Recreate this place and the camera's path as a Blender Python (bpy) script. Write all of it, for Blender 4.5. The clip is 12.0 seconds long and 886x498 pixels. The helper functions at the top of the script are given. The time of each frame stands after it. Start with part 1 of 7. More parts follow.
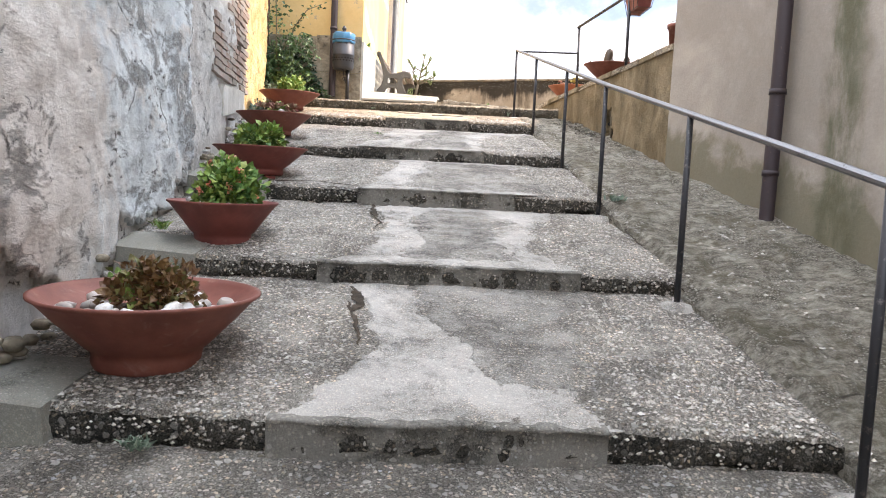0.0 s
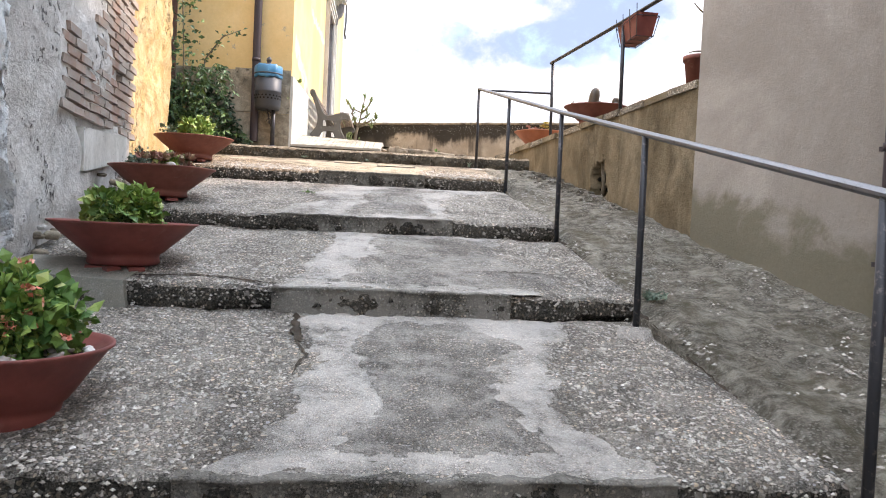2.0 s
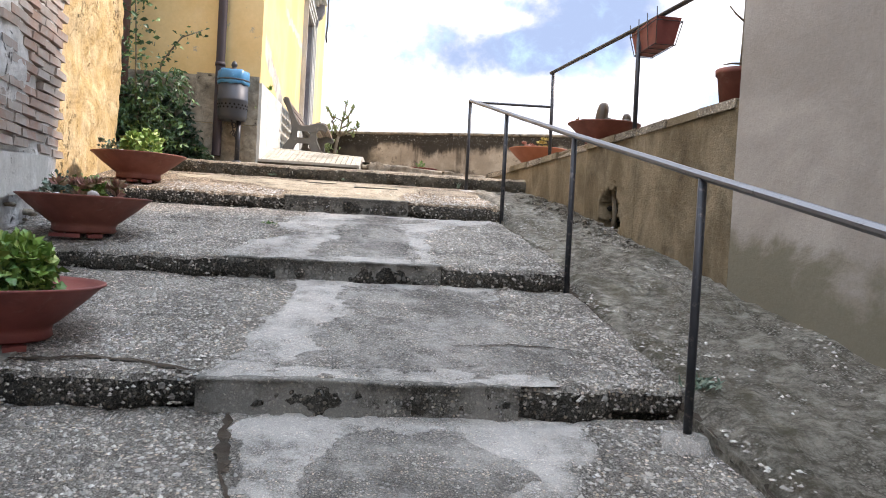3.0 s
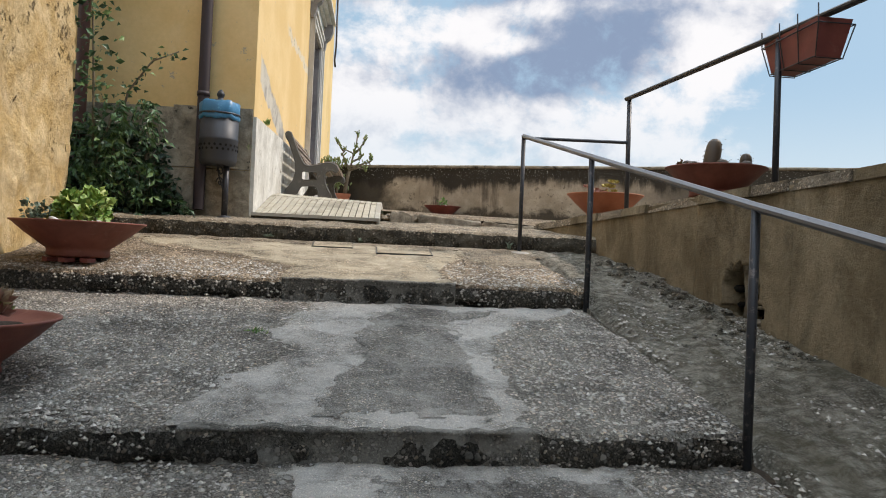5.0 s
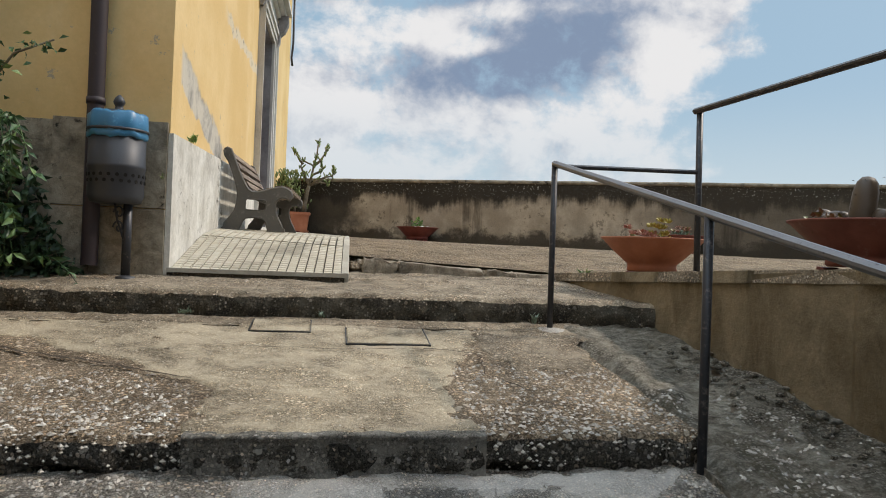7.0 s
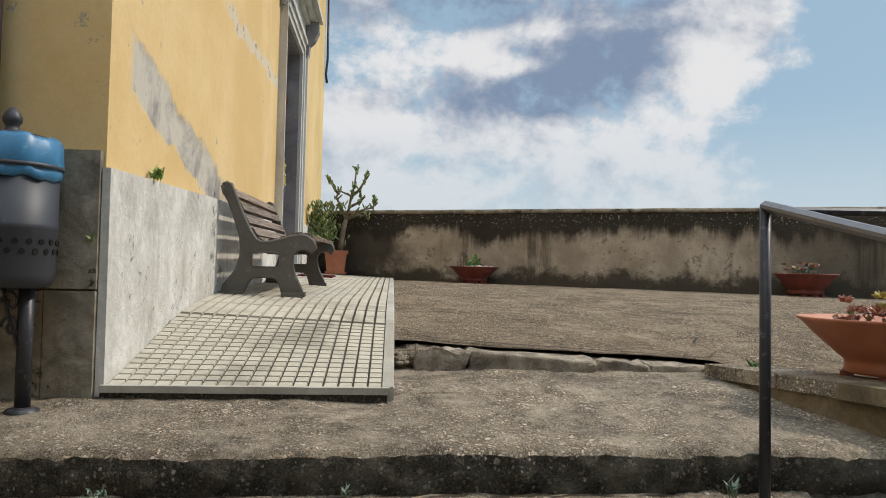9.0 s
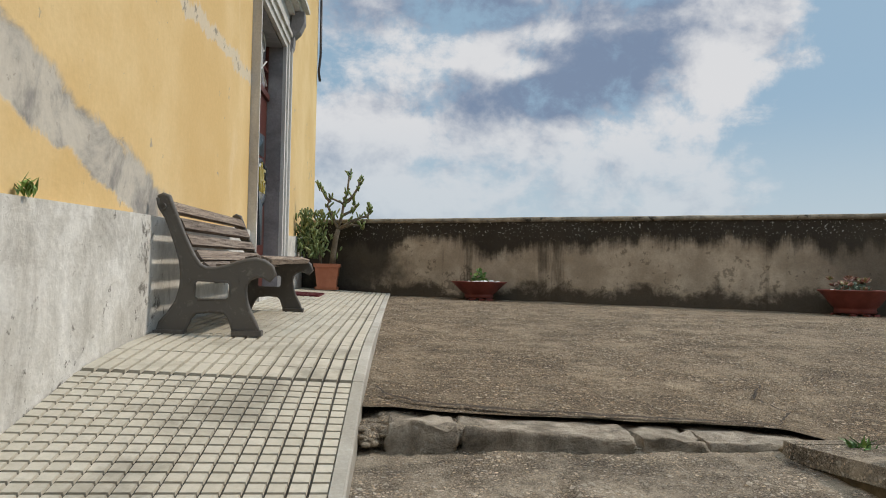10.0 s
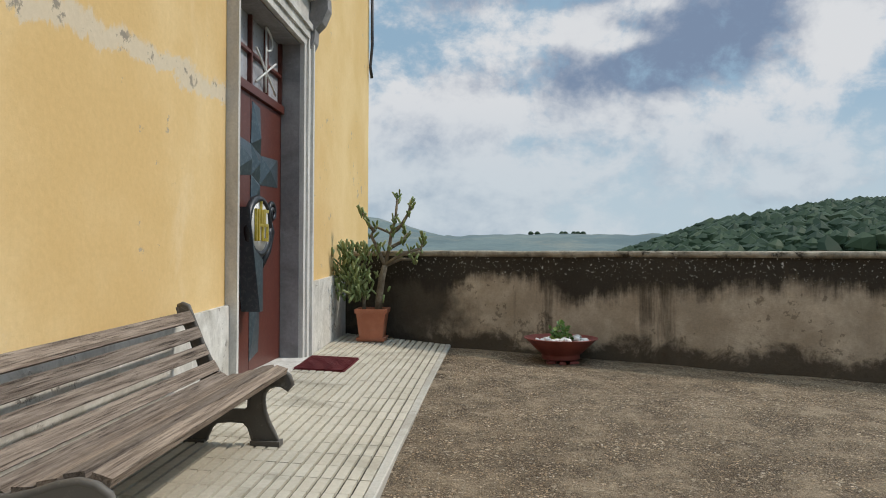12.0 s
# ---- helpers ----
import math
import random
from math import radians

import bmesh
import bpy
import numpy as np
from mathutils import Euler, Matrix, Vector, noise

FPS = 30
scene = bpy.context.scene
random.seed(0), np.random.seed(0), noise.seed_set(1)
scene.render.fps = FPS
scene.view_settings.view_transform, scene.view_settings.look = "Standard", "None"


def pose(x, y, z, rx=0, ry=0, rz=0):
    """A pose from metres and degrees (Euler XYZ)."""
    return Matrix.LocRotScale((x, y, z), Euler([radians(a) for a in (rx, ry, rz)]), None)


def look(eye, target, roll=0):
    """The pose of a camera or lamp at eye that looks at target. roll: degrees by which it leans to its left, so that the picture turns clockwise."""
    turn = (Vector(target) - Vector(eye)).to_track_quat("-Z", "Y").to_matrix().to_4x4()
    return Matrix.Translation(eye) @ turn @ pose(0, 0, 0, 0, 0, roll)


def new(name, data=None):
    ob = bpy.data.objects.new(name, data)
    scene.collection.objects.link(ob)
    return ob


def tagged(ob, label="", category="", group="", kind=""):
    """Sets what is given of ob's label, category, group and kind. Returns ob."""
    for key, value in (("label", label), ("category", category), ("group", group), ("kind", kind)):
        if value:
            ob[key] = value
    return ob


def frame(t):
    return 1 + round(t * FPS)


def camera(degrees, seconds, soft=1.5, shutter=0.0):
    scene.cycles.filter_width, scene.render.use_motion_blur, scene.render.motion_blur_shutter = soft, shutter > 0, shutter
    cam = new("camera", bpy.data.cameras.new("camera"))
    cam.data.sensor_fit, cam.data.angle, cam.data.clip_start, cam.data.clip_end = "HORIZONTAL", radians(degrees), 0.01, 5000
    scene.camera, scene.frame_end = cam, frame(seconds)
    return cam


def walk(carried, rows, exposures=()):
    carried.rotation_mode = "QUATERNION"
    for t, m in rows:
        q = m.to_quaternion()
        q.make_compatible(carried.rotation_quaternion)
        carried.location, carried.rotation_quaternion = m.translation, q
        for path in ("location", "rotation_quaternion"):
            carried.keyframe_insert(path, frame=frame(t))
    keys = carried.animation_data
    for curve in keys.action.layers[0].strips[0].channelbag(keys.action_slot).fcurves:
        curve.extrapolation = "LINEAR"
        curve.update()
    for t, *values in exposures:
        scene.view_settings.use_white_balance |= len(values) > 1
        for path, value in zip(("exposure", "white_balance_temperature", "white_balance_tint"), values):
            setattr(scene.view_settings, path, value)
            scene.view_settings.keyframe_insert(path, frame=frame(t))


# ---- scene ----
cam = camera(62.6, 12.0, soft=1.0)

PATH = [
    (0, (-0.002, 0.055, 1.381), (0.034, 2.046, 1.193), 2.8),
    (0.5, (-0.074, 0.583, 1.444), (0.006, 2.577, 1.306), 2.1),
    (1, (-0.125, 1.03, 1.574), (0.0, 3.024, 1.487), 1.6),
    (1.5, (-0.051, 1.516, 1.61), (0.113, 3.508, 1.54), 2.1),
    (2, (-0.101, 2.053, 1.654), (0.098, 4.042, 1.586), 2.7),
    (2.5, (-0.055, 2.595, 1.721), (0.176, 4.581, 1.657), 3.3),
    (3, (-0.027, 3.043, 1.905), (0.214, 5.028, 1.852), 3.3),
    (3.2, (-0.023, 3.236, 1.917), (0.216, 5.221, 1.874), 3.3),
    (4.8, (-0.118, 4.71, 2.307), (0.092, 6.699, 2.305), 2.6),
    (5, (-0.152, 4.868, 2.311), (0.063, 6.856, 2.319), 2.6),
    (5.5, (-0.224, 5.331, 2.399), (0.018, 7.317, 2.415), 2.5),
    (6, (-0.243, 5.806, 2.491), (0.035, 7.787, 2.509), 2.5),
    (6.5, (-0.188, 6.28, 2.579), (0.131, 8.254, 2.601), 2.4),
    (6.7, (-0.176, 6.442, 2.652), (0.15, 8.415, 2.666), 2.3),
    (8.3, (-0.209, 7.965, 2.938), (0.006, 9.953, 2.96), 1.7),
    (8.5, (-0.24, 8.13, 2.961), (-0.024, 10.118, 3.021), 1.7),
    (9, (-0.128, 8.591, 3.062), (0.067, 10.581, 3.129), 1.3),
    (9.5, (-0.073, 9.072, 3.141), (0.115, 11.062, 3.213), 1.2),
    (10, (0.065, 9.543, 3.224), (0.234, 11.535, 3.298), 1.0),
    (10.5, (0.186, 9.951, 3.454), (0.299, 11.947, 3.51), 1.3),
    (11, (0.232, 10.412, 3.6), (0.263, 12.411, 3.633), 1.2),
    (11.5, (0.403, 11.022, 3.681), (0.36, 13.021, 3.701), 1.1),
    (12, (0.514, 11.519, 3.931), (0.411, 13.516, 3.948), 0.3),
]
walk(cam, [(t, look(eye, target, roll)) for t, eye, target, roll in PATH],
     exposures=((0, 1.84, 7150, 22), (1.0, 1.66, 7100, 22), (2.0, 1.57, 6950, 22), (2.7, 1.43, 6750, 22), (3.2, 1.24, 6700, 20), (4.8, 0.52, 6800, 15),
                (5.5, 0.40, 6850, 15), (6.5, 0.25, 6850, 14), (8.5, 0.21, 6800, 13), (10.0, 0.02, 6700, 13), (11.0, -0.09, 6650, 12), (12.0, 0.02, 6600, 12)))

# ---- light ----
SUN_AZ, SUN_EL = math.atan2(1.0, 0.18), radians(46)     # azimuth from +y towards +x
world = bpy.data.worlds.new("sky")
scene.world = world
world.use_nodes = True
wn, wl = world.node_tree.nodes, world.node_tree.links
wn.clear()


def wnode(kind, **values):
    n = wn.new(kind)
    for k, v in values.items():
        n.inputs[k].default_value = v
    return n


def wmath(op, a, b=None, c=None):
    n = wn.new("ShaderNodeMath")
    n.operation = op
    for i, v in enumerate((a, b, c)):
        if v is None:
            continue
        if isinstance(v, (int, float)):
            n.inputs[i].default_value = v
        else:
            wl.new(v, n.inputs[i])
    return n.outputs[0]


def wmix(fac, a, b):
    n = wn.new("ShaderNodeMix")
    n.data_type = "RGBA"
    for i, v in ((0, fac), (6, a), (7, b)):
        if isinstance(v, (int, float)):
            n.inputs[i].default_value = v
        elif isinstance(v, tuple):
            n.inputs[i].default_value = (*v, 1)
        else:
            wl.new(v, n.inputs[i])
    return n.outputs[2]


def wrange(x, a, b):
    n = wn.new("ShaderNodeMapRange")
    n.interpolation_type = "SMOOTHSTEP"
    wl.new(x, n.inputs[0])
    n.inputs[1].default_value, n.inputs[2].default_value = a, b
    return n.outputs[0]


sky = wn.new("ShaderNodeTexSky")
sky.sky_type, sky.sun_disc, sky.sun_elevation, sky.sun_rotation = "NISHITA", False, SUN_EL, SUN_AZ
sky.air_density, sky.dust_density = 1.0, 1.5
coord = wn.new("ShaderNodeTexCoord")
sep = wn.new("ShaderNodeSeparateXYZ")
wl.new(coord.outputs["Generated"], sep.inputs[0])
up = wmath("MAXIMUM", sep.outputs[2], 0.0)
stretch = wn.new("ShaderNodeCombineXYZ")                 # clouds are wider than they are high
wl.new(sep.outputs[0], stretch.inputs[0])
wl.new(sep.outputs[1], stretch.inputs[1])
wl.new(wmath("MULTIPLY", sep.outputs[2], 1.3), stretch.inputs[2])


def wnoise(scale, seed, detail=9.0, rough=0.56, warp=0.35):
    n = wnode("ShaderNodeTexNoise", Scale=scale, Detail=detail, Roughness=rough, Distortion=warp)
    shift = wn.new("ShaderNodeVectorMath")
    shift.operation = "ADD"
    shift.inputs[1].default_value = seed
    wl.new(stretch.outputs[0], shift.inputs[0])
    wl.new(shift.outputs[0], n.inputs["Vector"])
    return n.outputs["Fac"]


def wlump(cx, cz, sx, sz, gain):
    """A soft mass of cloud ahead, by the sine of its bearing and of its height."""
    dx = wmath("MULTIPLY", wmath("SUBTRACT", sep.outputs[0], cx), 1 / sx)
    dz = wmath("MULTIPLY", wmath("SUBTRACT", sep.outputs[2], cz), 1 / sz)
    q = wmath("ADD", wmath("MULTIPLY", dx, dx), wmath("MULTIPLY", dz, dz))
    return wmath("MULTIPLY", wmath("POWER", 2.718, wmath("MULTIPLY", q, -1.0)), gain)


def wsum(*terms):
    """Adds sockets and numbers."""
    total = terms[0]
    for t in terms[1:]:
        total = wmath("ADD", total, t)
    return total


def wshift(seed, d):
    return tuple(s + e for s, e in zip(seed, d))


BULK, PUFF = (4.2, 0.4, 1.7), (1.0, 5.0, 2.0)
LIT = (0.022, -0.01, 0.035)                              # a little way towards the sun
bulk = wnoise(4.6, BULK, 11.0, 0.55, 0.25)
puff = wnoise(13.0, PUFF, 10.0, 0.66, 0.2)
ahead = wnoise(4.6, wshift(BULK, LIT), 6.0, 0.55, 0.25)
ahead_puff = wnoise(13.0, wshift(PUFF, LIT), 6.0, 0.60, 0.2)
turb = wsum(wmath("MULTIPLY", wmath("SUBTRACT", bulk, 0.5), 1.5), wmath("MULTIPLY", wmath("SUBTRACT", puff, 0.5), 1.0))
clear = wmath("MULTIPLY", wrange(sep.outputs[0], 0.40, 0.56), -0.42)
mass = wsum(clear, wlump(0.39, 0.26, 0.05, 0.06, 0.14), wlump(0.455, 0.275, 0.04, 0.06, 0.26), wlump(0.515, 0.266, 0.035, 0.014, 0.40),
            wlump(0.20, 0.24, 0.26, 0.09, 0.25), wlump(-0.08, 0.27, 0.12, 0.05, -0.05))
cover = wrange(wsum(turb, mass, 0.08), -0.05, 0.26)
shadow = wmath("SUBTRACT", wsum(ahead, wmath("MULTIPLY", ahead_puff, 0.5)), wsum(bulk, wmath("MULTIPLY", puff, 0.5)))
core = wsum(wlump(0.19, 0.232, 0.12, 0.036, 0.62), wlump(0.30, 0.275, 0.10, 0.045, 0.60), wlump(0.27, 0.36, 0.26, 0.045, 0.50), wlump(0.08, 0.34, 0.16, 0.03, 0.22),
            wlump(-0.02, 0.225, 0.08, 0.02, 0.22), wlump(0.037, 0.288, 0.06, 0.025, -0.35), wlump(0.165, 0.277, 0.06, 0.014, -0.45),
            wlump(0.212, 0.318, 0.05, 0.016, -0.35), wlump(0.42, 0.26, 0.06, 0.09, -0.35))
thick = wrange(wsum(wmath("MULTIPLY", turb, 0.40), core, wmath("MULTIPLY", shadow, 1.9)), -0.10, 0.54)
lowband = wrange(up, 0.24, 0.05)
scale_sky = wn.new("ShaderNodeVectorMath")
scale_sky.operation = "SCALE"
scale_sky.inputs[3].default_value = 0.085
wl.new(sky.outputs[0], scale_sky.inputs[0])
blue = wmix(0.72, scale_sky.outputs[0], (0.40, 0.63, 0.82))
hazy = wmix(wmath("MULTIPLY", lowband, 0.85), blue, (0.60, 0.745, 0.835))
cloud = wmix(thick, (0.84, 0.88, 0.91), (0.235, 0.325, 0.475))
seen_sky = wmix(wmath("MULTIPLY", cover, wmath("SUBTRACT", 1.0, wmath("MULTIPLY", lowband, 0.55))), hazy, cloud)
bright = wmath("ADD", 1.0, wmath("MULTIPLY", wrange(up, 0.38, 0.95), 2.2))   # hazy sky, brighter overhead
lift = wn.new("ShaderNodeVectorMath")
lift.operation = "SCALE"
wl.new(seen_sky, lift.inputs[0])
wl.new(bright, lift.inputs[3])
whole = lift.outputs[0]
back = wn.new("ShaderNodeBackground")
back.inputs["Strength"].default_value = 0.8
wl.new(whole, back.inputs["Color"])
wl.new(back.outputs[0], wn.new("ShaderNodeOutputWorld").inputs["Surface"])

sun = new("sun", bpy.data.lights.new("sun", "SUN"))
sun.data.energy, sun.data.angle, sun.data.color = 2.25, radians(3.0), (1.0, 0.93, 0.82)
toward = Vector((math.sin(SUN_AZ) * math.cos(SUN_EL), math.cos(SUN_AZ) * math.cos(SUN_EL), math.sin(SUN_EL)))
sun.matrix_world = look(toward * 60, (0, 0, 0))


# ---- materials ----
class Nodes:
    """A small wrapper to write node trees briefly."""

    def __init__(self, name):
        self.mat = bpy.data.materials.new(name)
        self.mat.use_nodes = True
        self.n, self.l = self.mat.node_tree.nodes, self.mat.node_tree.links
        self.bsdf = self.n["Principled BSDF"]
        self.where = self.n.new("ShaderNodeTexCoord").outputs["Object"]

    def put(self, socket, v):
        if isinstance(v, (int, float)):
            socket.default_value = v
        elif isinstance(v, tuple):
            socket.default_value = (*v, 1) if len(v) == 3 and socket.type == "RGBA" else v
        else:
            self.l.new(v, socket)

    def noise(self, scale, detail=6.0, rough=0.6, warp=0.0, stretch=None, at=None):
        n = self.n.new("ShaderNodeTexNoise")
        for k, v in (("Scale", scale), ("Detail", detail), ("Roughness", rough), ("Distortion", warp)):
            n.inputs[k].default_value = v
        vec = at or self.where
        if stretch:
            m = self.n.new("ShaderNodeMapping")
            m.inputs["Scale"].default_value = stretch
            self.l.new(vec, m.inputs[0])
            vec = m.outputs[0]
        self.l.new(vec, n.inputs["Vector"])
        return n.outputs["Fac"]

    def cells(self, scale, feature="F1", rand=1.0, stretch=None):
        n = self.n.new("ShaderNodeTexVoronoi")
        n.feature = feature
        n.inputs["Scale"].default_value = scale
        n.inputs["Randomness"].default_value = rand
        vec = self.where
        if stretch:
            m = self.n.new("ShaderNodeMapping")
            m.inputs["Scale"].default_value = stretch
            self.l.new(vec, m.inputs[0])
            vec = m.outputs[0]
        self.l.new(vec, n.inputs["Vector"])
        return n.outputs["Distance"], n.outputs.get("Color")

    def ramp(self, x, a, b):
        n = self.n.new("ShaderNodeMapRange")
        n.interpolation_type = "SMOOTHSTEP"
        self.put(n.inputs[0], x)
        n.inputs[1].default_value, n.inputs[2].default_value = a, b
        return n.outputs[0]

    def math(self, op, a, b=0.0):
        n = self.n.new("ShaderNodeMath")
        n.operation = op
        self.put(n.inputs[0], a)
        self.put(n.inputs[1], b)
        return n.outputs[0]

    def mix(self, fac, a, b, mode="MIX"):
        n = self.n.new("ShaderNodeMix")
        n.data_type, n.blend_type = "RGBA", mode
        self.put(n.inputs[0], fac)
        self.put(n.inputs[6], a)
        self.put(n.inputs[7], b)
        return n.outputs[2]

    def xyz(self):
        s = self.n.new("ShaderNodeSeparateXYZ")
        self.l.new(self.where, s.inputs[0])
        return s.outputs

    def random(self):
        return self.n.new("ShaderNodeObjectInfo").outputs["Random"]

    def island(self):
        return self.n.new("ShaderNodeNewGeometry").outputs["Random Per Island"]

    def bump(self, height, strength=0.4, dist=0.01):
        n = self.n.new("ShaderNodeBump")
        n.inputs["Strength"].default_value, n.inputs["Distance"].default_value = strength, dist
        self.l.new(height, n.inputs["Height"])
        self.l.new(n.outputs[0], self.bsdf.inputs["Normal"])

    def done(self, colour, rough=0.85, metal=0.0):
        self.put(self.bsdf.inputs["Base Color"], colour)
        self.put(self.bsdf.inputs["Roughness"], rough)
        self.bsdf.inputs["Metallic"].default_value = metal
        if isinstance(rough, float) and rough > 0.78:      # dusty, porous surfaces
            self.bsdf.inputs["Specular IOR Level"].default_value = 0.2
        return self.mat


def aggregate(name, dark, light, pale, cell=62, coat=0.0, tone=None, relief=1.0, sway=1.0):
    """Worn concrete with gravel of mixed sizes showing, partly under a skin of cement."""
    m = Nodes(name)
    bend = m.n.new("ShaderNodeTexNoise")
    bend.inputs["Scale"].default_value, bend.inputs["Detail"].default_value = cell * 0.9, 4.0
    m.l.new(m.where, bend.inputs["Vector"])
    pull = m.n.new("ShaderNodeVectorMath")
    pull.operation = "MULTIPLY_ADD"
    m.l.new(bend.outputs["Color"], pull.inputs[0])
    pull.inputs[1].default_value = (1.25 / cell,) * 3
    m.l.new(m.where, pull.inputs[2])
    plain, m.where = m.where, pull.outputs[0]
    d, c1 = m.cells(cell)
    d2, c2 = m.cells(cell * 0.47)
    d3, c3 = m.cells(cell * 2.3)
    m.where = plain
    picks = []
    for c in (c1, c2, c3):
        s = m.n.new("ShaderNodeSeparateColor")
        m.l.new(c, s.inputs[0])
        picks.append(s.outputs)
    grit = m.noise(cell * 2.6, 5, 0.8)
    deep = tuple(c * 0.3 for c in dark)
    ground = m.mix(m.ramp(grit, 0.36, 0.66), deep, tuple(0.62 * a + 0.38 * b for a, b in zip(dark, light)))
    tint = m.mix(picks[0][1], (0.86, 0.9, 0.98), (1.12, 1.0, 0.86))
    small = m.mix(picks[2][0], dark, light)
    col = m.mix(m.math("MULTIPLY", m.ramp(d3, 0.5, 0.34), m.ramp(picks[2][1], 0.42, 0.5)), ground, small)
    one = m.math("MULTIPLY", m.ramp(d, 0.46, 0.36), m.ramp(picks[0][2], 0.22, 0.28))
    stone = m.mix(m.ramp(picks[0][0], 0.0, 0.72), dark, light)
    stone = m.mix(m.ramp(picks[0][0], 0.80, 1.0), stone, pale)
    col = m.mix(one, col, m.mix(1.0, stone, tint, "MULTIPLY"))
    two = m.math("MULTIPLY", m.ramp(d2, 0.40, 0.32), m.ramp(picks[1][2], 0.84, 0.87))
    col = m.mix(two, col, m.mix(picks[1][0], tuple(c * 0.7 for c in light), tuple(0.6 * a + 0.4 * c for a, c in zip(pale, light))))
    col = m.mix(1.0, col, m.mix(m.ramp(m.noise(2.3, 9, 0.72, 0.2), 0.34, 0.66), (1 - 0.4 * sway,) * 3, (1 + 0.34 * sway, 1 + 0.33 * sway, 1 + 0.31 * sway)), "MULTIPLY")
    hollow = m.ramp(m.noise(8.5, 8, 0.75, 0.3), 0.57, 0.68)
    col = m.mix(m.math("MULTIPLY", hollow, 0.5 * sway), col, deep)
    height = m.math("ADD", m.math("MULTIPLY", one, 0.6), m.math("ADD", m.math("MULTIPLY", two, 0.9), m.math("MULTIPLY", grit, 0.8)))
    if coat:
        cover_noise = m.math("ADD", m.noise(3.1, 10, 0.78, 0.15), m.math("MULTIPLY", grit, 0.16))
        skin = m.ramp(cover_noise, 0.66 - 0.3 * coat, 0.84 - 0.3 * coat)
        flat = tone or tuple(0.45 * a + 0.55 * b for a, b in zip(light, pale))
        flat = m.mix(m.noise(cell * 3, 5, 0.8), tuple(c * 0.5 for c in flat), tuple(min(0.9, c * 1.45) for c in flat))
        col = m.mix(m.math("MULTIPLY", skin, 0.62), col, flat)
        height = m.math("MULTIPLY", height, m.math("SUBTRACT", 1.25, skin))
    height = m.math("ADD", height, m.math("MULTIPLY", m.noise(11, 9, 0.75), 2.2))
    m.bump(height, min(1.0, 0.85 * relief), 0.011 * relief)
    return m.done(col, 0.88)


def cement(name, low, high, grain=60, bump=0.35, blotch=2.2, dirt=(0.09, 0.09, 0.075), dirtiness=0.4, flow=None, chips=0.0):
    """Plain cement, plaster or paint with grain and stains."""
    m = Nodes(name)
    col = m.mix(m.ramp(m.noise(blotch, 7, 0.65, 0.7, flow), 0.35, 0.68), low, high)
    col = m.mix(m.math("MULTIPLY", m.ramp(m.noise(blotch * 0.8, 9, 0.75, 0.6, flow), 0.47, 0.74), dirtiness), col, dirt)
    col = m.mix(1.0, col, m.mix(m.noise(grain, 5, 0.75), (0.68, 0.68, 0.68), (1.3, 1.3, 1.3)), "MULTIPLY")
    height = m.math("ADD", m.noise(grain, 6, 0.75), m.math("MULTIPLY", m.noise(7, 5, 0.6), 1.5))
    if chips:
        pit = m.ramp(m.math("ADD", m.noise(13, 9, 0.78), m.math("MULTIPLY", m.noise(1.9, 4, 0.5), 0.5)), 0.86, 0.92)
        col = m.mix(m.math("MULTIPLY", pit, chips), col, tuple(c * 0.6 for c in dirt))
        height = m.math("SUBTRACT", height, m.math("MULTIPLY", pit, chips))
    m.bump(height, bump, 0.01)
    return m.done(col, 0.9)


def metal(name, colour, worn, rough=0.5, metallic=0.0, amount=0.55):
    m = Nodes(name)
    col = m.mix(m.ramp(m.noise(28, 7, 0.7), amount, amount + 0.12), colour, worn)
    col = m.mix(1.0, col, m.mix(m.noise(6, 4, 0.6), (0.8, 0.8, 0.8), (1.15, 1.15, 1.15)), "MULTIPLY")
    m.bump(m.noise(140, 4, 0.6), 0.12, 0.003)
    return m.done(col, rough, metallic)


def terracotta(name, base, pale, dust=0.35):
    m = Nodes(name)
    col = m.mix(m.ramp(m.noise(5, 6, 0.6), 0.35, 0.7), base, pale)
    col = m.mix(m.math("MULTIPLY", m.ramp(m.noise(13, 7, 0.7, 0.5), 0.55, 0.75), dust), col, (0.40, 0.27, 0.21))
    m.bump(m.noise(90, 5, 0.6), 0.15, 0.004)
    return m.done(col, 0.62)


def leafy(name, a, b, c):
    m = Nodes(name)
    col = m.mix(m.ramp(m.island(), 0.0, 0.6), a, b)
    col = m.mix(m.ramp(m.island(), 0.72, 1.0), col, c)
    m.bsdf.inputs["Subsurface Weight"].default_value = 0.0
    return m.done(col, 0.5)


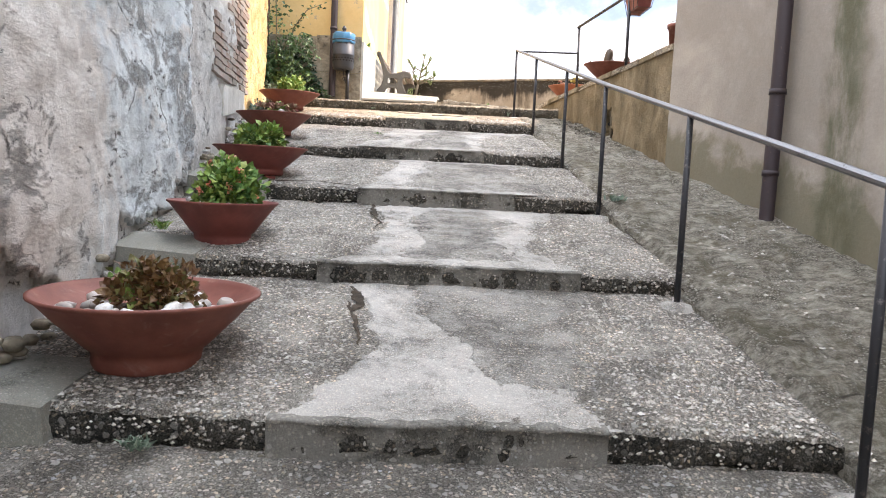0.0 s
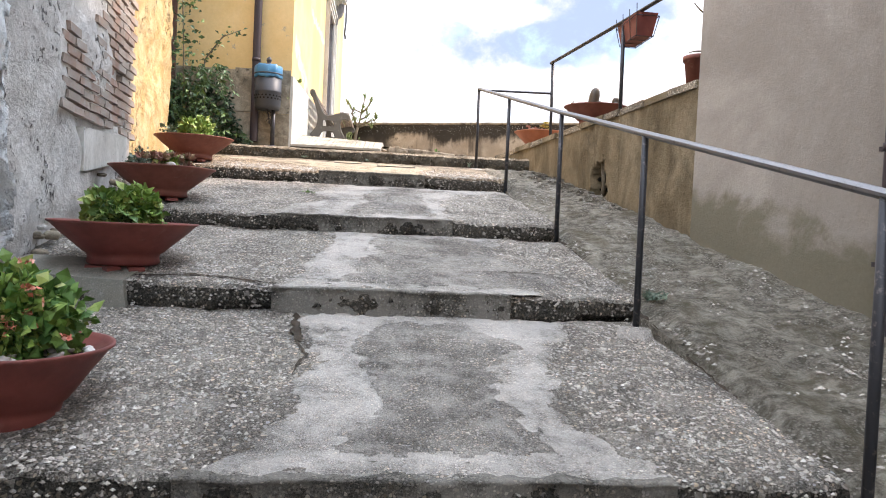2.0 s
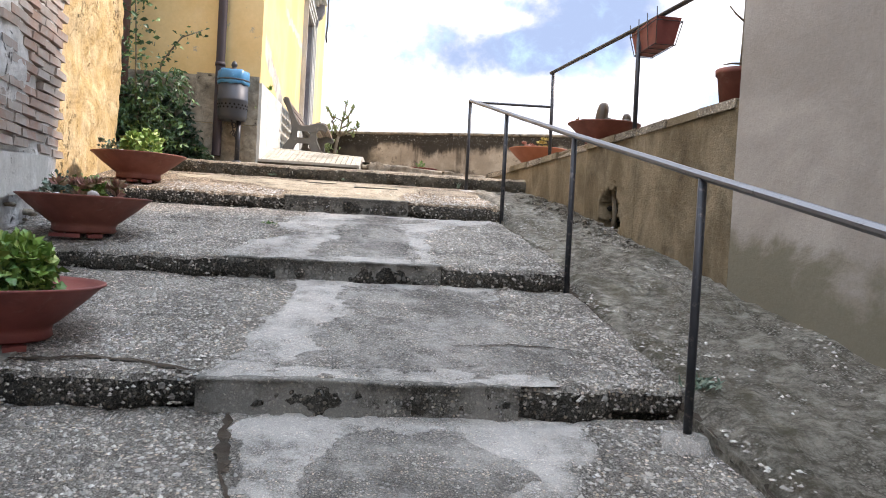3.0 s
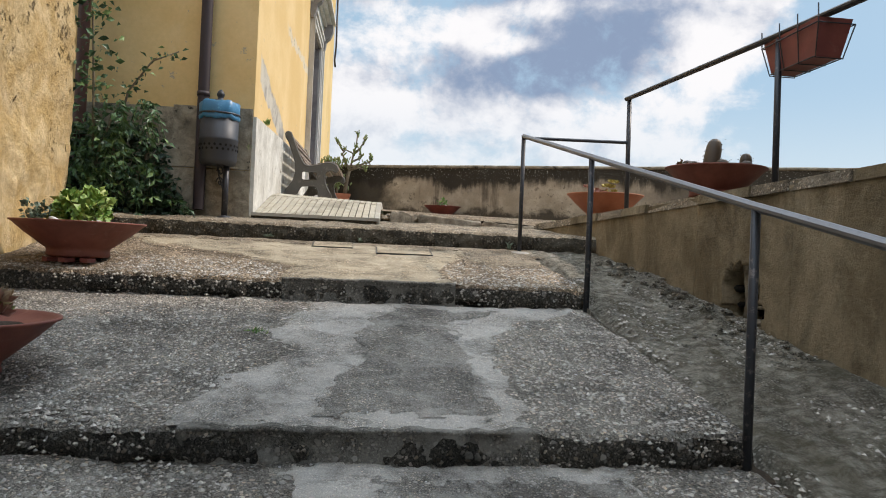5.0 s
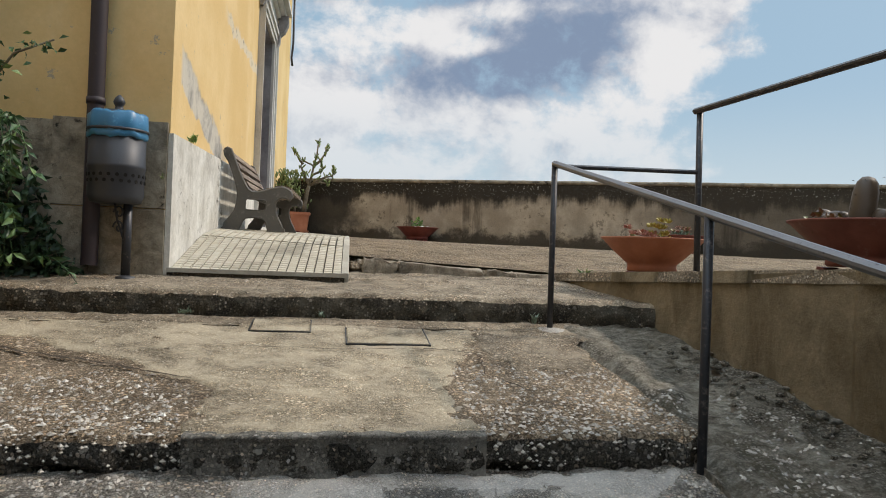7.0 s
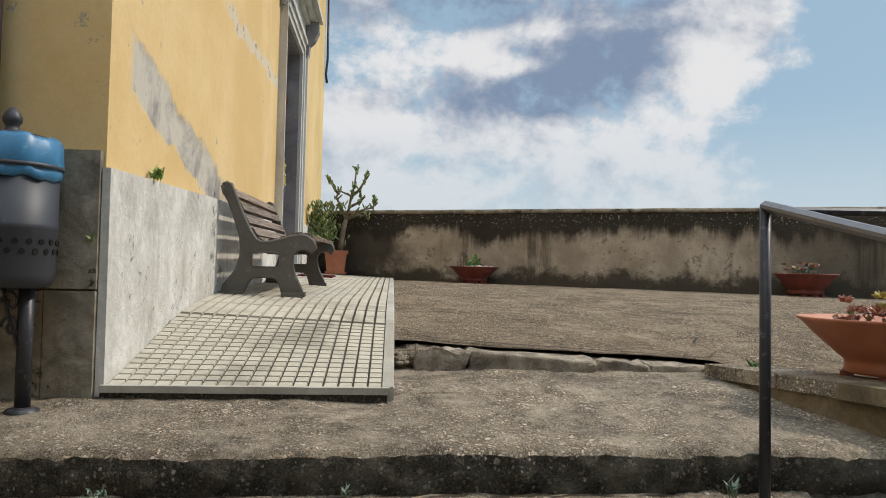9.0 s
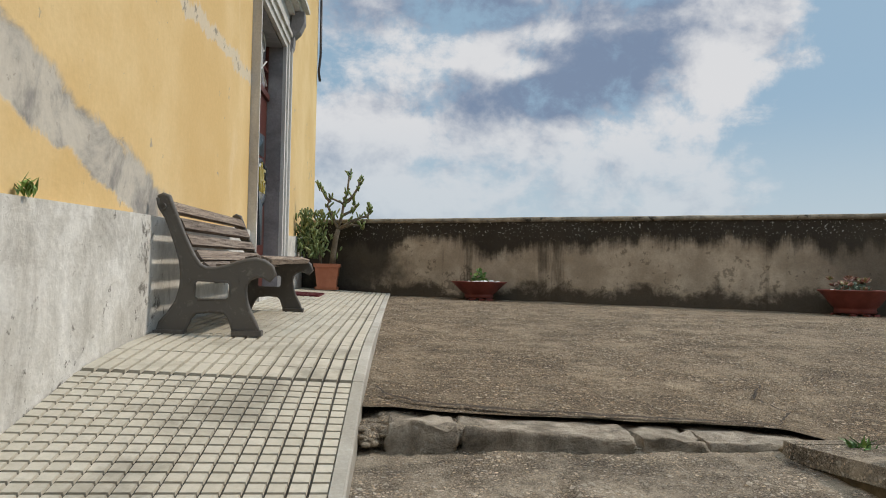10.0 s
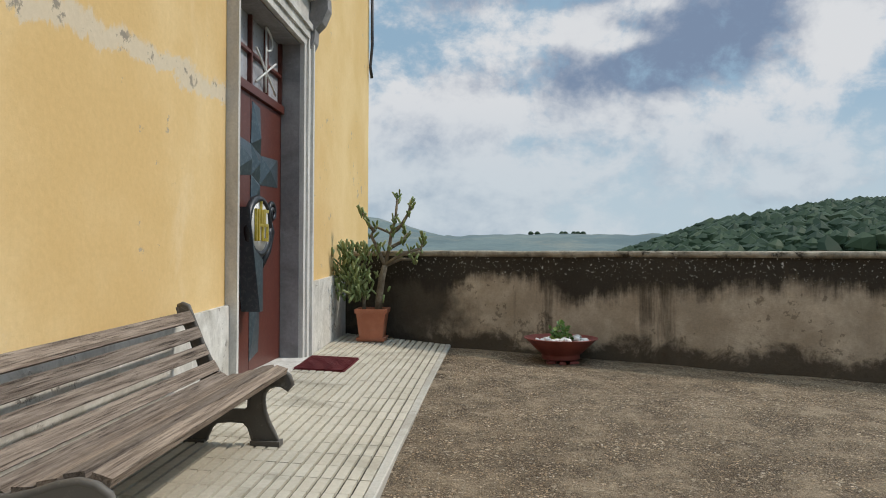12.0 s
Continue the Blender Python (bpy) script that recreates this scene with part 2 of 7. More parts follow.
def timber(name, a, b, dark):
    """Grey weathered boards, grain along y, with long dark checks and stains."""
    m = Nodes(name)
    shift = m.n.new("ShaderNodeVectorMath")
    shift.operation = "ADD"
    m.l.new(m.where, shift.inputs[0])
    m.l.new(m.math("MULTIPLY", m.random(), 37.0), shift.inputs[1])
    m.where = shift.outputs[0]
    g = m.noise(10, 8, 0.7, 0.5, (7.0, 0.20, 7.0))
    col = m.mix(m.ramp(g, 0.32, 0.68), a, b)
    lines = m.ramp(m.noise(26, 9, 0.78, 0.3, (7.0, 0.14, 7.0)), 0.53, 0.63)
    col = m.mix(m.math("MULTIPLY", lines, 0.85), col, dark)
    stain = m.ramp(m.noise(2.6, 8, 0.7, 0.6, (1.0, 0.7, 1.0)), 0.52, 0.68)
    col = m.mix(m.math("MULTIPLY", stain, 0.55), col, tuple(0.5 * (p + q) for p, q in zip(a, dark)))
    col = m.mix(1.0, col, m.mix(m.random(), (0.78, 0.78, 0.78), (1.18, 1.14, 1.08)), "MULTIPLY")
    m.bump(m.math("SUBTRACT", m.noise(30, 7, 0.75, 0.2, (7.0, 0.2, 7.0)), lines), 0.7, 0.006)
    return m.done(col, 0.82)


MAT_PEBBLE = aggregate("pebble_concrete", (0.270, 0.242, 0.206), (0.690, 0.640, 0.570), (0.870, 0.845, 0.810), 56, 0.26, (0.530, 0.486, 0.426), 1.5)
MAT_PEBBLE_WARM = aggregate("brown_pebble_concrete", (0.200, 0.150, 0.102), (0.600, 0.480, 0.350), (0.830, 0.765, 0.655), 56, 0.20, (0.470, 0.375, 0.265), 1.4)
# Tread concrete again, darkened to carry the shade on the risers.
MAT_PEBBLE_SHADE = aggregate("shaded_pebble_riser", (0.052, 0.046, 0.037), (0.260, 0.238, 0.204), (0.620, 0.580, 0.525), 54, 0.10, (0.170, 0.155, 0.131), 1.6)
MAT_FINE = aggregate("fine_concrete", (0.255, 0.236, 0.208), (0.590, 0.552, 0.500), (0.800, 0.762, 0.706), 96, 0.45, (0.545, 0.508, 0.460), 1.2)
MAT_CEMENT = aggregate("pale_cement", (0.310, 0.287, 0.254), (0.630, 0.592, 0.540), (0.810, 0.772, 0.716), 110, 0.64, (0.610, 0.570, 0.518), 1.0)
MAT_EDGE = aggregate("smooth_grey_cement", (0.200, 0.190, 0.160), (0.390, 0.372, 0.325), (0.560, 0.540, 0.490), 120, 0.9, (0.330, 0.318, 0.275), 0.7)
# Cement of the riser faces, about half the tone of the patches.
MAT_RISER = aggregate("dark_riser_cement", (0.066, 0.062, 0.052), (0.275, 0.258, 0.228), (0.550, 0.522, 0.475), 75, 0.66, (0.310, 0.290, 0.255), 0.9)
# Shade of the last riser and ramp front, put into the colour.
MAT_STEP_SHADE = aggregate("shaded_step_face", (0.045, 0.039, 0.029), (0.15, 0.132, 0.102), (0.38, 0.345, 0.29), 70, 0.5, (0.13, 0.114, 0.087), 1.0)
MAT_SLOPE = aggregate("mossy_cement", (0.105, 0.092, 0.066), (0.430, 0.392, 0.325), (0.700, 0.655, 0.580), 60, 0.55, (0.430, 0.395, 0.332), 1.8)
MAT_LANDING = aggregate("warm_concrete", (0.190, 0.148, 0.104), (0.530, 0.445, 0.338), (0.780, 0.700, 0.575), 72, 0.5, (0.440, 0.365, 0.270), 1.1)
MAT_CREAM = aggregate("cream_cement", (0.245, 0.200, 0.140), (0.560, 0.475, 0.350), (0.780, 0.695, 0.560), 95, 0.62, (0.500, 0.424, 0.310), 0.9)
MAT_TERRACE = aggregate("terrace_concrete", (0.140, 0.100, 0.064), (0.475, 0.368, 0.248), (0.740, 0.635, 0.485), 62, 0.44, (0.385, 0.298, 0.200), 1.4, 0.45)
MAT_RAW = cement("raw_plaster", (0.56, 0.53, 0.495), (0.76, 0.735, 0.70), 26, 1.8, 4.2, (0.26, 0.245, 0.22), 0.55, chips=0.9)
MAT_MORTAR = cement("mortar", (0.27, 0.24, 0.205), (0.40, 0.36, 0.31), 40, 1.0, 3.0)
MAT_OCHRE = cement("ochre_plaster", (0.56, 0.38, 0.165), (0.74, 0.57, 0.33), 32, 2.0, 3.6, (0.34, 0.25, 0.15), 0.7, chips=0.7)
MAT_BEIGE = cement("beige_plaster", (0.44, 0.385, 0.32), (0.56, 0.50, 0.425), 38, 0.35, 0.9, (0.27, 0.245, 0.20), 0.55)
MAT_DAMP = cement("damp_plaster", (0.165, 0.125, 0.074), (0.305, 0.240, 0.155), 38, 1.2, 3.2, (0.07, 0.055, 0.034), 0.85, (1, 1, 0.6))
MAT_STONE = cement("white_stone", (0.54, 0.515, 0.46), (0.72, 0.70, 0.65), 26, 0.6, 3.5, (0.27, 0.245, 0.205), 0.7, (1, 1, 0.6), 0.85)
MAT_GREYSTONE = cement("grey_stone", (0.21, 0.175, 0.128), (0.41, 0.355, 0.272), 30, 0.9, 5.0, (0.055, 0.049, 0.038), 0.8, None, 0.9)
MAT_FRAME = cement("moulded_plaster", (0.52, 0.50, 0.47), (0.68, 0.66, 0.62), 50, 0.35, 3.0, (0.28, 0.265, 0.24), 0.6, (1, 1, 0.3))
MAT_REVEAL = cement("grey_reveal", (0.22, 0.21, 0.215), (0.33, 0.32, 0.32), 40, 0.4, 2.0, (0.12, 0.11, 0.11), 0.5)
MAT_TILE = cement("cement_tile", (0.33, 0.305, 0.255), (0.48, 0.45, 0.39), 60, 0.2, 1.6, (0.36, 0.335, 0.28), 0.55)
MAT_GROUT = cement("tile_grout", (0.05, 0.043, 0.034), (0.09, 0.08, 0.065), 60, 0.4)
MAT_KERB = cement("rough_kerbstone", (0.23, 0.19, 0.142), (0.54, 0.46, 0.36), 34, 2.2, 6.0, (0.05, 0.045, 0.037), 0.75)
MAT_RAIL = metal("dark_rail_paint", (0.035, 0.036, 0.042), (0.13, 0.115, 0.11), 0.45, 0.3)
MAT_RAILTOP = metal("worn_rail_steel", (0.17, 0.165, 0.17), (0.07, 0.065, 0.06), 0.42, 0.5, 0.58)
MAT_PIPE = metal("brown_downpipe", (0.034, 0.022, 0.026), (0.075, 0.045, 0.042), 0.6, 0.0, 0.6)
MAT_PIPE_RED = metal("rusty_downpipe", (0.12, 0.05, 0.035), (0.05, 0.03, 0.025), 0.6)
MAT_BIN = metal("grey_bin_steel", (0.040, 0.043, 0.052), (0.075, 0.072, 0.078), 0.5, 0.1, 0.6)
# Near-black that paints the darkness inside holes, mouths and slots.
MAT_HOLE = metal("unlit_black", (0.012, 0.011, 0.010), (0.03, 0.027, 0.022), 0.95)
MAT_IRON = metal("cast_iron", (0.105, 0.094, 0.081), (0.165, 0.148, 0.128), 0.6, 0.05, 0.55)
MAT_BAG = metal("blue_plastic", (0.035, 0.17, 0.32), (0.08, 0.28, 0.46), 0.4)
MAT_TERRA = terracotta("terracotta", (0.175, 0.050, 0.034), (0.26, 0.085, 0.058))
MAT_TERRA_DARK = terracotta("dark_terracotta", (0.17, 0.04, 0.032), (0.25, 0.065, 0.05), 0.2)
MAT_TERRA_ORANGE = terracotta("orange_terracotta", (0.37, 0.125, 0.064), (0.47, 0.18, 0.10), 0.25)
MAT_SOIL = cement("potting_soil", (0.05, 0.038, 0.028), (0.10, 0.075, 0.055), 50, 1.2, 9.0)
def pale_pebbles():
    m = Nodes("white_pebbles")
    col = m.mix(m.ramp(m.random(), 0.0, 0.7), (0.40, 0.35, 0.31), (0.74, 0.725, 0.70))
    col = m.mix(m.math("MULTIPLY", m.ramp(m.noise(38, 6, 0.7), 0.5, 0.7), 0.5), col, (0.36, 0.31, 0.27))
    m.bump(m.noise(60, 5, 0.6), 0.3, 0.005)
    return m.done(col, 0.7)


MAT_PEBBLES = pale_pebbles()
MAT_LEAF = leafy("fresh_leaves", (0.06, 0.145, 0.036), (0.12, 0.235, 0.05), (0.25, 0.33, 0.08))
MAT_LEAF_BRIGHT = leafy("bright_leaves", (0.11, 0.21, 0.04), (0.20, 0.31, 0.06), (0.33, 0.38, 0.10))
MAT_LEAF_DRY = leafy("rusty_leaves", (0.12, 0.052, 0.022), (0.19, 0.105, 0.036), (0.13, 0.14, 0.042))
MAT_LEAF_PINK = leafy("pinkish_leaves", (0.30, 0.22, 0.12), (0.34, 0.17, 0.13), (0.22, 0.25, 0.10))
MAT_LEAF_DARK = leafy("climber_leaves", (0.020, 0.055, 0.020), (0.050, 0.115, 0.036), (0.16, 0.25, 0.075))
MAT_LEAF_GREY = leafy("greyish_leaves", (0.10, 0.15, 0.10), (0.15, 0.21, 0.15), (0.21, 0.26, 0.19))
MAT_CACTUS = leafy("succulent_stems", (0.12, 0.17, 0.055), (0.18, 0.23, 0.08), (0.27, 0.29, 0.12))
MAT_CACTUS_BROWN = leafy("cactus_skin", (0.055, 0.036, 0.022), (0.075, 0.050, 0.030), (0.10, 0.07, 0.042))
MAT_FLOWER = leafy("coral_flowers", (0.62, 0.16, 0.10), (0.72, 0.27, 0.18), (0.75, 0.38, 0.28))
MAT_SUCCULENT = leafy("dusty_coral_leaves", (0.30, 0.11, 0.085), (0.40, 0.20, 0.15), (0.45, 0.30, 0.20))
MAT_LEAF_GOLD = leafy("yellow_succulent_leaves", (0.26, 0.23, 0.05), (0.40, 0.33, 0.07), (0.48, 0.42, 0.12))
# Climber leaves darkened for the shade inside the plant.
MAT_LEAF_INNER = leafy("shaded_inner_leaves", (0.010, 0.026, 0.010), (0.022, 0.052, 0.018), (0.04, 0.09, 0.03))
MAT_STEM = cement("bark", (0.15, 0.12, 0.085), (0.26, 0.22, 0.16), 60, 0.8, 8.0)
MAT_WOOD = timber("weathered_slats", (0.125, 0.094, 0.074), (0.345, 0.285, 0.235), (0.024, 0.019, 0.015))
MAT_DOOR = metal("oxide_red_door", (0.115, 0.030, 0.020), (0.15, 0.045, 0.03), 0.42, 0.2, 0.5)
MAT_STEEL = metal("blue_grey_steel", (0.075, 0.105, 0.125), (0.12, 0.155, 0.175), 0.38, 0.5, 0.5)
MAT_STEEL_DARK = metal("dark_forged_steel", (0.03, 0.032, 0.036), (0.06, 0.06, 0.065), 0.4, 0.6)
MAT_BRASS = metal("yellow_brass", (0.62, 0.47, 0.07), (0.72, 0.60, 0.16), 0.3, 0.6)
MAT_WHITE = metal("white_enamel", (0.72, 0.72, 0.70), (0.6, 0.6, 0.58), 0.4)
MAT_PANE = metal("transom_glass", (0.42, 0.43, 0.46), (0.30, 0.24, 0.24), 0.12)
MAT_MAT = metal("maroon_doormat", (0.115, 0.02, 0.022), (0.07, 0.015, 0.018), 0.8)
MAT_HILL = leafy("wooded_hill", (0.022, 0.038, 0.022), (0.034, 0.054, 0.029), (0.048, 0.068, 0.036))
MAT_HILL.node_tree.nodes["Principled BSDF"].inputs["Specular IOR Level"].default_value = 0.05
# Distance haze is mixed into this blue-grey hill colour.
MAT_FAR = cement("hazed_far_hills", (0.085, 0.118, 0.120), (0.130, 0.165, 0.155), 0.05, 0.0, 0.004, (0.26, 0.235, 0.17), 0.55)
MAT_VALLEY = cement("valley_ground", (0.09, 0.12, 0.07), (0.17, 0.17, 0.10), 0.2, 0.0, 0.01)


# ---- builders ----
def part(name, bm, material, parent=None, label="", at=None):
    """Links a bmesh as one mesh object, under a thing or part if given."""
    me = bpy.data.meshes.new(name)
    bm.normal_update()
    bm.to_mesh(me)
    bm.free()
    me.materials.append(material)
    ob = new(name, me)
    if at is not None:
        ob.matrix_basis = at
    if parent is not None:
        ob.parent = parent
    if label:
        ob["label"] = label
    return ob


def thing(name, label, category, at=None, group="", kind=""):
    ob = new(name)
    ob.empty_display_size = 0.1
    if at is not None:
        ob.matrix_basis = at
    return tagged(ob, label, category, group, kind)


def smooth(ob):
    for p in ob.data.polygons:
        p.use_smooth = True
    return ob


def soften(bm, width, segments=2):
    edges = [e for e in bm.edges if e.is_manifold and e.calc_face_angle(0) > 0.5]
    bmesh.ops.bevel(bm, geom=edges, offset=width, segments=segments, profile=0.6, affect="EDGES", clamp_overlap=True)
    return bm


def box(bm, x0, x1, y0, y1, z0, z1):
    return hexa(bm, [(x0, y0, z0), (x1, y0, z0), (x1, y1, z0), (x0, y1, z0), (x0, y0, z1), (x1, y0, z1), (x1, y1, z1), (x0, y1, z1)])


def hexa(bm, corners):
    v = [bm.verts.new(c) for c in corners]
    for f in ((0, 3, 2, 1), (4, 5, 6, 7), (0, 1, 5, 4), (1, 2, 6, 5), (2, 3, 7, 6), (3, 0, 4, 7)):
        bm.faces.new([v[i] for i in f])
    return v


def block(x0, x1, y0, y1, z0, z1, bevel=0.0, segments=2):
    bm = bmesh.new()
    box(bm, x0, x1, y0, y1, z0, z1)
    return soften(bm, bevel, segments) if bevel else bm


def prism(bm, outline, z0, z1):
    """An upright prism on a plan outline, counter-clockwise."""
    lo = [bm.verts.new((x, y, z0)) for x, y in outline]
    hi = [bm.verts.new((x, y, z1)) for x, y in outline]
    bm.faces.new(list(reversed(lo)))
    bm.faces.new(hi)
    n = len(outline)
    for i in range(n):
        bm.faces.new((lo[i], lo[(i + 1) % n], hi[(i + 1) % n], hi[i]))
    return bm


def tube(bm, path, radius, sides=10, cap=True):
    """A round bar along points; radius may be a list."""
    pts = [Vector(p) for p in path]
    rad = radius if isinstance(radius, (list, tuple)) else [radius] * len(pts)
    rings = []
    side = None
    for i, p in enumerate(pts):
        d = (pts[min(i + 1, len(pts) - 1)] - pts[max(i - 1, 0)]).normalized()
        if side is None:
            side = d.orthogonal().normalized()
        side = (side - d * side.dot(d)).normalized()
        other = d.cross(side)
        rings.append([bm.verts.new(p + rad[i] * (math.cos(a) * side + math.sin(a) * other))
                      for a in (2 * math.pi * k / sides for k in range(sides))])
    for a, b in zip(rings, rings[1:]):
        for k in range(sides):
            f = bm.faces.new((a[k], a[(k + 1) % sides], b[(k + 1) % sides], b[k]))
            f.smooth = True
    if cap:
        bm.faces.new(list(reversed(rings[0])))
        bm.faces.new(rings[-1])
    return bm


def lathe(bm, profile, sides=40, at=(0, 0, 0)):
    """Turns (radius, height) pairs round the upright axis."""
    rings = []
    for r, z in profile:
        if r < 1e-5:
            rings.append([bm.verts.new((at[0], at[1], at[2] + z))])
        else:
            rings.append([bm.verts.new((at[0] + r * math.cos(t), at[1] + r * math.sin(t), at[2] + z))
                          for t in (2 * math.pi * k / sides for k in range(sides))])
    for a, b in zip(rings, rings[1:]):
        for k in range(sides):
            j = (k + 1) % sides
            quad = [a[k % len(a)], a[j % len(a)], b[j % len(b)], b[k % len(b)]]
            quad = [v for i, v in enumerate(quad) if v not in quad[:i]]
            if len(quad) > 2:
                bm.faces.new(quad).smooth = True
    return bm


def ribbon(bm, path, widths, y0, y1):
    """A flat bar of changing width in the xz plane, from y0 to y1."""
    n = len(path)
    left, right = [], []
    for i, (x, z) in enumerate(path):
        a, b = path[max(i - 1, 0)], path[min(i + 1, n - 1)]
        d = Vector((b[0] - a[0], b[1] - a[1])).normalized()
        w = widths[i] / 2
        left.append((x - d.y * w, z + d.x * w))
        right.append((x + d.y * w, z - d.x * w))
    rows = [[bm.verts.new((p[0], y, p[1])) for p in line] for line, y in ((left, y0), (right, y0), (right, y1), (left, y1))]
    for i in range(n - 1):
        for r in range(4):
            a, b = rows[r], rows[(r + 1) % 4]
            bm.faces.new((a[i], a[i + 1], b[i + 1], b[i]))
    bm.faces.new([rows[r][0] for r in range(4)])
    bm.faces.new([rows[r][-1] for r in (3, 2, 1, 0)])
    return bm


def sheet(bm, xs, ys, height):
    """A grid of ground; height(x, y)."""
    grid = [[bm.verts.new((x, y, height(x, y))) for x in xs] for y in ys]
    for j in range(len(ys) - 1):
        for i in range(len(xs) - 1):
            f = bm.faces.new((grid[j][i], grid[j][i + 1], grid[j + 1][i + 1], grid[j + 1][i]))
            f.smooth = True
    return grid


def steps_of(a, b, step):
    n = max(1, round((b - a) / step))
    return [a + (b - a) * i / n for i in range(n + 1)]


def wobble(x, y, z=0.0, size=1.0, amount=0.01):
    return amount * noise.noise((x / size, y / size, z / size))


def leaf(bm, at, way, length, width, rng, curl=0.25):
    """One bent leaf of four faces."""
    d = Vector(way).normalized()
    s = d.cross(Vector((rng.uniform(-1, 1), rng.uniform(-1, 1), rng.uniform(-0.3, 1)))).normalized()
    u = s.cross(d)
    p = Vector(at)
    a = bm.verts.new(p)
    b = bm.verts.new(p + d * length * 0.5 + s * width / 2 + u * length * 0.06)
    c = bm.verts.new(p + d * length * 0.5 - s * width / 2 + u * length * 0.06)
    e = bm.verts.new(p + d * length - u * length * curl)
    m = bm.verts.new(p + d * length * 0.55 - u * length * 0.03)
    bm.faces.new((a, b, m))
    bm.faces.new((a, m, c))
    bm.faces.new((b, e, m))
    bm.faces.new((m, e, c))


def bush(bm, count, centre, radii, size, rng, fill=0.45):
    """Leaves through an uneven mound."""
    lumps = [(rng.uniform(-0.55, 0.55), rng.uniform(-0.55, 0.55), rng.uniform(0.0, 0.6), rng.uniform(0.35, 0.62)) for _ in range(9)]
    for _ in range(count):
        lx, ly, lz, lr = rng.choice(lumps)
        d = Vector((rng.gauss(0, 1), rng.gauss(0, 1), rng.gauss(0.35, 1))).normalized()
        r = lr * (fill + (1 - fill) * rng.random() ** 0.5)
        p = Vector((lx, ly, lz)) + d * r
        if p.z < -0.05:
            p.z = rng.uniform(0, 0.2)
        q = Vector((centre[0] + p.x * radii[0], centre[1] + p.y * radii[1], centre[2] + p.z * radii[2]))
        k = size * rng.uniform(0.6, 1.25)
        leaf(bm, q, d + Vector((0, 0, rng.uniform(-0.4, 0.5))), k, k * 0.85, rng)


def pebble(bm, at, r, rng):
    sx, sy, sz = r * rng.uniform(0.8, 1.3), r * rng.uniform(0.7, 1.1), r * rng.uniform(0.5, 0.75)
    turn = rng.uniform(0, 3)
    ring = []
    for z, k in ((-0.6, 0.7), (0.15, 1.0), (0.75, 0.6)):
        ring.append([bm.verts.new((at[0] + sx * k * math.cos(a + turn), at[1] + sy * k * math.sin(a + turn), at[2] + sz * z))
                     for a in (2 * math.pi * i / 8 for i in range(8))])
    for a, b in zip(ring, ring[1:]):
        for i in range(8):
            bm.faces.new((a[i], a[(i + 1) % 8], b[(i + 1) % 8], b[i])).smooth = True
    bm.faces.new(ring[-1])
    bm.faces.new(list(reversed(ring[0])))


# ---- structure: stairs ----
# front edge y, top of the edge, foot of the riser
STEPS = [(-0.75, -0.17, -0.30), (0.92, 0.14, 0.02), (2.58, 0.51, 0.38), (4.20, 0.885, 0.775), (5.90, 1.285, 1.16),
         (7.42, 1.675, 1.56), (9.20, 2.115, 1.99), (10.95, 2.488, 2.348)]
X_LEFT = -1.32


def rail_x(y):
    return 1.52 - 0.047 * (y - 2.5)


def wall_west_x(y):
    return -1.385 - 0.1 * y


def wall_east_x(y):
    return 2.06 - 0.155 * (y - 9.0)


def tread_z(k, y):
    y0, top, _ = STEPS[k]
    if k + 1 < len(STEPS):
        y1, foot = STEPS[k + 1][0], STEPS[k + 1][2]
    else:
        y1, foot = 12.2, 2.59
    return top + (foot - top) * (y - y0) / (y1 - y0)


def rough_top(k, x, y):
    pit = max(0.0, noise.noise((x / 0.12, y / 0.12, k + 7.0)) - 0.38)
    return tread_z(k, y) + wobble(x, y, k * 3.7, 0.35, 0.012) + wobble(x, y, k, 0.09, 0.008) + wobble(x, y, k + 1, 0.04, 0.004) - 0.05 * pit


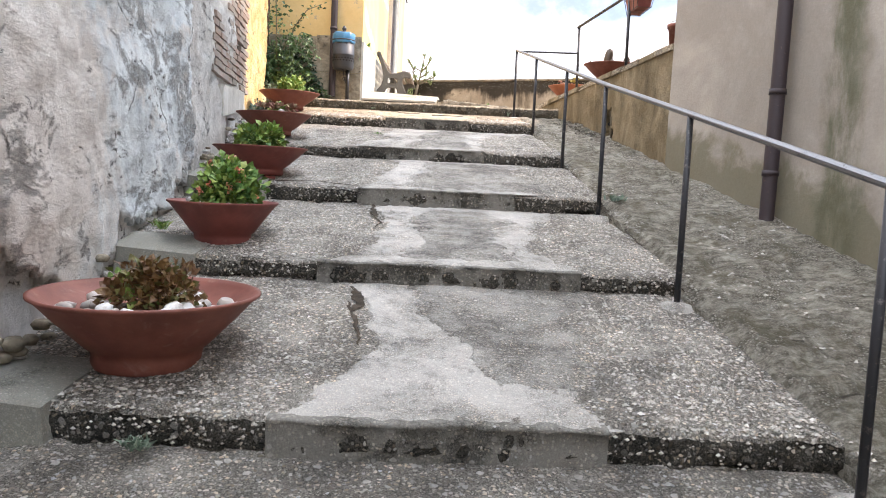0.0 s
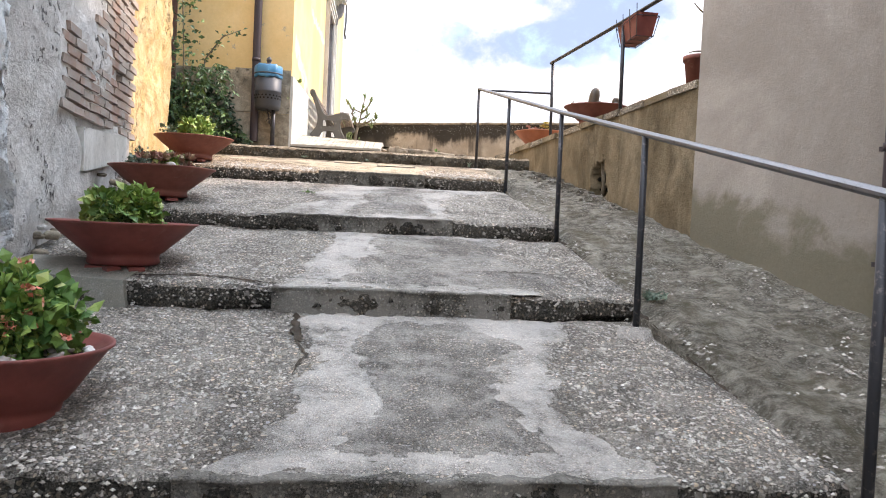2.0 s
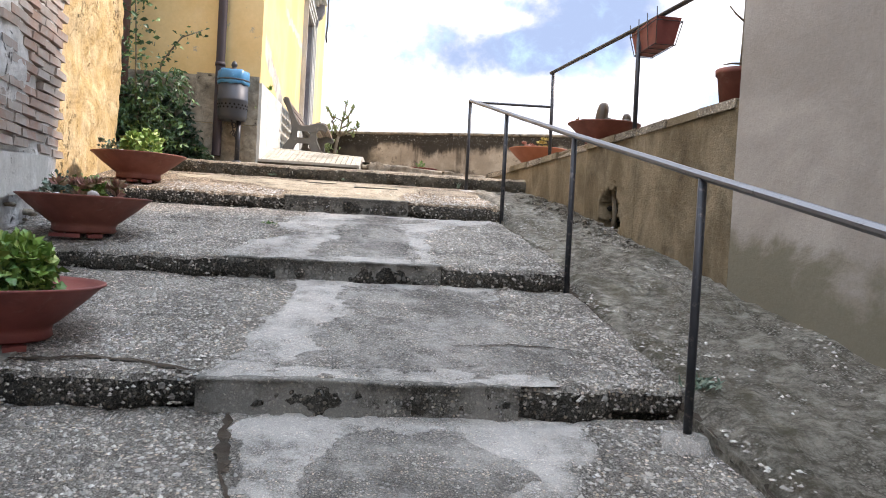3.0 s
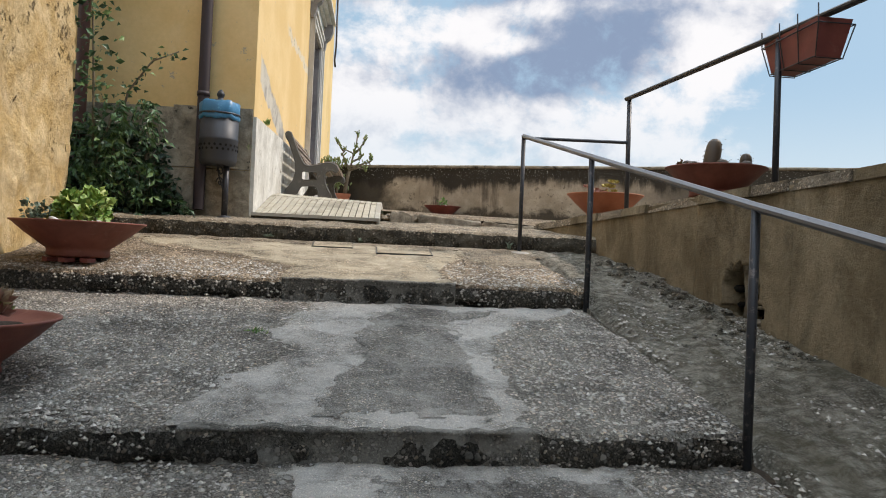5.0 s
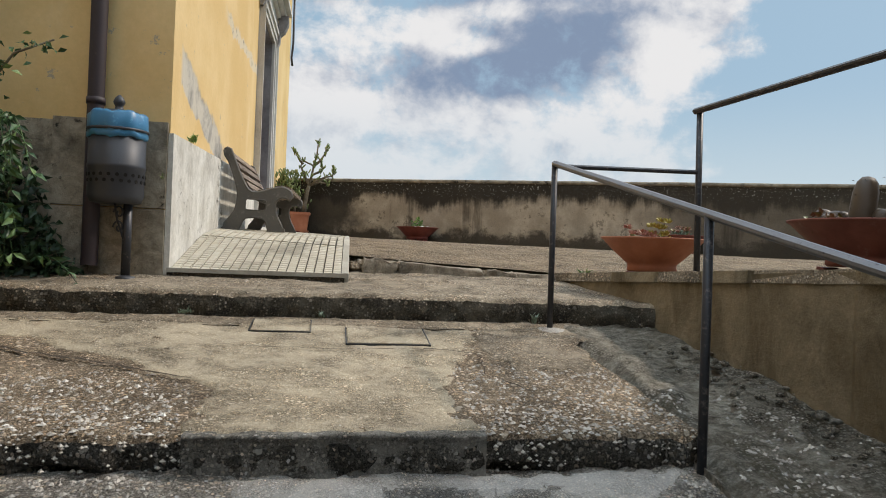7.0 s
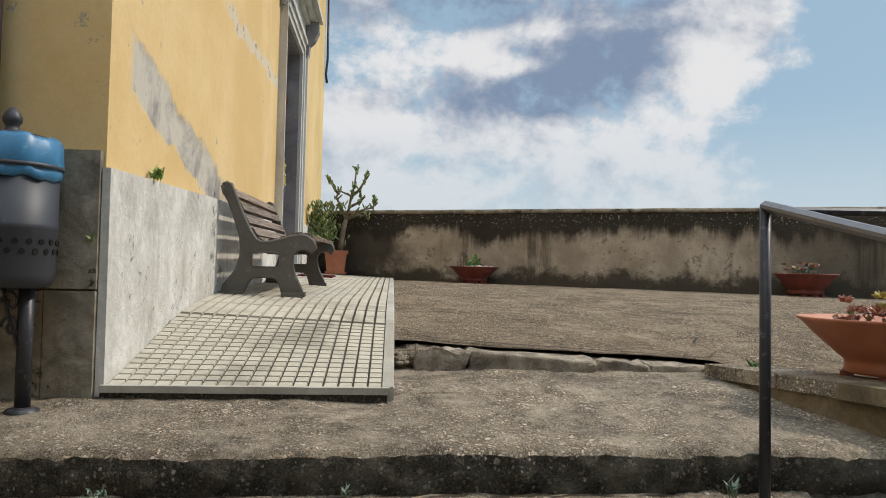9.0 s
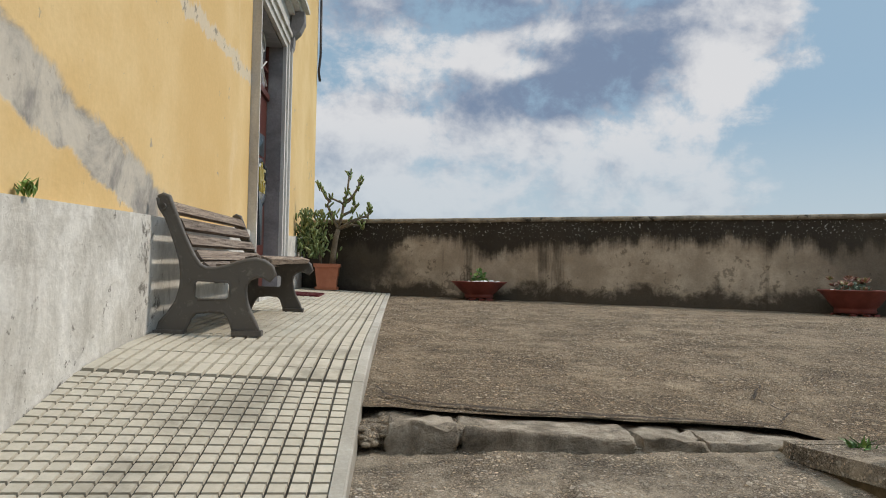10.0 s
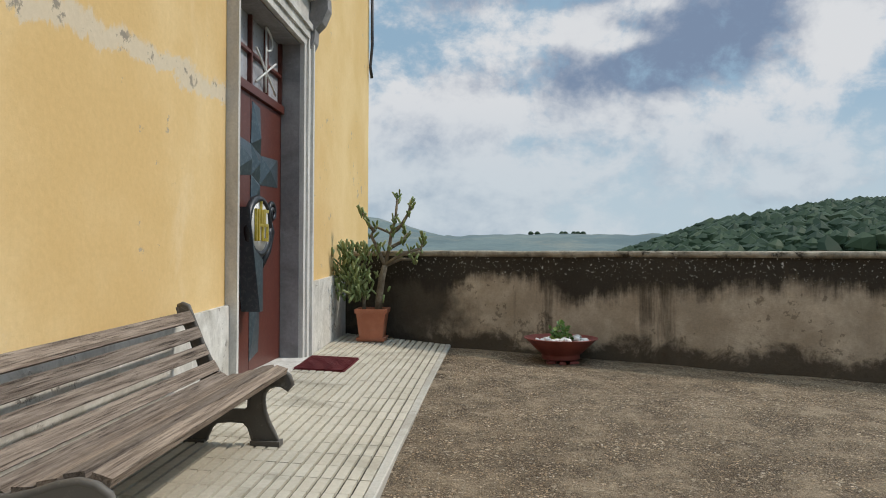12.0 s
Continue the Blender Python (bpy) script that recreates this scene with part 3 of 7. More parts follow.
# where a smooth cement face covers the riser, from x to x
SMOOTH_FACE = {0: (-0.6, 0.7), 1: (-0.6, 0.7), 2: (-0.55, 0.67), 3: (-0.64, 0.87), 4: (-0.60, 0.66), 5: (-0.75, 0.50), 6: (-0.62, 0.40)}
stairs = tagged(new("stairs"), "worn pebble-concrete stepped ramp with patched cement treads", "stairs", kind="structure")
for k in range(len(STEPS)):
    y0, top, foot = STEPS[k]
    y1 = STEPS[k + 1][0] if k + 1 < len(STEPS) else 12.2
    last = k == len(STEPS) - 1
    left = (lambda y: wall_west_x(y) - 0.02) if not last else (lambda y: -2.6 if y < 11.7 else -1.25)
    # the edge wanders a little
    bm = bmesh.new()
    ys = [y0 + d for d in (0.0, 0.012, 0.03)] + steps_of(y0 + 0.055, y1 + 0.03, 0.04)
    us = steps_of(0, 1, 1 / 200)
    rows = []

    def right(y):
        return rail_x(y) + 0.02 if not last else wall_east_x(y) + 0.02

    def front(x, y):
        dy = wobble(x, 5.1 * k, 0, 0.5, 0.03) + wobble(x, k, 0, 0.14, 0.022) + wobble(x, k, 3, 0.045, 0.014)
        if not last and not SMOOTH_FACE[k][0] < x < SMOOTH_FACE[k][1]:      # crumbled where no cement covers it
            dy += 0.022 + wobble(x, k, 6, 0.09, 0.030) + wobble(x, k, 8, 0.03, 0.012)
        if last and x > 1.15:
            dy -= 0.55 * ((x - 1.15) / 0.75) ** 2 * 0.35
        return y + dy

    for i, y in enumerate(ys):
        row = []
        for u in us:
            x = left(y) + (right(y) - left(y)) * u
            fade = max(0.0, 1 - (y - y0) / 0.35)
            z = rough_top(k, x, y) - (0.020, 0.006, 0, 0)[min(i, 3)] + (wobble(x, y, k + 2, 0.05, 0.012) if i < 4 else 0)
            row.append(bm.verts.new((x, y + (front(x, y) - y) * fade, z)))
        rows.append(row)
    for a, b in zip(rows, rows[1:]):
        for i in range(len(us) - 1):
            bm.faces.new((a[i], a[i + 1], b[i + 1], b[i])).smooth = True
    part("tread", bm, MAT_LANDING if last else MAT_PEBBLE_WARM if k == 6 else MAT_PEBBLE, stairs)
    bm = bmesh.new()
    rows = []
    for h in (0.0, 0.12, 0.25, 0.38, 0.5, 0.62, 0.75, 0.88, 1.0):
        row = []
        for u in us:
            x = left(y0) + (right(y0) - left(y0)) * u
            z1 = rough_top(k, x, y0) - 0.020 + wobble(x, y0, k + 2, 0.05, 0.012)
            z = foot - 0.04 + (z1 - foot + 0.04) * h
            bulge = 0.012 * math.sin(h * 3.1) + wobble(x, z, k, 0.07, 0.022) + wobble(x, z, k, 0.025, 0.014)
            if not last and h < 0.4:
                bulge -= 0.06 * (0.4 - h) + max(0.0, wobble(x, 2, k, 0.3, 0.09))
            row.append(bm.verts.new((x, front(x, y0) - (bulge if 0 < h < 1 else 0) + (0.02 if h == 0 else 0), z)))
        rows.append(row)
    for a, b in zip(rows, rows[1:]):
        for i in range(len(us) - 1):
            bm.faces.new((a[i], a[i + 1], b[i + 1], b[i])).smooth = True
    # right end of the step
    part("riser", bm, MAT_PEBBLE_SHADE if not last else MAT_STEP_SHADE, stairs)


def patch(k, stations, material, name="cement_patch", lift=0.006, ragged=0.06):
    """A smoother cement repair on a tread, crumbling along its edges. stations: (y, left x, right x)."""
    bm = bmesh.new()
    y0, y1 = stations[0][0], stations[-1][0]
    ys = steps_of(y0, y1, 0.02)
    n = 64
    rows = []
    for y in ys:
        i = max(j for j in range(len(stations) - 1) if stations[j][0] <= y + 1e-6)
        (ya, la, ra), (yb, lb, rb) = stations[i], stations[i + 1]
        q = (y - ya) / (yb - ya)
        q = q * q * (3 - 2 * q)
        a = la + (lb - la) * q + wobble(1.3 * k, y, 4, 0.22, ragged) + wobble(1.3 * k, y, 9, 0.07, ragged * 0.7)
        b = ra + (rb - ra) * q + wobble(2.9 * k, y, 8, 0.22, ragged) + wobble(2.9 * k, y, 2, 0.07, ragged * 0.7)
        rows.append([bm.verts.new((a + (b - a) * i / n, y, 0)) for i in range(n + 1)])
    inner = y0 > STEPS[k][0] + 0.05
    for j in range(len(ys) - 1):
        for i in range(n):
            c = rows[j][i].co
            gap = min(c.x - rows[j][0].co.x, rows[j][n].co.x - c.x)
            gap = min(gap, (y1 - c.y) * 1.2, (c.y - y0) * 1.2 if inner else 1.0)
            crumble = 0.4 + 0.9 * noise.noise((c.x / 0.05, c.y / 0.05, k)) + 0.6 * noise.noise((c.x / 0.15, c.y / 0.15, k + 5))
            if gap < 0.075 * crumble:
                continue
            bm.faces.new((rows[j][i], rows[j][i + 1], rows[j + 1][i + 1], rows[j + 1][i])).smooth = True
    for vert in [v for v in bm.verts if not v.link_faces]:
        bm.verts.remove(vert)
    for vert in bm.verts:
        x, y = vert.co.x, vert.co.y
        z = rough_top(k, x, y) * 0.5 + tread_z(k, y) * 0.5
        vert.co.z = z + (-0.004 if vert.is_boundary and y > y0 + 0.02 else lift + wobble(x, y, 3, 0.05, 0.002))
    return part(name, bm, material, stairs)


def face_strip(k, x0, x1, material, drop=0.0, out=0.018):
    """A smooth cement face on part of a riser, with a thin lip."""
    y0, top, foot = STEPS[k]
    bm = bmesh.new()
    xs = steps_of(x0, x1, 0.025)
    rows = []
    for dy, fz in ((0.05, 1.006), (-0.004, 1.006), (-out, 0.985), (-out + 0.004, 0.90), (-out * 0.55, 0.87), (-out * 0.5, 0.4), (-out * 0.7, -0.1)):
        row = []
        for x in xs:
            y = y0 + dy + wobble(x, 5.1 * k, 0, 0.5, 0.03) - 0.004 + wobble(x, fz, k, 0.10, 0.012) + wobble(x, fz, k, 0.035, 0.007)
            zt = tread_z(k, y0) + 0.006 + wobble(x, y0, k * 3.7, 0.35, 0.005) + wobble(x, fz, k, 0.06, 0.005)
            row.append(bm.verts.new((x, y, foot + (zt - foot) * min(fz, 1.0) + (0.004 if fz > 1 else 0))))
        rows.append(row)
    for a, b in zip(rows, rows[1:]):
        for i in range(len(xs) - 1):
            bm.faces.new((a[i], b[i], b[i + 1], a[i + 1])).smooth = True
    for i in (0, len(xs) - 1):
        bm.faces.new([r[i] for r in rows])
    return part("riser_face", bm, material, stairs)


patch(2, ((2.585, -0.55, 0.70), (2.85, -0.42, 0.66), (3.25, -0.26, 0.30), (3.65, -0.33, 0.02), (4.22, -0.44, -0.08)), MAT_CEMENT)
patch(2, ((2.86, 0.25, 0.66), (3.25, 0.14, 0.72), (3.7, -0.04, 0.76), (4.22, -0.14, 0.93)), MAT_FINE, lift=0.009)
patch(3, ((4.205, -0.62, 0.88), (4.6, -0.42, 0.68), (4.95, -0.40, 0.69), (5.3, -0.36, 0.72), (5.65, -0.45, 0.93), (5.92, -0.46, 0.97)), MAT_CEMENT)
patch(3, ((4.30, -0.25, 0.60), (4.7, -0.10, 0.50), (5.1, -0.14, 0.45), (5.45, -0.19, 0.62), (5.78, -0.05, 0.40)), MAT_FINE, lift=0.010)
patch(4, ((5.905, -0.60, 0.88), (6.25, -0.55, 0.92), (6.55, -0.50, 0.62), (7.1, -0.36, 0.80), (7.44, -0.45, 0.86)), MAT_CEMENT)
patch(4, ((5.97, -0.40, 1.20), (6.3, -0.24, 1.00), (6.9, -0.10, 0.76), (7.34, -0.12, 0.80)), MAT_FINE, lift=0.010)
patch(5, ((7.425, -0.84, 0.52), (7.87, -0.74, 0.54), (8.3, -0.50, 0.50), (8.57, -0.60, 0.54), (8.85, -0.56, 0.76), (9.08, -0.52, 1.08), (9.22, -0.56, 1.20)), MAT_CEMENT)
patch(5, ((7.50, -0.34, 0.40), (8.3, -0.20, 0.38), (8.75, -0.17, 0.34), (9.10, 0.0, 0.70)), MAT_FINE, lift=0.010)
patch(6, ((9.205, -0.63, 0.40), (9.74, -0.66, 0.38), (9.95, -0.98, 0.44), (10.3, -1.48, 0.62), (10.6, -1.88, 0.66), (10.97, -2.30, 0.72)), MAT_CREAM, ragged=0.05)
patch(6, ((9.95, 0.62, 1.16), (10.4, 0.60, 1.24), (10.97, 0.64, 1.36)), MAT_LANDING, lift=0.008, ragged=0.05)
patch(6, ((10.70, -1.90, 1.10), (10.80, -1.95, 1.20), (10.97, -2.30, 1.36)), MAT_LANDING, lift=0.011, ragged=0.04)
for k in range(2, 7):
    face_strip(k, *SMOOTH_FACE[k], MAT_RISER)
# smooth cement beside the house wall, under the bowls
for k in range(2, 5):
    y0, top, foot = STEPS[k]
    w = wall_west_x(y0)
    bm = bmesh.new()
    zf = foot - 0.06
    reach = 0.42
    hexa(bm, [(w - 0.02, y0 - 0.02, zf), (X_LEFT, y0 - 0.025, zf), (X_LEFT + 0.02, y0 + reach, zf), (w - 0.05, y0 + reach, zf),
              (w - 0.02, y0 - 0.015, top + 0.04), (X_LEFT - 0.02, y0 - 0.018, top + 0.008), (X_LEFT, y0 + reach, tread_z(k, y0 + reach) + 0.004), (w - 0.05, y0 + reach, tread_z(k, y0 + reach) + 0.02)])
    part("cement_edge", soften(bm, 0.018), MAT_EDGE, stairs)

# ---- structure: sloping strip under the railing ----
def slope_material():
    """Trowelled cement worn to gravel, with brown moss in the hollows."""
    m = Nodes("mossy_slope")
    grit = m.noise(95, 6, 0.8)
    skin = m.mix(grit, (0.20, 0.182, 0.148), (0.50, 0.460, 0.388))
    skin = m.mix(1.0, skin, m.mix(m.ramp(m.noise(15, 9, 0.78, 0.3, (0.7, 1.2, 1)), 0.38, 0.62), (0.55, 0.54, 0.50), (1.45, 1.44, 1.42)), "MULTIPLY")
    d, c = m.cells(70)
    sc = m.n.new("ShaderNodeSeparateColor")
    m.l.new(c, sc.inputs[0])
    gravel = m.mix(m.ramp(d, 0.30, 0.52), m.mix(sc.outputs[0], (0.20, 0.175, 0.14), (0.62, 0.575, 0.50)), (0.055, 0.046, 0.034))
    worn = m.math("ADD", m.noise(3.4, 10, 0.78, 0.3, (1.3, 0.8, 1)), m.math("MULTIPLY", grit, 0.14))
    col = m.mix(m.math("MULTIPLY", m.ramp(worn, 0.50, 0.70), 0.7), skin, gravel)
    moss = m.ramp(m.noise(1.9, 9, 0.74, 0.5, (1.4, 0.7, 1)), 0.50, 0.62)
    col = m.mix(m.math("MULTIPLY", moss, 0.6), col, (0.15, 0.130, 0.083))
    gouge = m.ramp(m.noise(7.5, 9, 0.75, 0.6, (0.6, 1.3, 1)), 0.62, 0.68)
    col = m.mix(m.math("MULTIPLY", gouge, 0.75), col, (0.060, 0.050, 0.037))
    h = m.math("ADD", m.math("MULTIPLY", m.noise(9, 9, 0.75, 0.4), 2.6), m.math("MULTIPLY", grit, 0.7))
    h = m.math("SUBTRACT", h, m.math("ADD", m.math("MULTIPLY", gouge, 0.9), m.math("MULTIPLY", m.ramp(worn, 0.52, 0.62), 0.5)))
    m.bump(h, 1.0, 0.030)
    return m.done(col, 0.9)


MAT_MOSSY = slope_material()


def slope_z(x, y):
    z = 0.835 + 0.238 * (y - 4.2) + 0.05 * (x - 1.45) * (1 if y < 10 else 0.3)
    return min(z, tread_z(6, y) + 0.012) if y > 9.6 else z


bm = bmesh.new()
rows = []
for y in steps_of(-6, 11.1, 0.06):
    row = []
    for u in steps_of(0, 1, 1 / 44):
        x = rail_x(y) - 0.02 + (wall_east_x(y) + 0.03 - rail_x(y)) * u
        z = slope_z(x, y) + wobble(x, y, 3, 0.45, 0.035) + wobble(x, y, 8, 0.16, 0.026) + wobble(x, y, 4, 0.06, 0.016)
        z -= (0.055 + wobble(0, y, 2, 0.3, 0.03)) * max(0.0, 1 - abs(x - rail_x(y) - 0.05) / 0.075)     # a worn gutter beside the steps
        row.append(bm.verts.new((x, y, z - (0.4 if u == 0 else 0))))
    rows.append(row)
for a, b in zip(rows, rows[1:]):
    for i in range(len(a) - 1):
        bm.faces.new((a[i], a[i + 1], b[i + 1], b[i])).smooth = i > 0
tagged(part("pavement_slope", bm, MAT_MOSSY), "rough mossy cement slope beside the stairs", "pavement", kind="structure")

# ---- structure: house wall along the stairs ----
wall_west = tagged(new("wall_west"), "old house wall of flaking blue plaster, brick and ochre render", "wall", kind="structure")


def wall_grid(bm, y0, y1, z0, z1, off, step, keep=None, relief=0.012):
    ys, zs = steps_of(y0, y1, step), steps_of(z0, z1, step)
    grid = {}
    for j, z in enumerate(zs):
        for i, y in enumerate(ys):
            if keep and j < len(zs) - 1 and i < len(ys) - 1 and not keep(y + step / 2, z + step / 2):
                continue
            if keep and (j == len(zs) - 1 or i == len(ys) - 1):
                continue
            if not keep and (j == len(zs) - 1 or i == len(ys) - 1):
                continue
            quad = []
            for a, b in ((i, j), (i + 1, j), (i + 1, j + 1), (i, j + 1)):
                if (a, b) not in grid:
                    yy, zz = ys[a], zs[b]
                    jy, jz = (wobble(yy, zz, 1, 0.03, step * 0.45), wobble(yy, zz, 2, 0.03, step * 0.45)) if keep else (0, 0)
                    out = off + wobble(yy, zz, 5, 0.5, relief * 1.6) + wobble(yy, zz, 6, 0.11, relief * 0.7)
                    grid[a, b] = bm.verts.new((wall_west_x(yy) + out, yy + jy, zz + jz))
                quad.append(grid[a, b])
            bm.faces.new(quad).smooth = True
    return bm


part("raw_plaster", wall_grid(bmesh.new(), -6, 8.8, -1.2, 6.8, 0.0, 0.06, relief=0.030), MAT_RAW, wall_west, "bare rough grey-beige plaster")


def west_ground(y):
    k = max(i for i in range(len(STEPS)) if STEPS[i][0] <= y or i == 0)
    return tread_z(k, y)


def coat_here(y, z):
    """The plaster coat ends raggedly towards the bricks and above the crumbling foot."""
    n = noise.noise((y * 2.1, z * 2.1, 0.3)) * 0.6 + noise.noise((y * 7, z * 7, 2.3)) * 0.35 + noise.noise((y * 19, z * 19, 5.3)) * 0.2
    low = z - west_ground(y) - 0.10 - 0.32 * max(0.0, 1 - abs(y - 2.9) / 0.7)
    return min((5.95 - y) * 1.3, low * 2.4) + n * 0.45 > 0.0


def shell(bm, thick):
    """Gives a flaked layer its thickness along the open edges."""
    rim = [e for e in bm.edges if e.is_boundary]
    made = bmesh.ops.extrude_edge_only(bm, edges=rim)
    for v in made["geom"]:
        if isinstance(v, bmesh.types.BMVert):
            v.co.x -= thick
    return bm


def west_material():
    """Old wall plaster: pinkish beige, washed pale blue towards the bricks, scraped, cracked and pitted."""
    m = Nodes("old_wall_plaster")
    x, y, z = m.xyz()
    beige = m.mix(m.ramp(m.noise(1.3, 8, 0.68, 0.4), 0.36, 0.66), (0.66, 0.595, 0.54), (0.83, 0.77, 0.715))
    blue = m.mix(m.ramp(m.noise(1.7, 8, 0.68, 0.4), 0.36, 0.66), (0.62, 0.65, 0.66), (0.77, 0.80, 0.80))
    far = m.ramp(m.math("ADD", y, m.math("MULTIPLY", m.math("SUBTRACT", m.noise(1.1, 9, 0.7, 0.5), 0.5), 3.4)), 3.5, 4.3)
    col = m.mix(m.math("MULTIPLY", far, m.ramp(m.noise(3.7, 9, 0.72, 0.3, (1, 0.5, 1)), 0.30, 0.52)), beige, blue)
    scrape = m.ramp(m.math("ADD", m.noise(4.5, 10, 0.8, 0.4, (1, 0.45, 1)), m.math("MULTIPLY", m.noise(0.9, 3, 0.5), 0.5)), 0.78, 0.88)
    col = m.mix(m.math("MULTIPLY", scrape, 0.7), col, (0.34, 0.315, 0.285))
    white = m.ramp(m.noise(5.5, 9, 0.75, 0.6, (1, 0.45, 1)), 0.58, 0.68)
    col = m.mix(m.math("MULTIPLY", white, 0.30), col, (0.80, 0.78, 0.75))
    pit = m.ramp(m.math("ADD", m.noise(17, 8, 0.75, 0.2, (1, 0.4, 1)), m.math("MULTIPLY", m.noise(1.7, 4, 0.5), 0.55)), 0.91, 0.96)
    col = m.mix(m.math("MULTIPLY", pit, 0.9), col, (0.13, 0.12, 0.105))
    seam, _ = m.cells(1.5, "DISTANCE_TO_EDGE")
    line = m.math("MULTIPLY", m.ramp(m.math("ADD", seam, m.math("MULTIPLY", m.noise(9, 8, 0.75), 0.10)), 0.062, 0.045), m.ramp(m.noise(1.4, 4, 0.5), 0.54, 0.60))
    col = m.mix(m.math("MULTIPLY", line, 0.85), col, (0.12, 0.11, 0.095))
    col = m.mix(1.0, col, m.mix(m.noise(55, 6, 0.75), (0.78, 0.78, 0.78), (1.2, 1.2, 1.2)), "MULTIPLY")
    h = m.math("ADD", m.math("MULTIPLY", m.noise(7, 9, 0.70, 0, (1, 0.45, 1)), 1.7), m.math("MULTIPLY", m.noise(48, 6, 0.7), 0.5))
    h = m.math("SUBTRACT", h, m.math("ADD", m.math("MULTIPLY", scrape, 0.7), m.math("ADD", pit, line)))
    m.bump(h, 0.9, 0.018)
    return m.done(col, 0.92)


MAT_WEST = west_material()
part("plaster_coat", shell(wall_grid(bmesh.new(), 0.4, 6.5, -0.3, 4.8, 0.035, 0.032, coat_here, 0.022), 0.04), MAT_WEST, wall_west, "scraped beige plaster washed with pale blue")
part("plaster_coat", wall_grid(bmesh.new(), -6.0, 0.42, -1.2, 4.8, 0.035, 0.12, None, 0.022), MAT_WEST, wall_west)
rng = random.Random(19)
for _ in range(46):                                      # stones showing at the crumbling foot of the wall
    y = rng.uniform(2.3, 4.15) if rng.random() < 0.6 else rng.uniform(6.2, 8.6)
    bm = bmesh.new()
    pebble(bm, (wall_west_x(y) + rng.uniform(0.0, 0.07), y, west_ground(y) + abs(rng.gauss(0.03, 0.10))), rng.uniform(0.02, 0.055), rng)
    part("rubble", bm, MAT_GREYSTONE if rng.random() < 0.75 else MAT_RAW, wall_west)


def ochre_here(y, z):
    n = noise.noise((y * 1.6, z * 1.6, 4.3)) * 0.35 + noise.noise((y * 6, z * 6, 1.3)) * 0.2
    return min(y - 8.72, 0.6) + min((z - (2.12 + 0.2 * (y - 9.2))) * 1.5, 0.6) + n > 0.15


part("stone_core", wall_grid(bmesh.new(), 8.75, 11.0, 1.2, 6.8, -0.10, 0.08, relief=0.04), MAT_RAW, wall_west)
part("ochre_plaster", shell(wall_grid(bmesh.new(), 8.5, 11.0, 1.9, 6.8, -0.045, 0.04, ochre_here, 0.026), 0.05), MAT_OCHRE, wall_west, "crumbling ochre plaster")
bm = bmesh.new()
hexa(bm, [(wall_west_x(-6) - 0.6, -6, -1.2), (wall_west_x(-6) - 0.17, -6, -1.2), (wall_west_x(11) - 0.17, 11, -1.2), (wall_west_x(11) - 0.6, 11, -1.2),
          (wall_west_x(-6) - 0.6, -6, 6.8), (wall_west_x(-6) - 0.17, -6, 6.8), (wall_west_x(11) - 0.17, 11, 6.8), (wall_west_x(11) - 0.6, 11, 6.8)])
part("wall_core", bm, MAT_MORTAR, wall_west)
bm = bmesh.new()
hexa(bm, [(wall_west_x(7.3) - 0.02, 7.25, 1.9), (wall_west_x(7.3) + 0.05, 7.25, 1.9), (wall_west_x(8.45) + 0.05, 8.45, 2.05), (wall_west_x(8.45) - 0.02, 8.45, 2.05),
          (wall_west_x(7.3) - 0.02, 7.25, 2.20), (wall_west_x(7.3) + 0.045, 7.25, 2.20), (wall_west_x(8.45) + 0.045, 8.45, 2.26), (wall_west_x(8.45) - 0.02, 8.45, 2.26)])
part("stone_slab", soften(bm, 0.012), MAT_STONE, wall_west, "whitewashed stone slab set in the wall")

# ---- structure: house wall and low wall on the other side ----
def east_block(bm, y0, y1, z0, z1a, z1b, thick=0.3, off=0.0):
    a, b = wall_east_x(y0) + off, wall_east_x(y1) + off
    return hexa(bm, [(a, y0, z0), (a + thick, y0, z0), (b + thick, y1, z0), (b, y1, z0), (a, y0, z1a), (a + thick, y0, z1a), (b + thick, y1, z1b), (b, y1, z1b)])


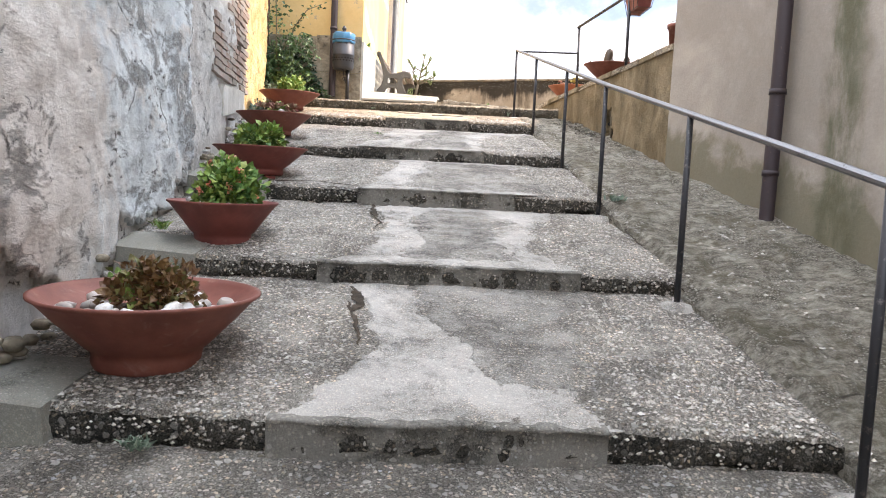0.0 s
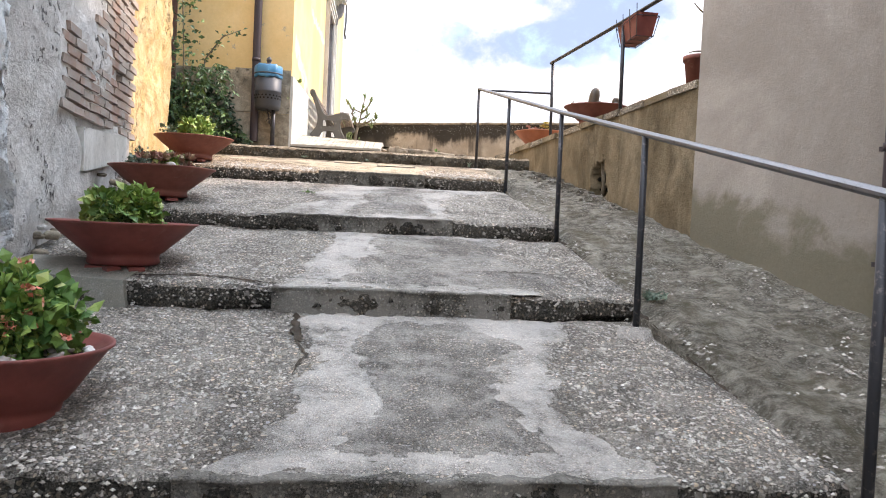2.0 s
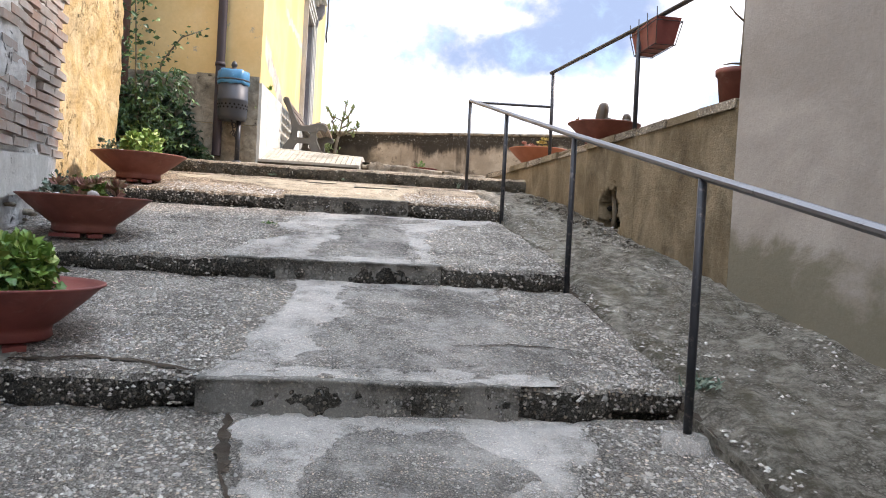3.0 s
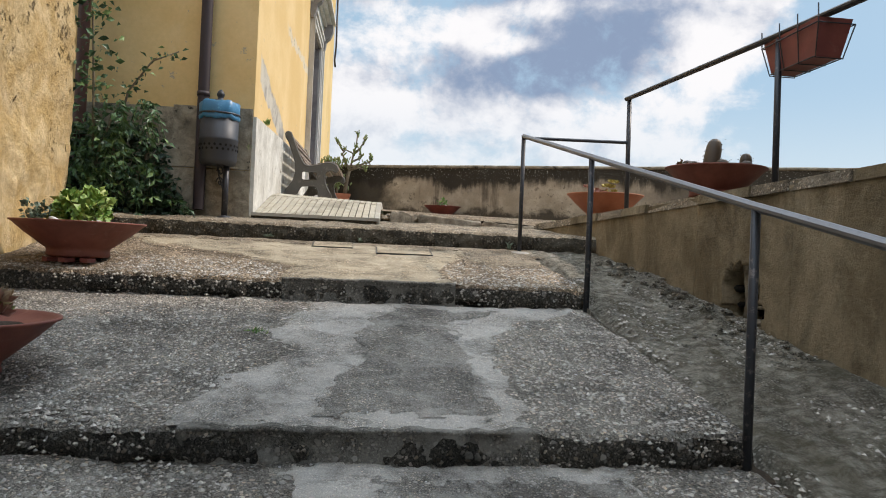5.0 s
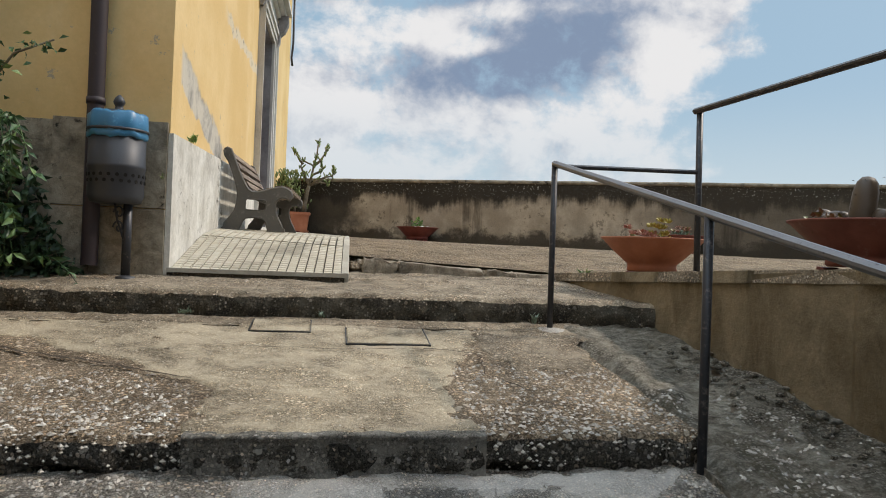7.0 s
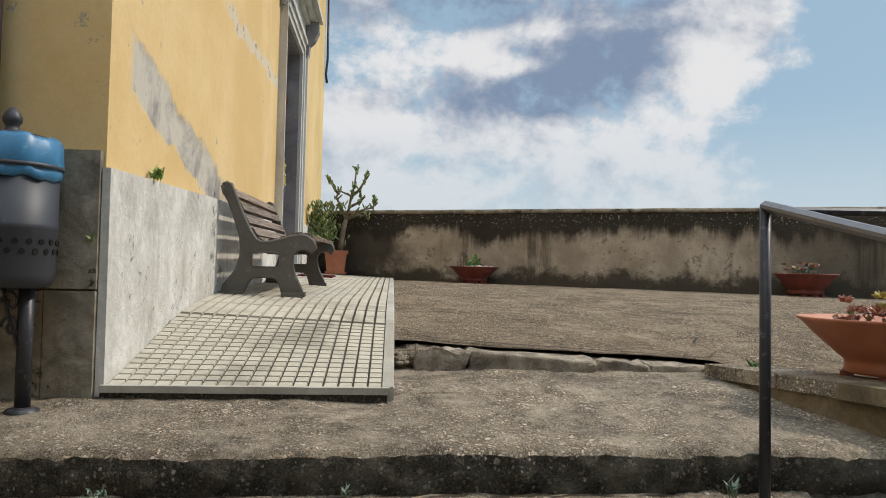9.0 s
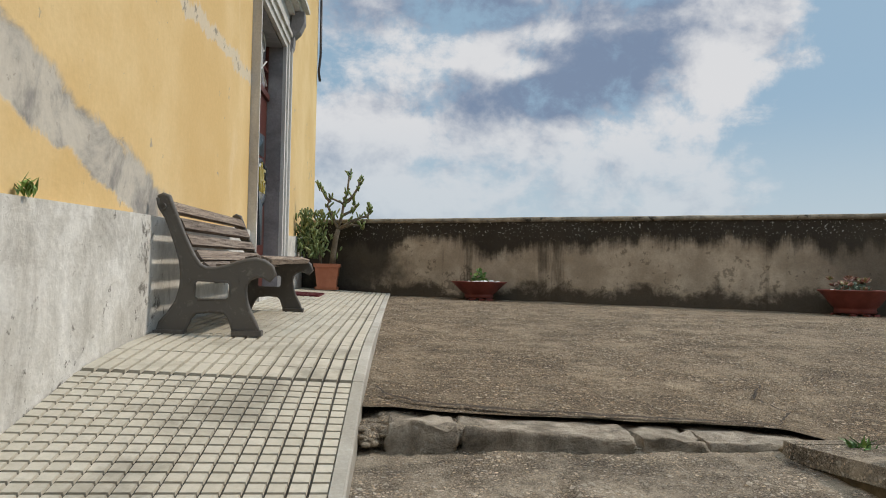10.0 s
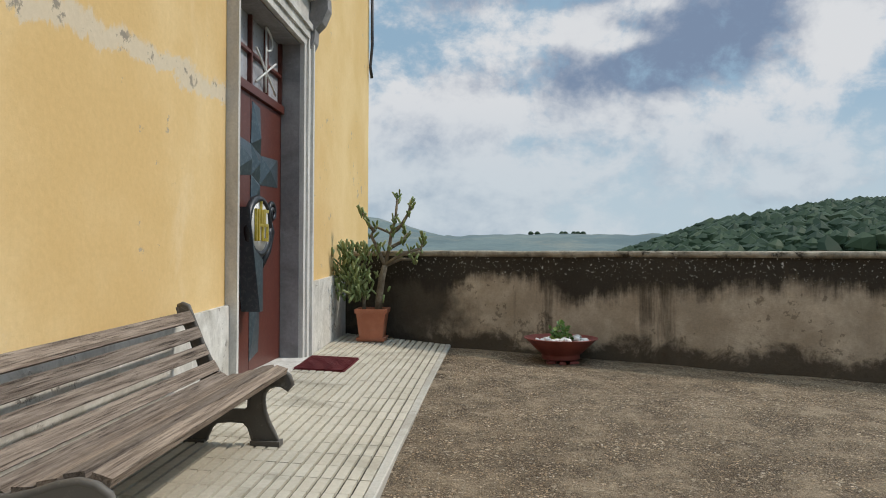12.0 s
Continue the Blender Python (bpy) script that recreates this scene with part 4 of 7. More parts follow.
def house_material():
    """Smooth beige render with a ragged damp tidemark and one green streak by the downpipe."""
    m = Nodes("beige_house_plaster")
    x, y, z = m.xyz()
    col = m.mix(m.ramp(m.noise(0.9, 7, 0.6, 0.6), 0.35, 0.68), (0.30, 0.262, 0.226), (0.42, 0.375, 0.328))
    above = m.math("SUBTRACT", m.math("SUBTRACT", z, m.math("MULTIPLY", y, 0.238)), -0.165)
    tide = m.math("ADD", above, m.math("MULTIPLY", m.noise(2.4, 7, 0.65, 0.5), -0.9))
    col = m.mix(m.math("MULTIPLY", m.ramp(tide, 0.06, -0.16), 0.85), col, (0.17, 0.155, 0.105))
    wide = m.math("ADD", y, m.math("MULTIPLY", m.noise(1.6, 6, 0.6), 0.5))
    streak = m.math("MULTIPLY", m.ramp(wide, 5.45, 5.30), m.ramp(wide, 4.85, 5.1))
    col = m.mix(m.math("MULTIPLY", streak, m.math("MULTIPLY", m.ramp(m.noise(3.0, 6, 0.7, 0.3, (1, 1, 0.4)), 0.3, 0.6), 0.95)), col, (0.12, 0.118, 0.075))
    marks = m.ramp(m.noise(1.5, 8, 0.7, 0.4, (1, 1, 0.35)), 0.66, 0.72)
    col = m.mix(m.math("MULTIPLY", marks, 0.5), col, (0.25, 0.225, 0.19))
    col = m.mix(1.0, col, m.mix(m.noise(40, 6, 0.7), (0.82, 0.82, 0.82), (1.15, 1.15, 1.15)), "MULTIPLY")
    m.bump(m.math("ADD", m.noise(45, 6, 0.7), m.math("MULTIPLY", m.noise(5, 5, 0.6), 2.0)), 0.35, 0.01)
    return m.done(col, 0.9)


MAT_HOUSE = house_material()
bm = bmesh.new()
east_block(bm, -6, 7.38, -1.4, 8.0, 8.0, 6.0)
wall_east = tagged(part("wall_east", soften(bm, 0.025), MAT_HOUSE), "smooth beige plastered house wall", "wall", kind="structure")


# Added block, out of view, that casts shade over the upper steps.
part("shade_block", block(4.85, 9.0, 7.30, 10.05, 1.5, 10.6, 0.02), MAT_HOUSE, wall_east, "unseen plain block added to shade the stairs")
# Unseen overhang, added to carry the house's shadow farther up the stairs.
bm = bmesh.new()
east_block(bm, -6.4, 8.0, 8.0, 8.2, 8.2, 7.0, -0.55)
part("shade_eaves", bm, MAT_TERRA, wall_east)


def parapet_y(x):
    return 19.75 - 0.45 * (x + 0.84)


def terrace_z(x, y):
    if y < 12.2:
        return 2.62 + 0.043 * (12.2 - y)
    near = 2.60 + 0.055 * max(0.0, min(1.76, 1.76 - x))
    far = 2.965 - 0.014 * max(0.0, x)
    r = min(1.0, (y - 12.2) / (parapet_y(x) - 12.2))
    return near + (far - near) * (1 - (1 - r) ** 2)


low_wall = tagged(new("wall_low"), "low damp-stained plaster retaining wall with a broken hole", "wall", kind="structure")
HOLE = (8.55, 9.42)
bm = bmesh.new()
east_block(bm, 7.383, HOLE[0], 0.9, terrace_z(3, 7.38), terrace_z(3, HOLE[0]), 0.28)
part("wall_piece", bm, MAT_DAMP, low_wall)
bm = bmesh.new()
east_block(bm, HOLE[1], 12.2, 1.2, terrace_z(3, HOLE[1]), terrace_z(3, 12.2), 0.28)
part("wall_piece", bm, MAT_DAMP, low_wall)


def broken(y, z):
    q = ((y - 8.965 - 0.05 * (z - 2.0)) / 0.185) ** 2 + (max(0.0, z - 1.96) / 0.42) ** 2
    return q + 0.9 * noise.noise((y * 9, z * 9, 2.2)) + 0.5 * noise.noise((y * 24, z * 24, 6.2)) < 0.95


bm = bmesh.new()
ys, zs, grid = steps_of(HOLE[0], HOLE[1], 0.022), steps_of(1.5, terrace_z(3, 9.0), 0.022), {}
for j in range(len(zs) - 1):
    for i in range(len(ys) - 1):
        if broken((ys[i] + ys[i + 1]) / 2, (zs[j] + zs[j + 1]) / 2):
            continue
        quad = []
        for a, b in ((i, j), (i, j + 1), (i + 1, j + 1), (i + 1, j)):
            if (a, b) not in grid:
                edge = a in (0, len(ys) - 1)
                yy, zz = ys[a] + (0 if edge else wobble(ys[a], zs[b], 1, 0.03, 0.010)), zs[b] + wobble(ys[a], zs[b], 2, 0.03, 0.010)
                grid[a, b] = bm.verts.new((wall_east_x(yy) + (0 if edge else wobble(yy, zz, 4, 0.12, 0.008)), yy, zz))
            quad.append(grid[a, b])
        bm.faces.new(quad).smooth = True
made = bmesh.ops.extrude_edge_only(bm, edges=[e for e in bm.edges if e.is_boundary])
for v in made["geom"]:
    if isinstance(v, bmesh.types.BMVert):
        v.co.x += 0.26
part("wall_piece", bm, MAT_DAMP, low_wall)
bm = bmesh.new()
east_block(bm, HOLE[0], HOLE[1], 1.4, terrace_z(3, HOLE[0]) - 0.01, terrace_z(3, HOLE[1]) - 0.01, 0.05, 0.27)
# Black backing that paints the darkness of the hollow.
part("hole_back", bm, MAT_HOLE, low_wall, "black panel for the unlit hollow behind the broken wall")
rng = random.Random(5)
for y in (8.86, 8.92, 8.99, 9.05, 9.10):
    for z in (1.96, 2.06, 2.17, 2.27):
        bm = bmesh.new()
        pebble(bm, (wall_east_x(y) + rng.uniform(0.10, 0.18), y + rng.uniform(-0.03, 0.03), z + rng.uniform(-0.03, 0.03)), rng.uniform(0.03, 0.06), rng)
        # about half the stones black, as if in the hole's shade
        part("rubble", bm, MAT_GREYSTONE if rng.random() < 0.5 else MAT_HOLE, low_wall)
bm = bmesh.new()
tube(bm, [(wall_east_x(8.98) + 0.05, 8.99, 1.86), (wall_east_x(8.98) + 0.07, 8.97, 2.10), (wall_east_x(8.98) + 0.06, 9.0, 2.32)], 0.022, 6)
part("root", bm, MAT_STEM, low_wall)
# flat stones along the top of the low wall
rng = random.Random(11)
y = 7.40
while y < 12.1:
    w = rng.uniform(0.28, 0.5)
    y2 = min(y + w, 12.18)
    bm = bmesh.new()
    za, zb = terrace_z(3, y), terrace_z(3, y2)
    a, b = wall_east_x(y) - rng.uniform(0.0, 0.03), wall_east_x(y2) - rng.uniform(0.0, 0.03)
    hexa(bm, [(a, y, za - 0.05), (a + 0.34, y, za - 0.05), (b + 0.34, y2 - 0.01, zb - 0.05), (b, y2 - 0.01, zb - 0.05),
              (a + 0.01, y, za + 0.012), (a + 0.34, y, za + 0.012), (b + 0.34, y2 - 0.01, zb + 0.012), (b + 0.01, y2 - 0.01, zb + 0.012)])
    part("coping_stone", soften(bm, 0.014), MAT_LANDING if rng.random() < 0.5 else MAT_DAMP, low_wall)
    y = y2

# ---- structure: terrace ----
bm = bmesh.new()
rows = []
for v in steps_of(0, 1, 1 / 60):
    row = []
    for x in steps_of(-0.03, 9.0, 0.16):
        xx = x
        front_y = (12.43 + wobble(xx, 0, 0, 0.25, 0.035)) if xx < 1.8 else 12.2
        y = front_y + v * (parapet_y(xx) + 0.1 - front_y)
        xx = max(xx, -0.025 + 0.029 * (y - 11.62))
        row.append(bm.verts.new((xx, y, terrace_z(xx, y) - 0.008 + wobble(xx, y, 2, 0.6, 0.010) + wobble(xx, y, 4, 0.15, 0.005))))
    rows.append(row)
for a, b in zip(rows, rows[1:]):
    for i in range(len(a) - 1):
        bm.faces.new((a[i], a[i + 1], b[i + 1], b[i])).smooth = True
tagged(part("floor_terrace", bm, MAT_TERRACE), "worn brownish concrete terrace floor", "floor", kind="structure")
bm = bmesh.new()
rows = []
for y in steps_of(7.4, 12.2, 0.16):
    row = []
    for u in steps_of(0, 1, 1 / 40):
        x = wall_east_x(y) + 0.27 + (9.0 - wall_east_x(y) - 0.27) * u
        row.append(bm.verts.new((x, y, terrace_z(x, y) + wobble(x, y, 2, 0.6, 0.012) + wobble(x, y, 4, 0.15, 0.005))))
    rows.append(row)
for a, b in zip(rows, rows[1:]):
    for i in range(len(a) - 1):
        bm.faces.new((a[i], a[i + 1], b[i + 1], b[i])).smooth = True
tagged(part("floor_terrace_side", bm, MAT_TERRACE), "worn concrete terrace floor behind the low wall", "floor", kind="structure")


def parapet_material():
    """Beige plaster, black with lichen along the top and darker at the foot, in ragged tongues; darker at both ends."""
    m = Nodes("parapet_plaster")
    x, y, z = m.xyz()
    col = m.mix(m.ramp(m.noise(2.2, 7, 0.65), 0.35, 0.68), (0.33, 0.262, 0.190), (0.52, 0.425, 0.318))
    broad = m.noise(0.8, 7, 0.6, 0.4)
    drip = m.noise(2.6, 9, 0.70, 0.2, (1, 1, 0.10))
    reach = m.math("ADD", m.math("MULTIPLY", broad, 0.75), m.math("MULTIPLY", drip, 0.70))
    black = m.math("SUBTRACT", m.math("ADD", z, reach), 4.30)
    col = m.mix(m.math("MULTIPLY", m.ramp(m.math("ADD", black, m.math("MULTIPLY", m.noise(14, 7, 0.75), 0.16)), 0.0, 0.20), 0.96), col, (0.028, 0.023, 0.017))
    streak = m.math("MULTIPLY", m.ramp(m.noise(1.5, 8, 0.7, 0.15, (1, 1, 0.05)), 0.56, 0.66), m.ramp(m.noise(2.0, 6, 0.6), 0.3, 0.6))
    col = m.mix(m.math("MULTIPLY", streak, 0.8), col, (0.055, 0.043, 0.030))
    foot = m.math("SUBTRACT", m.math("MULTIPLY", m.noise(2.6, 8, 0.70, 0.3), 0.75), z)
    col = m.mix(m.math("MULTIPLY", m.ramp(foot, -2.80, -2.64), 0.90), col, (0.050, 0.039, 0.027))
    pits = m.ramp(m.math("ADD", m.noise(9, 6, 0.7), m.math("MULTIPLY", m.noise(1.1, 3, 0.5), 0.5)), 0.86, 0.90)
    col = m.mix(m.math("MULTIPLY", pits, 0.5), col, (0.06, 0.045, 0.03))
    # much darker towards the church end
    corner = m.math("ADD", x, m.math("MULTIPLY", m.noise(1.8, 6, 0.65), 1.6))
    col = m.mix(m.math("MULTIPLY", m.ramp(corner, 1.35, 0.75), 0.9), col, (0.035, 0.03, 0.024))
    side = m.math("ADD", x, m.math("MULTIPLY", m.noise(1.3, 6, 0.65, 0, (1, 1, 0.3)), 1.8))
    col = m.mix(m.math("MULTIPLY", m.ramp(side, 5.2, 6.4), 0.75), col, (0.060, 0.049, 0.036))
    col = m.mix(m.math("MULTIPLY", m.ramp(m.noise(42, 3, 0.6), 0.62, 0.67), m.ramp(z, 3.63, 3.88)), col, (0.5, 0.48, 0.44))
    col = m.mix(1.0, col, m.mix(m.noise(45, 6, 0.7), (0.7, 0.7, 0.7), (1.28, 1.28, 1.28)), "MULTIPLY")
    m.bump(m.noise(35, 7, 0.7), 0.5, 0.01)
    return m.done(col, 0.9)


MAT_PARAPET = parapet_material()
parapet = tagged(new("wall_parapet"), "beige terrace parapet blackened by lichen along the top", "wall", kind="structure")
bm = bmesh.new()
rows = []
xs = steps_of(-1.05, 9.2, 0.12)
for z in steps_of(2.6, 3.92, 0.1):
    rows.append([bm.verts.new((x, parapet_y(x) + wobble(x, z, 3, 0.5, 0.02) + wobble(x, z, 9, 0.12, 0.008), z)) for x in xs])
for a, b in zip(rows, rows[1:]):
    for i in range(len(xs) - 1):
        bm.faces.new((a[i], a[i + 1], b[i + 1], b[i])).smooth = True
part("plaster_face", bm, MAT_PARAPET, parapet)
bm = bmesh.new()
hexa(bm, [(-1.05, parapet_y(-1.05) + 0.03, 2.0), (9.2, parapet_y(9.2) + 0.03, 2.0), (9.35, parapet_y(9.2) + 0.33, 2.0), (-1.05, parapet_y(-1.05) + 0.36, 2.0),
          (-1.05, parapet_y(-1.05) + 0.03, 3.93), (9.2, parapet_y(9.2) + 0.03, 3.93), (9.35, parapet_y(9.2) + 0.33, 3.93), (-1.05, parapet_y(-1.05) + 0.36, 3.93)])
part("wall_core", bm, MAT_PARAPET, parapet)
bm = bmesh.new()
rows = []
for dy, z in ((0.02, 3.915), (-0.02, 3.925), (-0.018, 3.968), (0.01, 3.978), (0.2, 3.982), (0.36, 3.976), (0.37, 3.92)):
    rows.append([bm.verts.new((x, parapet_y(x) + dy + wobble(x, dy, 3, 0.2, 0.008), z + wobble(x, dy, 1, 0.3, 0.006))) for x in xs])
for a, b in zip(rows, rows[1:]):
    for i in range(len(xs) - 1):
        bm.faces.new((a[i], b[i], b[i + 1], a[i + 1])).smooth = True
part("coping", bm, MAT_GREYSTONE, parapet, "lichen-spotted grey cement coping")

# kerb stones in front of the terrace
kerb = tagged(new("kerb"), "row of cracked rough kerbstones edging the terrace", "kerb", kind="structure")
rng = random.Random(3)
for x0, x1 in ((0.10, 0.37), (0.374, 1.03), (1.045, 1.30), (1.304, 1.76)):
    bm = bmesh.new()
    za = 2.697 - 0.055 * x0
    zb = 2.697 - 0.055 * x1
    hexa(bm, [(x0, 12.17, 2.5), (x1 - 0.012, 12.17, 2.5), (x1 - 0.012, 12.52, 2.5), (x0, 12.52, 2.5),
              (x0, 12.19, za), (x1 - 0.012, 12.185, zb), (x1 - 0.012, 12.52, zb - 0.012), (x0, 12.52, za - 0.012)])
    bmesh.ops.subdivide_edges(bm, edges=bm.edges[:], cuts=5, use_grid_fill=True)
    for v in bm.verts:
        v.co += Vector([rng.uniform(-0.009, 0.009) for _ in range(3)])
    smooth(part("kerbstone", soften(bm, 0.02), MAT_KERB, kerb))
bm = bmesh.new()
for _ in range(14):
    pebble(bm, (rng.uniform(-0.01, 0.09), rng.uniform(12.17, 12.24), rng.uniform(2.59, 2.66)), rng.uniform(0.012, 0.024), rng)
part("rubble", bm, MAT_LANDING, kerb)

part("earth_fill", block(0.40, 1.77, 12.215, 13.8, 2.3, 2.592), MAT_LANDING, kerb)
bm = bmesh.new()
for x in steps_of(-0.03, 0.40, 0.43 / 6):                # broken earth where the terrace meets the ramp
    for y in steps_of(12.26, 12.86, 0.075):
        pebble(bm, (x + rng.uniform(-0.02, 0.02), y + rng.uniform(-0.02, 0.02), 2.628 + 0.03 * (y - 12.26) + rng.uniform(-0.012, 0.012)), 0.07, rng)
part("earth_clods", bm, MAT_LANDING, kerb)
part("earth_fill", block(1.772, 2.5, 12.16, 13.8, 2.3, 2.585), MAT_LANDING, kerb)
part("earth_fill", block(-0.03, 0.398, 12.23, 12.95, 2.3, 2.632), MAT_LANDING, kerb)

# ---- structure: the yellow church and its paved strip ----
SIDE = pose(-1.2, 11.62, 0, 0, 0, -0.97)               # x out of the side wall, y along it
church = tagged(new("church"), "yellow-plastered church with a stone plinth and tall door", "building", kind="structure")
church.matrix_basis = SIDE
D0, D1, D_HEAD, FLOOR = 4.64, 6.30, 5.81, 2.97         # door opening


def yellow_material():
    m = Nodes("yellow_plaster")
    x, y, z = m.xyz()
    col = m.mix(m.ramp(m.noise(0.8, 6, 0.6), 0.35, 0.7), (0.67, 0.46, 0.205), (0.76, 0.565, 0.295))
    # a long band where the paint has come off and been skimmed grey, and a paler one higher up
    rag = m.math("SUBTRACT", m.noise(2.6, 9, 0.70, 0.6), 0.5)
    line = m.math("ADD", m.math("ADD", z, m.math("MULTIPLY", y, 0.215)), m.math("MULTIPLY", rag, 0.30))
    band = m.math("MULTIPLY", m.ramp(line, 3.86, 3.90), m.ramp(line, 4.17, 4.11))
    band = m.math("MULTIPLY", band, m.math("MULTIPLY", m.ramp(m.math("ADD", y, m.math("MULTIPLY", rag, 0.8)), 2.35, 2.05), m.ramp(y, 0.22, 0.32)))
    skim = m.mix(m.ramp(m.noise(2.4, 8, 0.68, 0.5), 0.36, 0.62), (0.20, 0.207, 0.22), (0.55, 0.52, 0.465))
    col = m.mix(m.math("MULTIPLY", band, 0.9), col, skim)
    high = m.math("SUBTRACT", m.math("ADD", z, m.math("MULTIPLY", rag, 0.42)), m.math("MULTIPLY", y, 0.03))
    upper = m.math("MULTIPLY", m.math("MULTIPLY", m.ramp(high, 4.74, 4.77), m.ramp(high, 4.90, 4.85)), m.math("MULTIPLY", m.ramp(y, 1.9, 2.3), m.ramp(y, 4.62, 4.5)))
    col = m.mix(m.math("MULTIPLY", upper, 0.75), col, (0.63, 0.565, 0.46))
    fleck = m.math("MULTIPLY", upper, m.ramp(m.noise(8, 7, 0.7), 0.57, 0.62))
    col = m.mix(m.math("MULTIPLY", fleck, 0.8), col, (0.22, 0.195, 0.165))
    fade = m.ramp(m.noise(1.1, 8, 0.65, 0.5, (1, 1, 0.5)), 0.58, 0.72)
    col = m.mix(m.math("MULTIPLY", fade, 0.35), col, (0.78, 0.63, 0.40))
    runs = m.math("MULTIPLY", m.ramp(m.noise(5.5, 7, 0.7, 0.3, (1, 1, 0.16)), 0.66, 0.71), m.ramp(m.noise(0.7, 4, 0.5), 0.5, 0.6))
    col = m.mix(m.math("MULTIPLY", runs, 0.5), col, (0.46, 0.33, 0.17))
    chips = m.ramp(m.math("ADD", m.noise(7.0, 8, 0.72, 0.2), m.math("MULTIPLY", m.noise(0.9, 3, 0.5), 0.4)), 0.85, 0.88)
    col = m.mix(m.math("MULTIPLY", chips, 0.8), col, (0.36, 0.32, 0.27))
    col = m.mix(1.0, col, m.mix(m.noise(30, 6, 0.7), (0.88, 0.88, 0.86), (1.1, 1.1, 1.1)), "MULTIPLY")
    m.bump(m.math("SUBTRACT", m.noise(16, 7, 0.65), m.math("MULTIPLY", m.math("MAXIMUM", chips, band), 0.6)), 0.3, 0.008)
    return m.done(col, 0.88)


MAT_YELLOW = yellow_material()
part("wall", block(-5.0, 0.0, 0.012, D0, 1.0, 8.2, 0.012), MAT_YELLOW, church)
part("wall", block(-5.0, -0.002, D1, 9.85, 1.0, 8.2, 0.012), MAT_YELLOW, church)
part("wall", block(-5.0, -0.001, D0 + 0.002, D1 - 0.002, D_HEAD, 8.198), MAT_YELLOW, church)
part("wall", block(-5.0, -0.6, D0 + 0.002, D1 - 0.002, 1.0, D_HEAD - 0.002), MAT_REVEAL, church)
part("roof", block(-5.3, 0.25, -0.2, 10.1, 8.2, 8.35, 0.02), MAT_TERRA, church)
# plinth slabs
for a, b in ((-0.012, 1.78), (1.786, D0 - 0.14), (D1 + 0.27, 8.2)):
    bm = bmesh.new()
    za, zb = 3.455 + 0.033 * a, 3.455 + 0.033 * b
    hexa(bm, [(-0.004, a, 2.4), (0.032, a, 2.4), (0.034, b, 2.4), (-0.004, b, 2.4), (-0.004, a, za), (0.028, a, za), (0.03, b, zb), (-0.004, b, zb)])
    part("plinth_slab", soften(bm, 0.006), MAT_STONE, church, "whitewashed stone plinth slab")
for a, b, m_ in ((-0.20, -0.007, MAT_GREYSTONE), (-0.46, -0.204, MAT_GREYSTONE), (-0.70, -0.464, MAT_GREYSTONE)):
    part("plinth_slab", block(a, b, -0.034, 0.008, 2.4, 2.96, 0.008), m_, church, "weathered grey stone slab")
    part("plinth_slab", block(a, b, -0.030, 0.008, 2.968, 3.52, 0.008), m_, church, "weathered grey stone slab")
part("plinth_slab", block(-5.0, -0.704, -0.018, 0.008, 2.3, 3.50, 0.01), MAT_GREYSTONE, church, "weathered grey stone slab")
# door surround: stepped mouldings on both sides and across the head
for side, y_in in ((-1, D0), (1, D1)):
    for i, (w0, w1, out) in enumerate(((0.0, 0.07, 0.035), (0.07, 0.15, 0.055), (0.15, 0.20, 0.08), (0.20, 0.25, 0.05))):
        if side < 0 and i > 2:
            continue
        if side < 0:
            w0, w1 = w0 * 0.7, w1 * 0.7
        a, b = sorted((y_in + side * w0, y_in + side * w1))
        part("jamb_moulding", block(-0.02, out, a, b, FLOOR - 0.05, D_HEAD + w1, 0.006), MAT_FRAME, church, "pale moulded door jamb")
for w0, w1, out in ((0.0, 0.07, 0.037), (0.07, 0.15, 0.057), (0.15, 0.20, 0.082), (0.20, 0.42, 0.045), (0.42, 0.47, 0.10), (0.47, 0.53, 0.17), (0.53, 0.58, 0.24)):
    grow = w1 if w1 < 0.4 else 0.26 + (w1 - 0.42)
    part("head_moulding", block(-0.02, out, D0 - grow * 0.8, D1 + grow, D_HEAD + w0, D_HEAD + w1, 0.008), MAT_FRAME, church, "pale moulded door cornice")
for y in (D0 - 0.20, D1 + 0.12):
    bm = bmesh.new()
    ribbon(bm, [(0.13, D_HEAD + 0.46), (0.14, D_HEAD + 0.36), (0.10, D_HEAD + 0.26), (0.05, D_HEAD + 0.18), (0.045, D_HEAD + 0.06), (0.03, D_HEAD - 0.03)],
           [0.16, 0.15, 0.14, 0.10, 0.09, 0.03], y, y + 0.16)
    part("corbel", soften(bm, 0.01), MAT_REVEAL, church, "grey plaster scroll bracket")
part("reveal", block(-0.40, -0.004, D1, D1 + 0.01, FLOOR, D_HEAD), MAT_REVEAL, church)
part("reveal", block(-0.20, -0.004, D1 - 0.012, D1 - 0.001, FLOOR, D_HEAD - 0.002), MAT_REVEAL, church, "dark grey painted door reveal")
part("reveal", block(-0.20, -0.004, D0 + 0.001, D0 + 0.012, FLOOR, D_HEAD - 0.002), MAT_REVEAL, church, "dark grey painted door reveal")
part("reveal", block(-0.20, -0.004, D0 + 0.013, D1 - 0.013, D_HEAD - 0.016, D_HEAD - 0.004), MAT_REVEAL, church, "dark grey painted soffit over the door")
part("threshold", block(-0.30, 0.10, D0 - 0.02, D1 + 0.02, 2.6, FLOOR + 0.045, 0.01), MAT_STONE, church, "worn white stone threshold")
# drainpipe bracket and cable at the far corner
bm = bmesh.new()
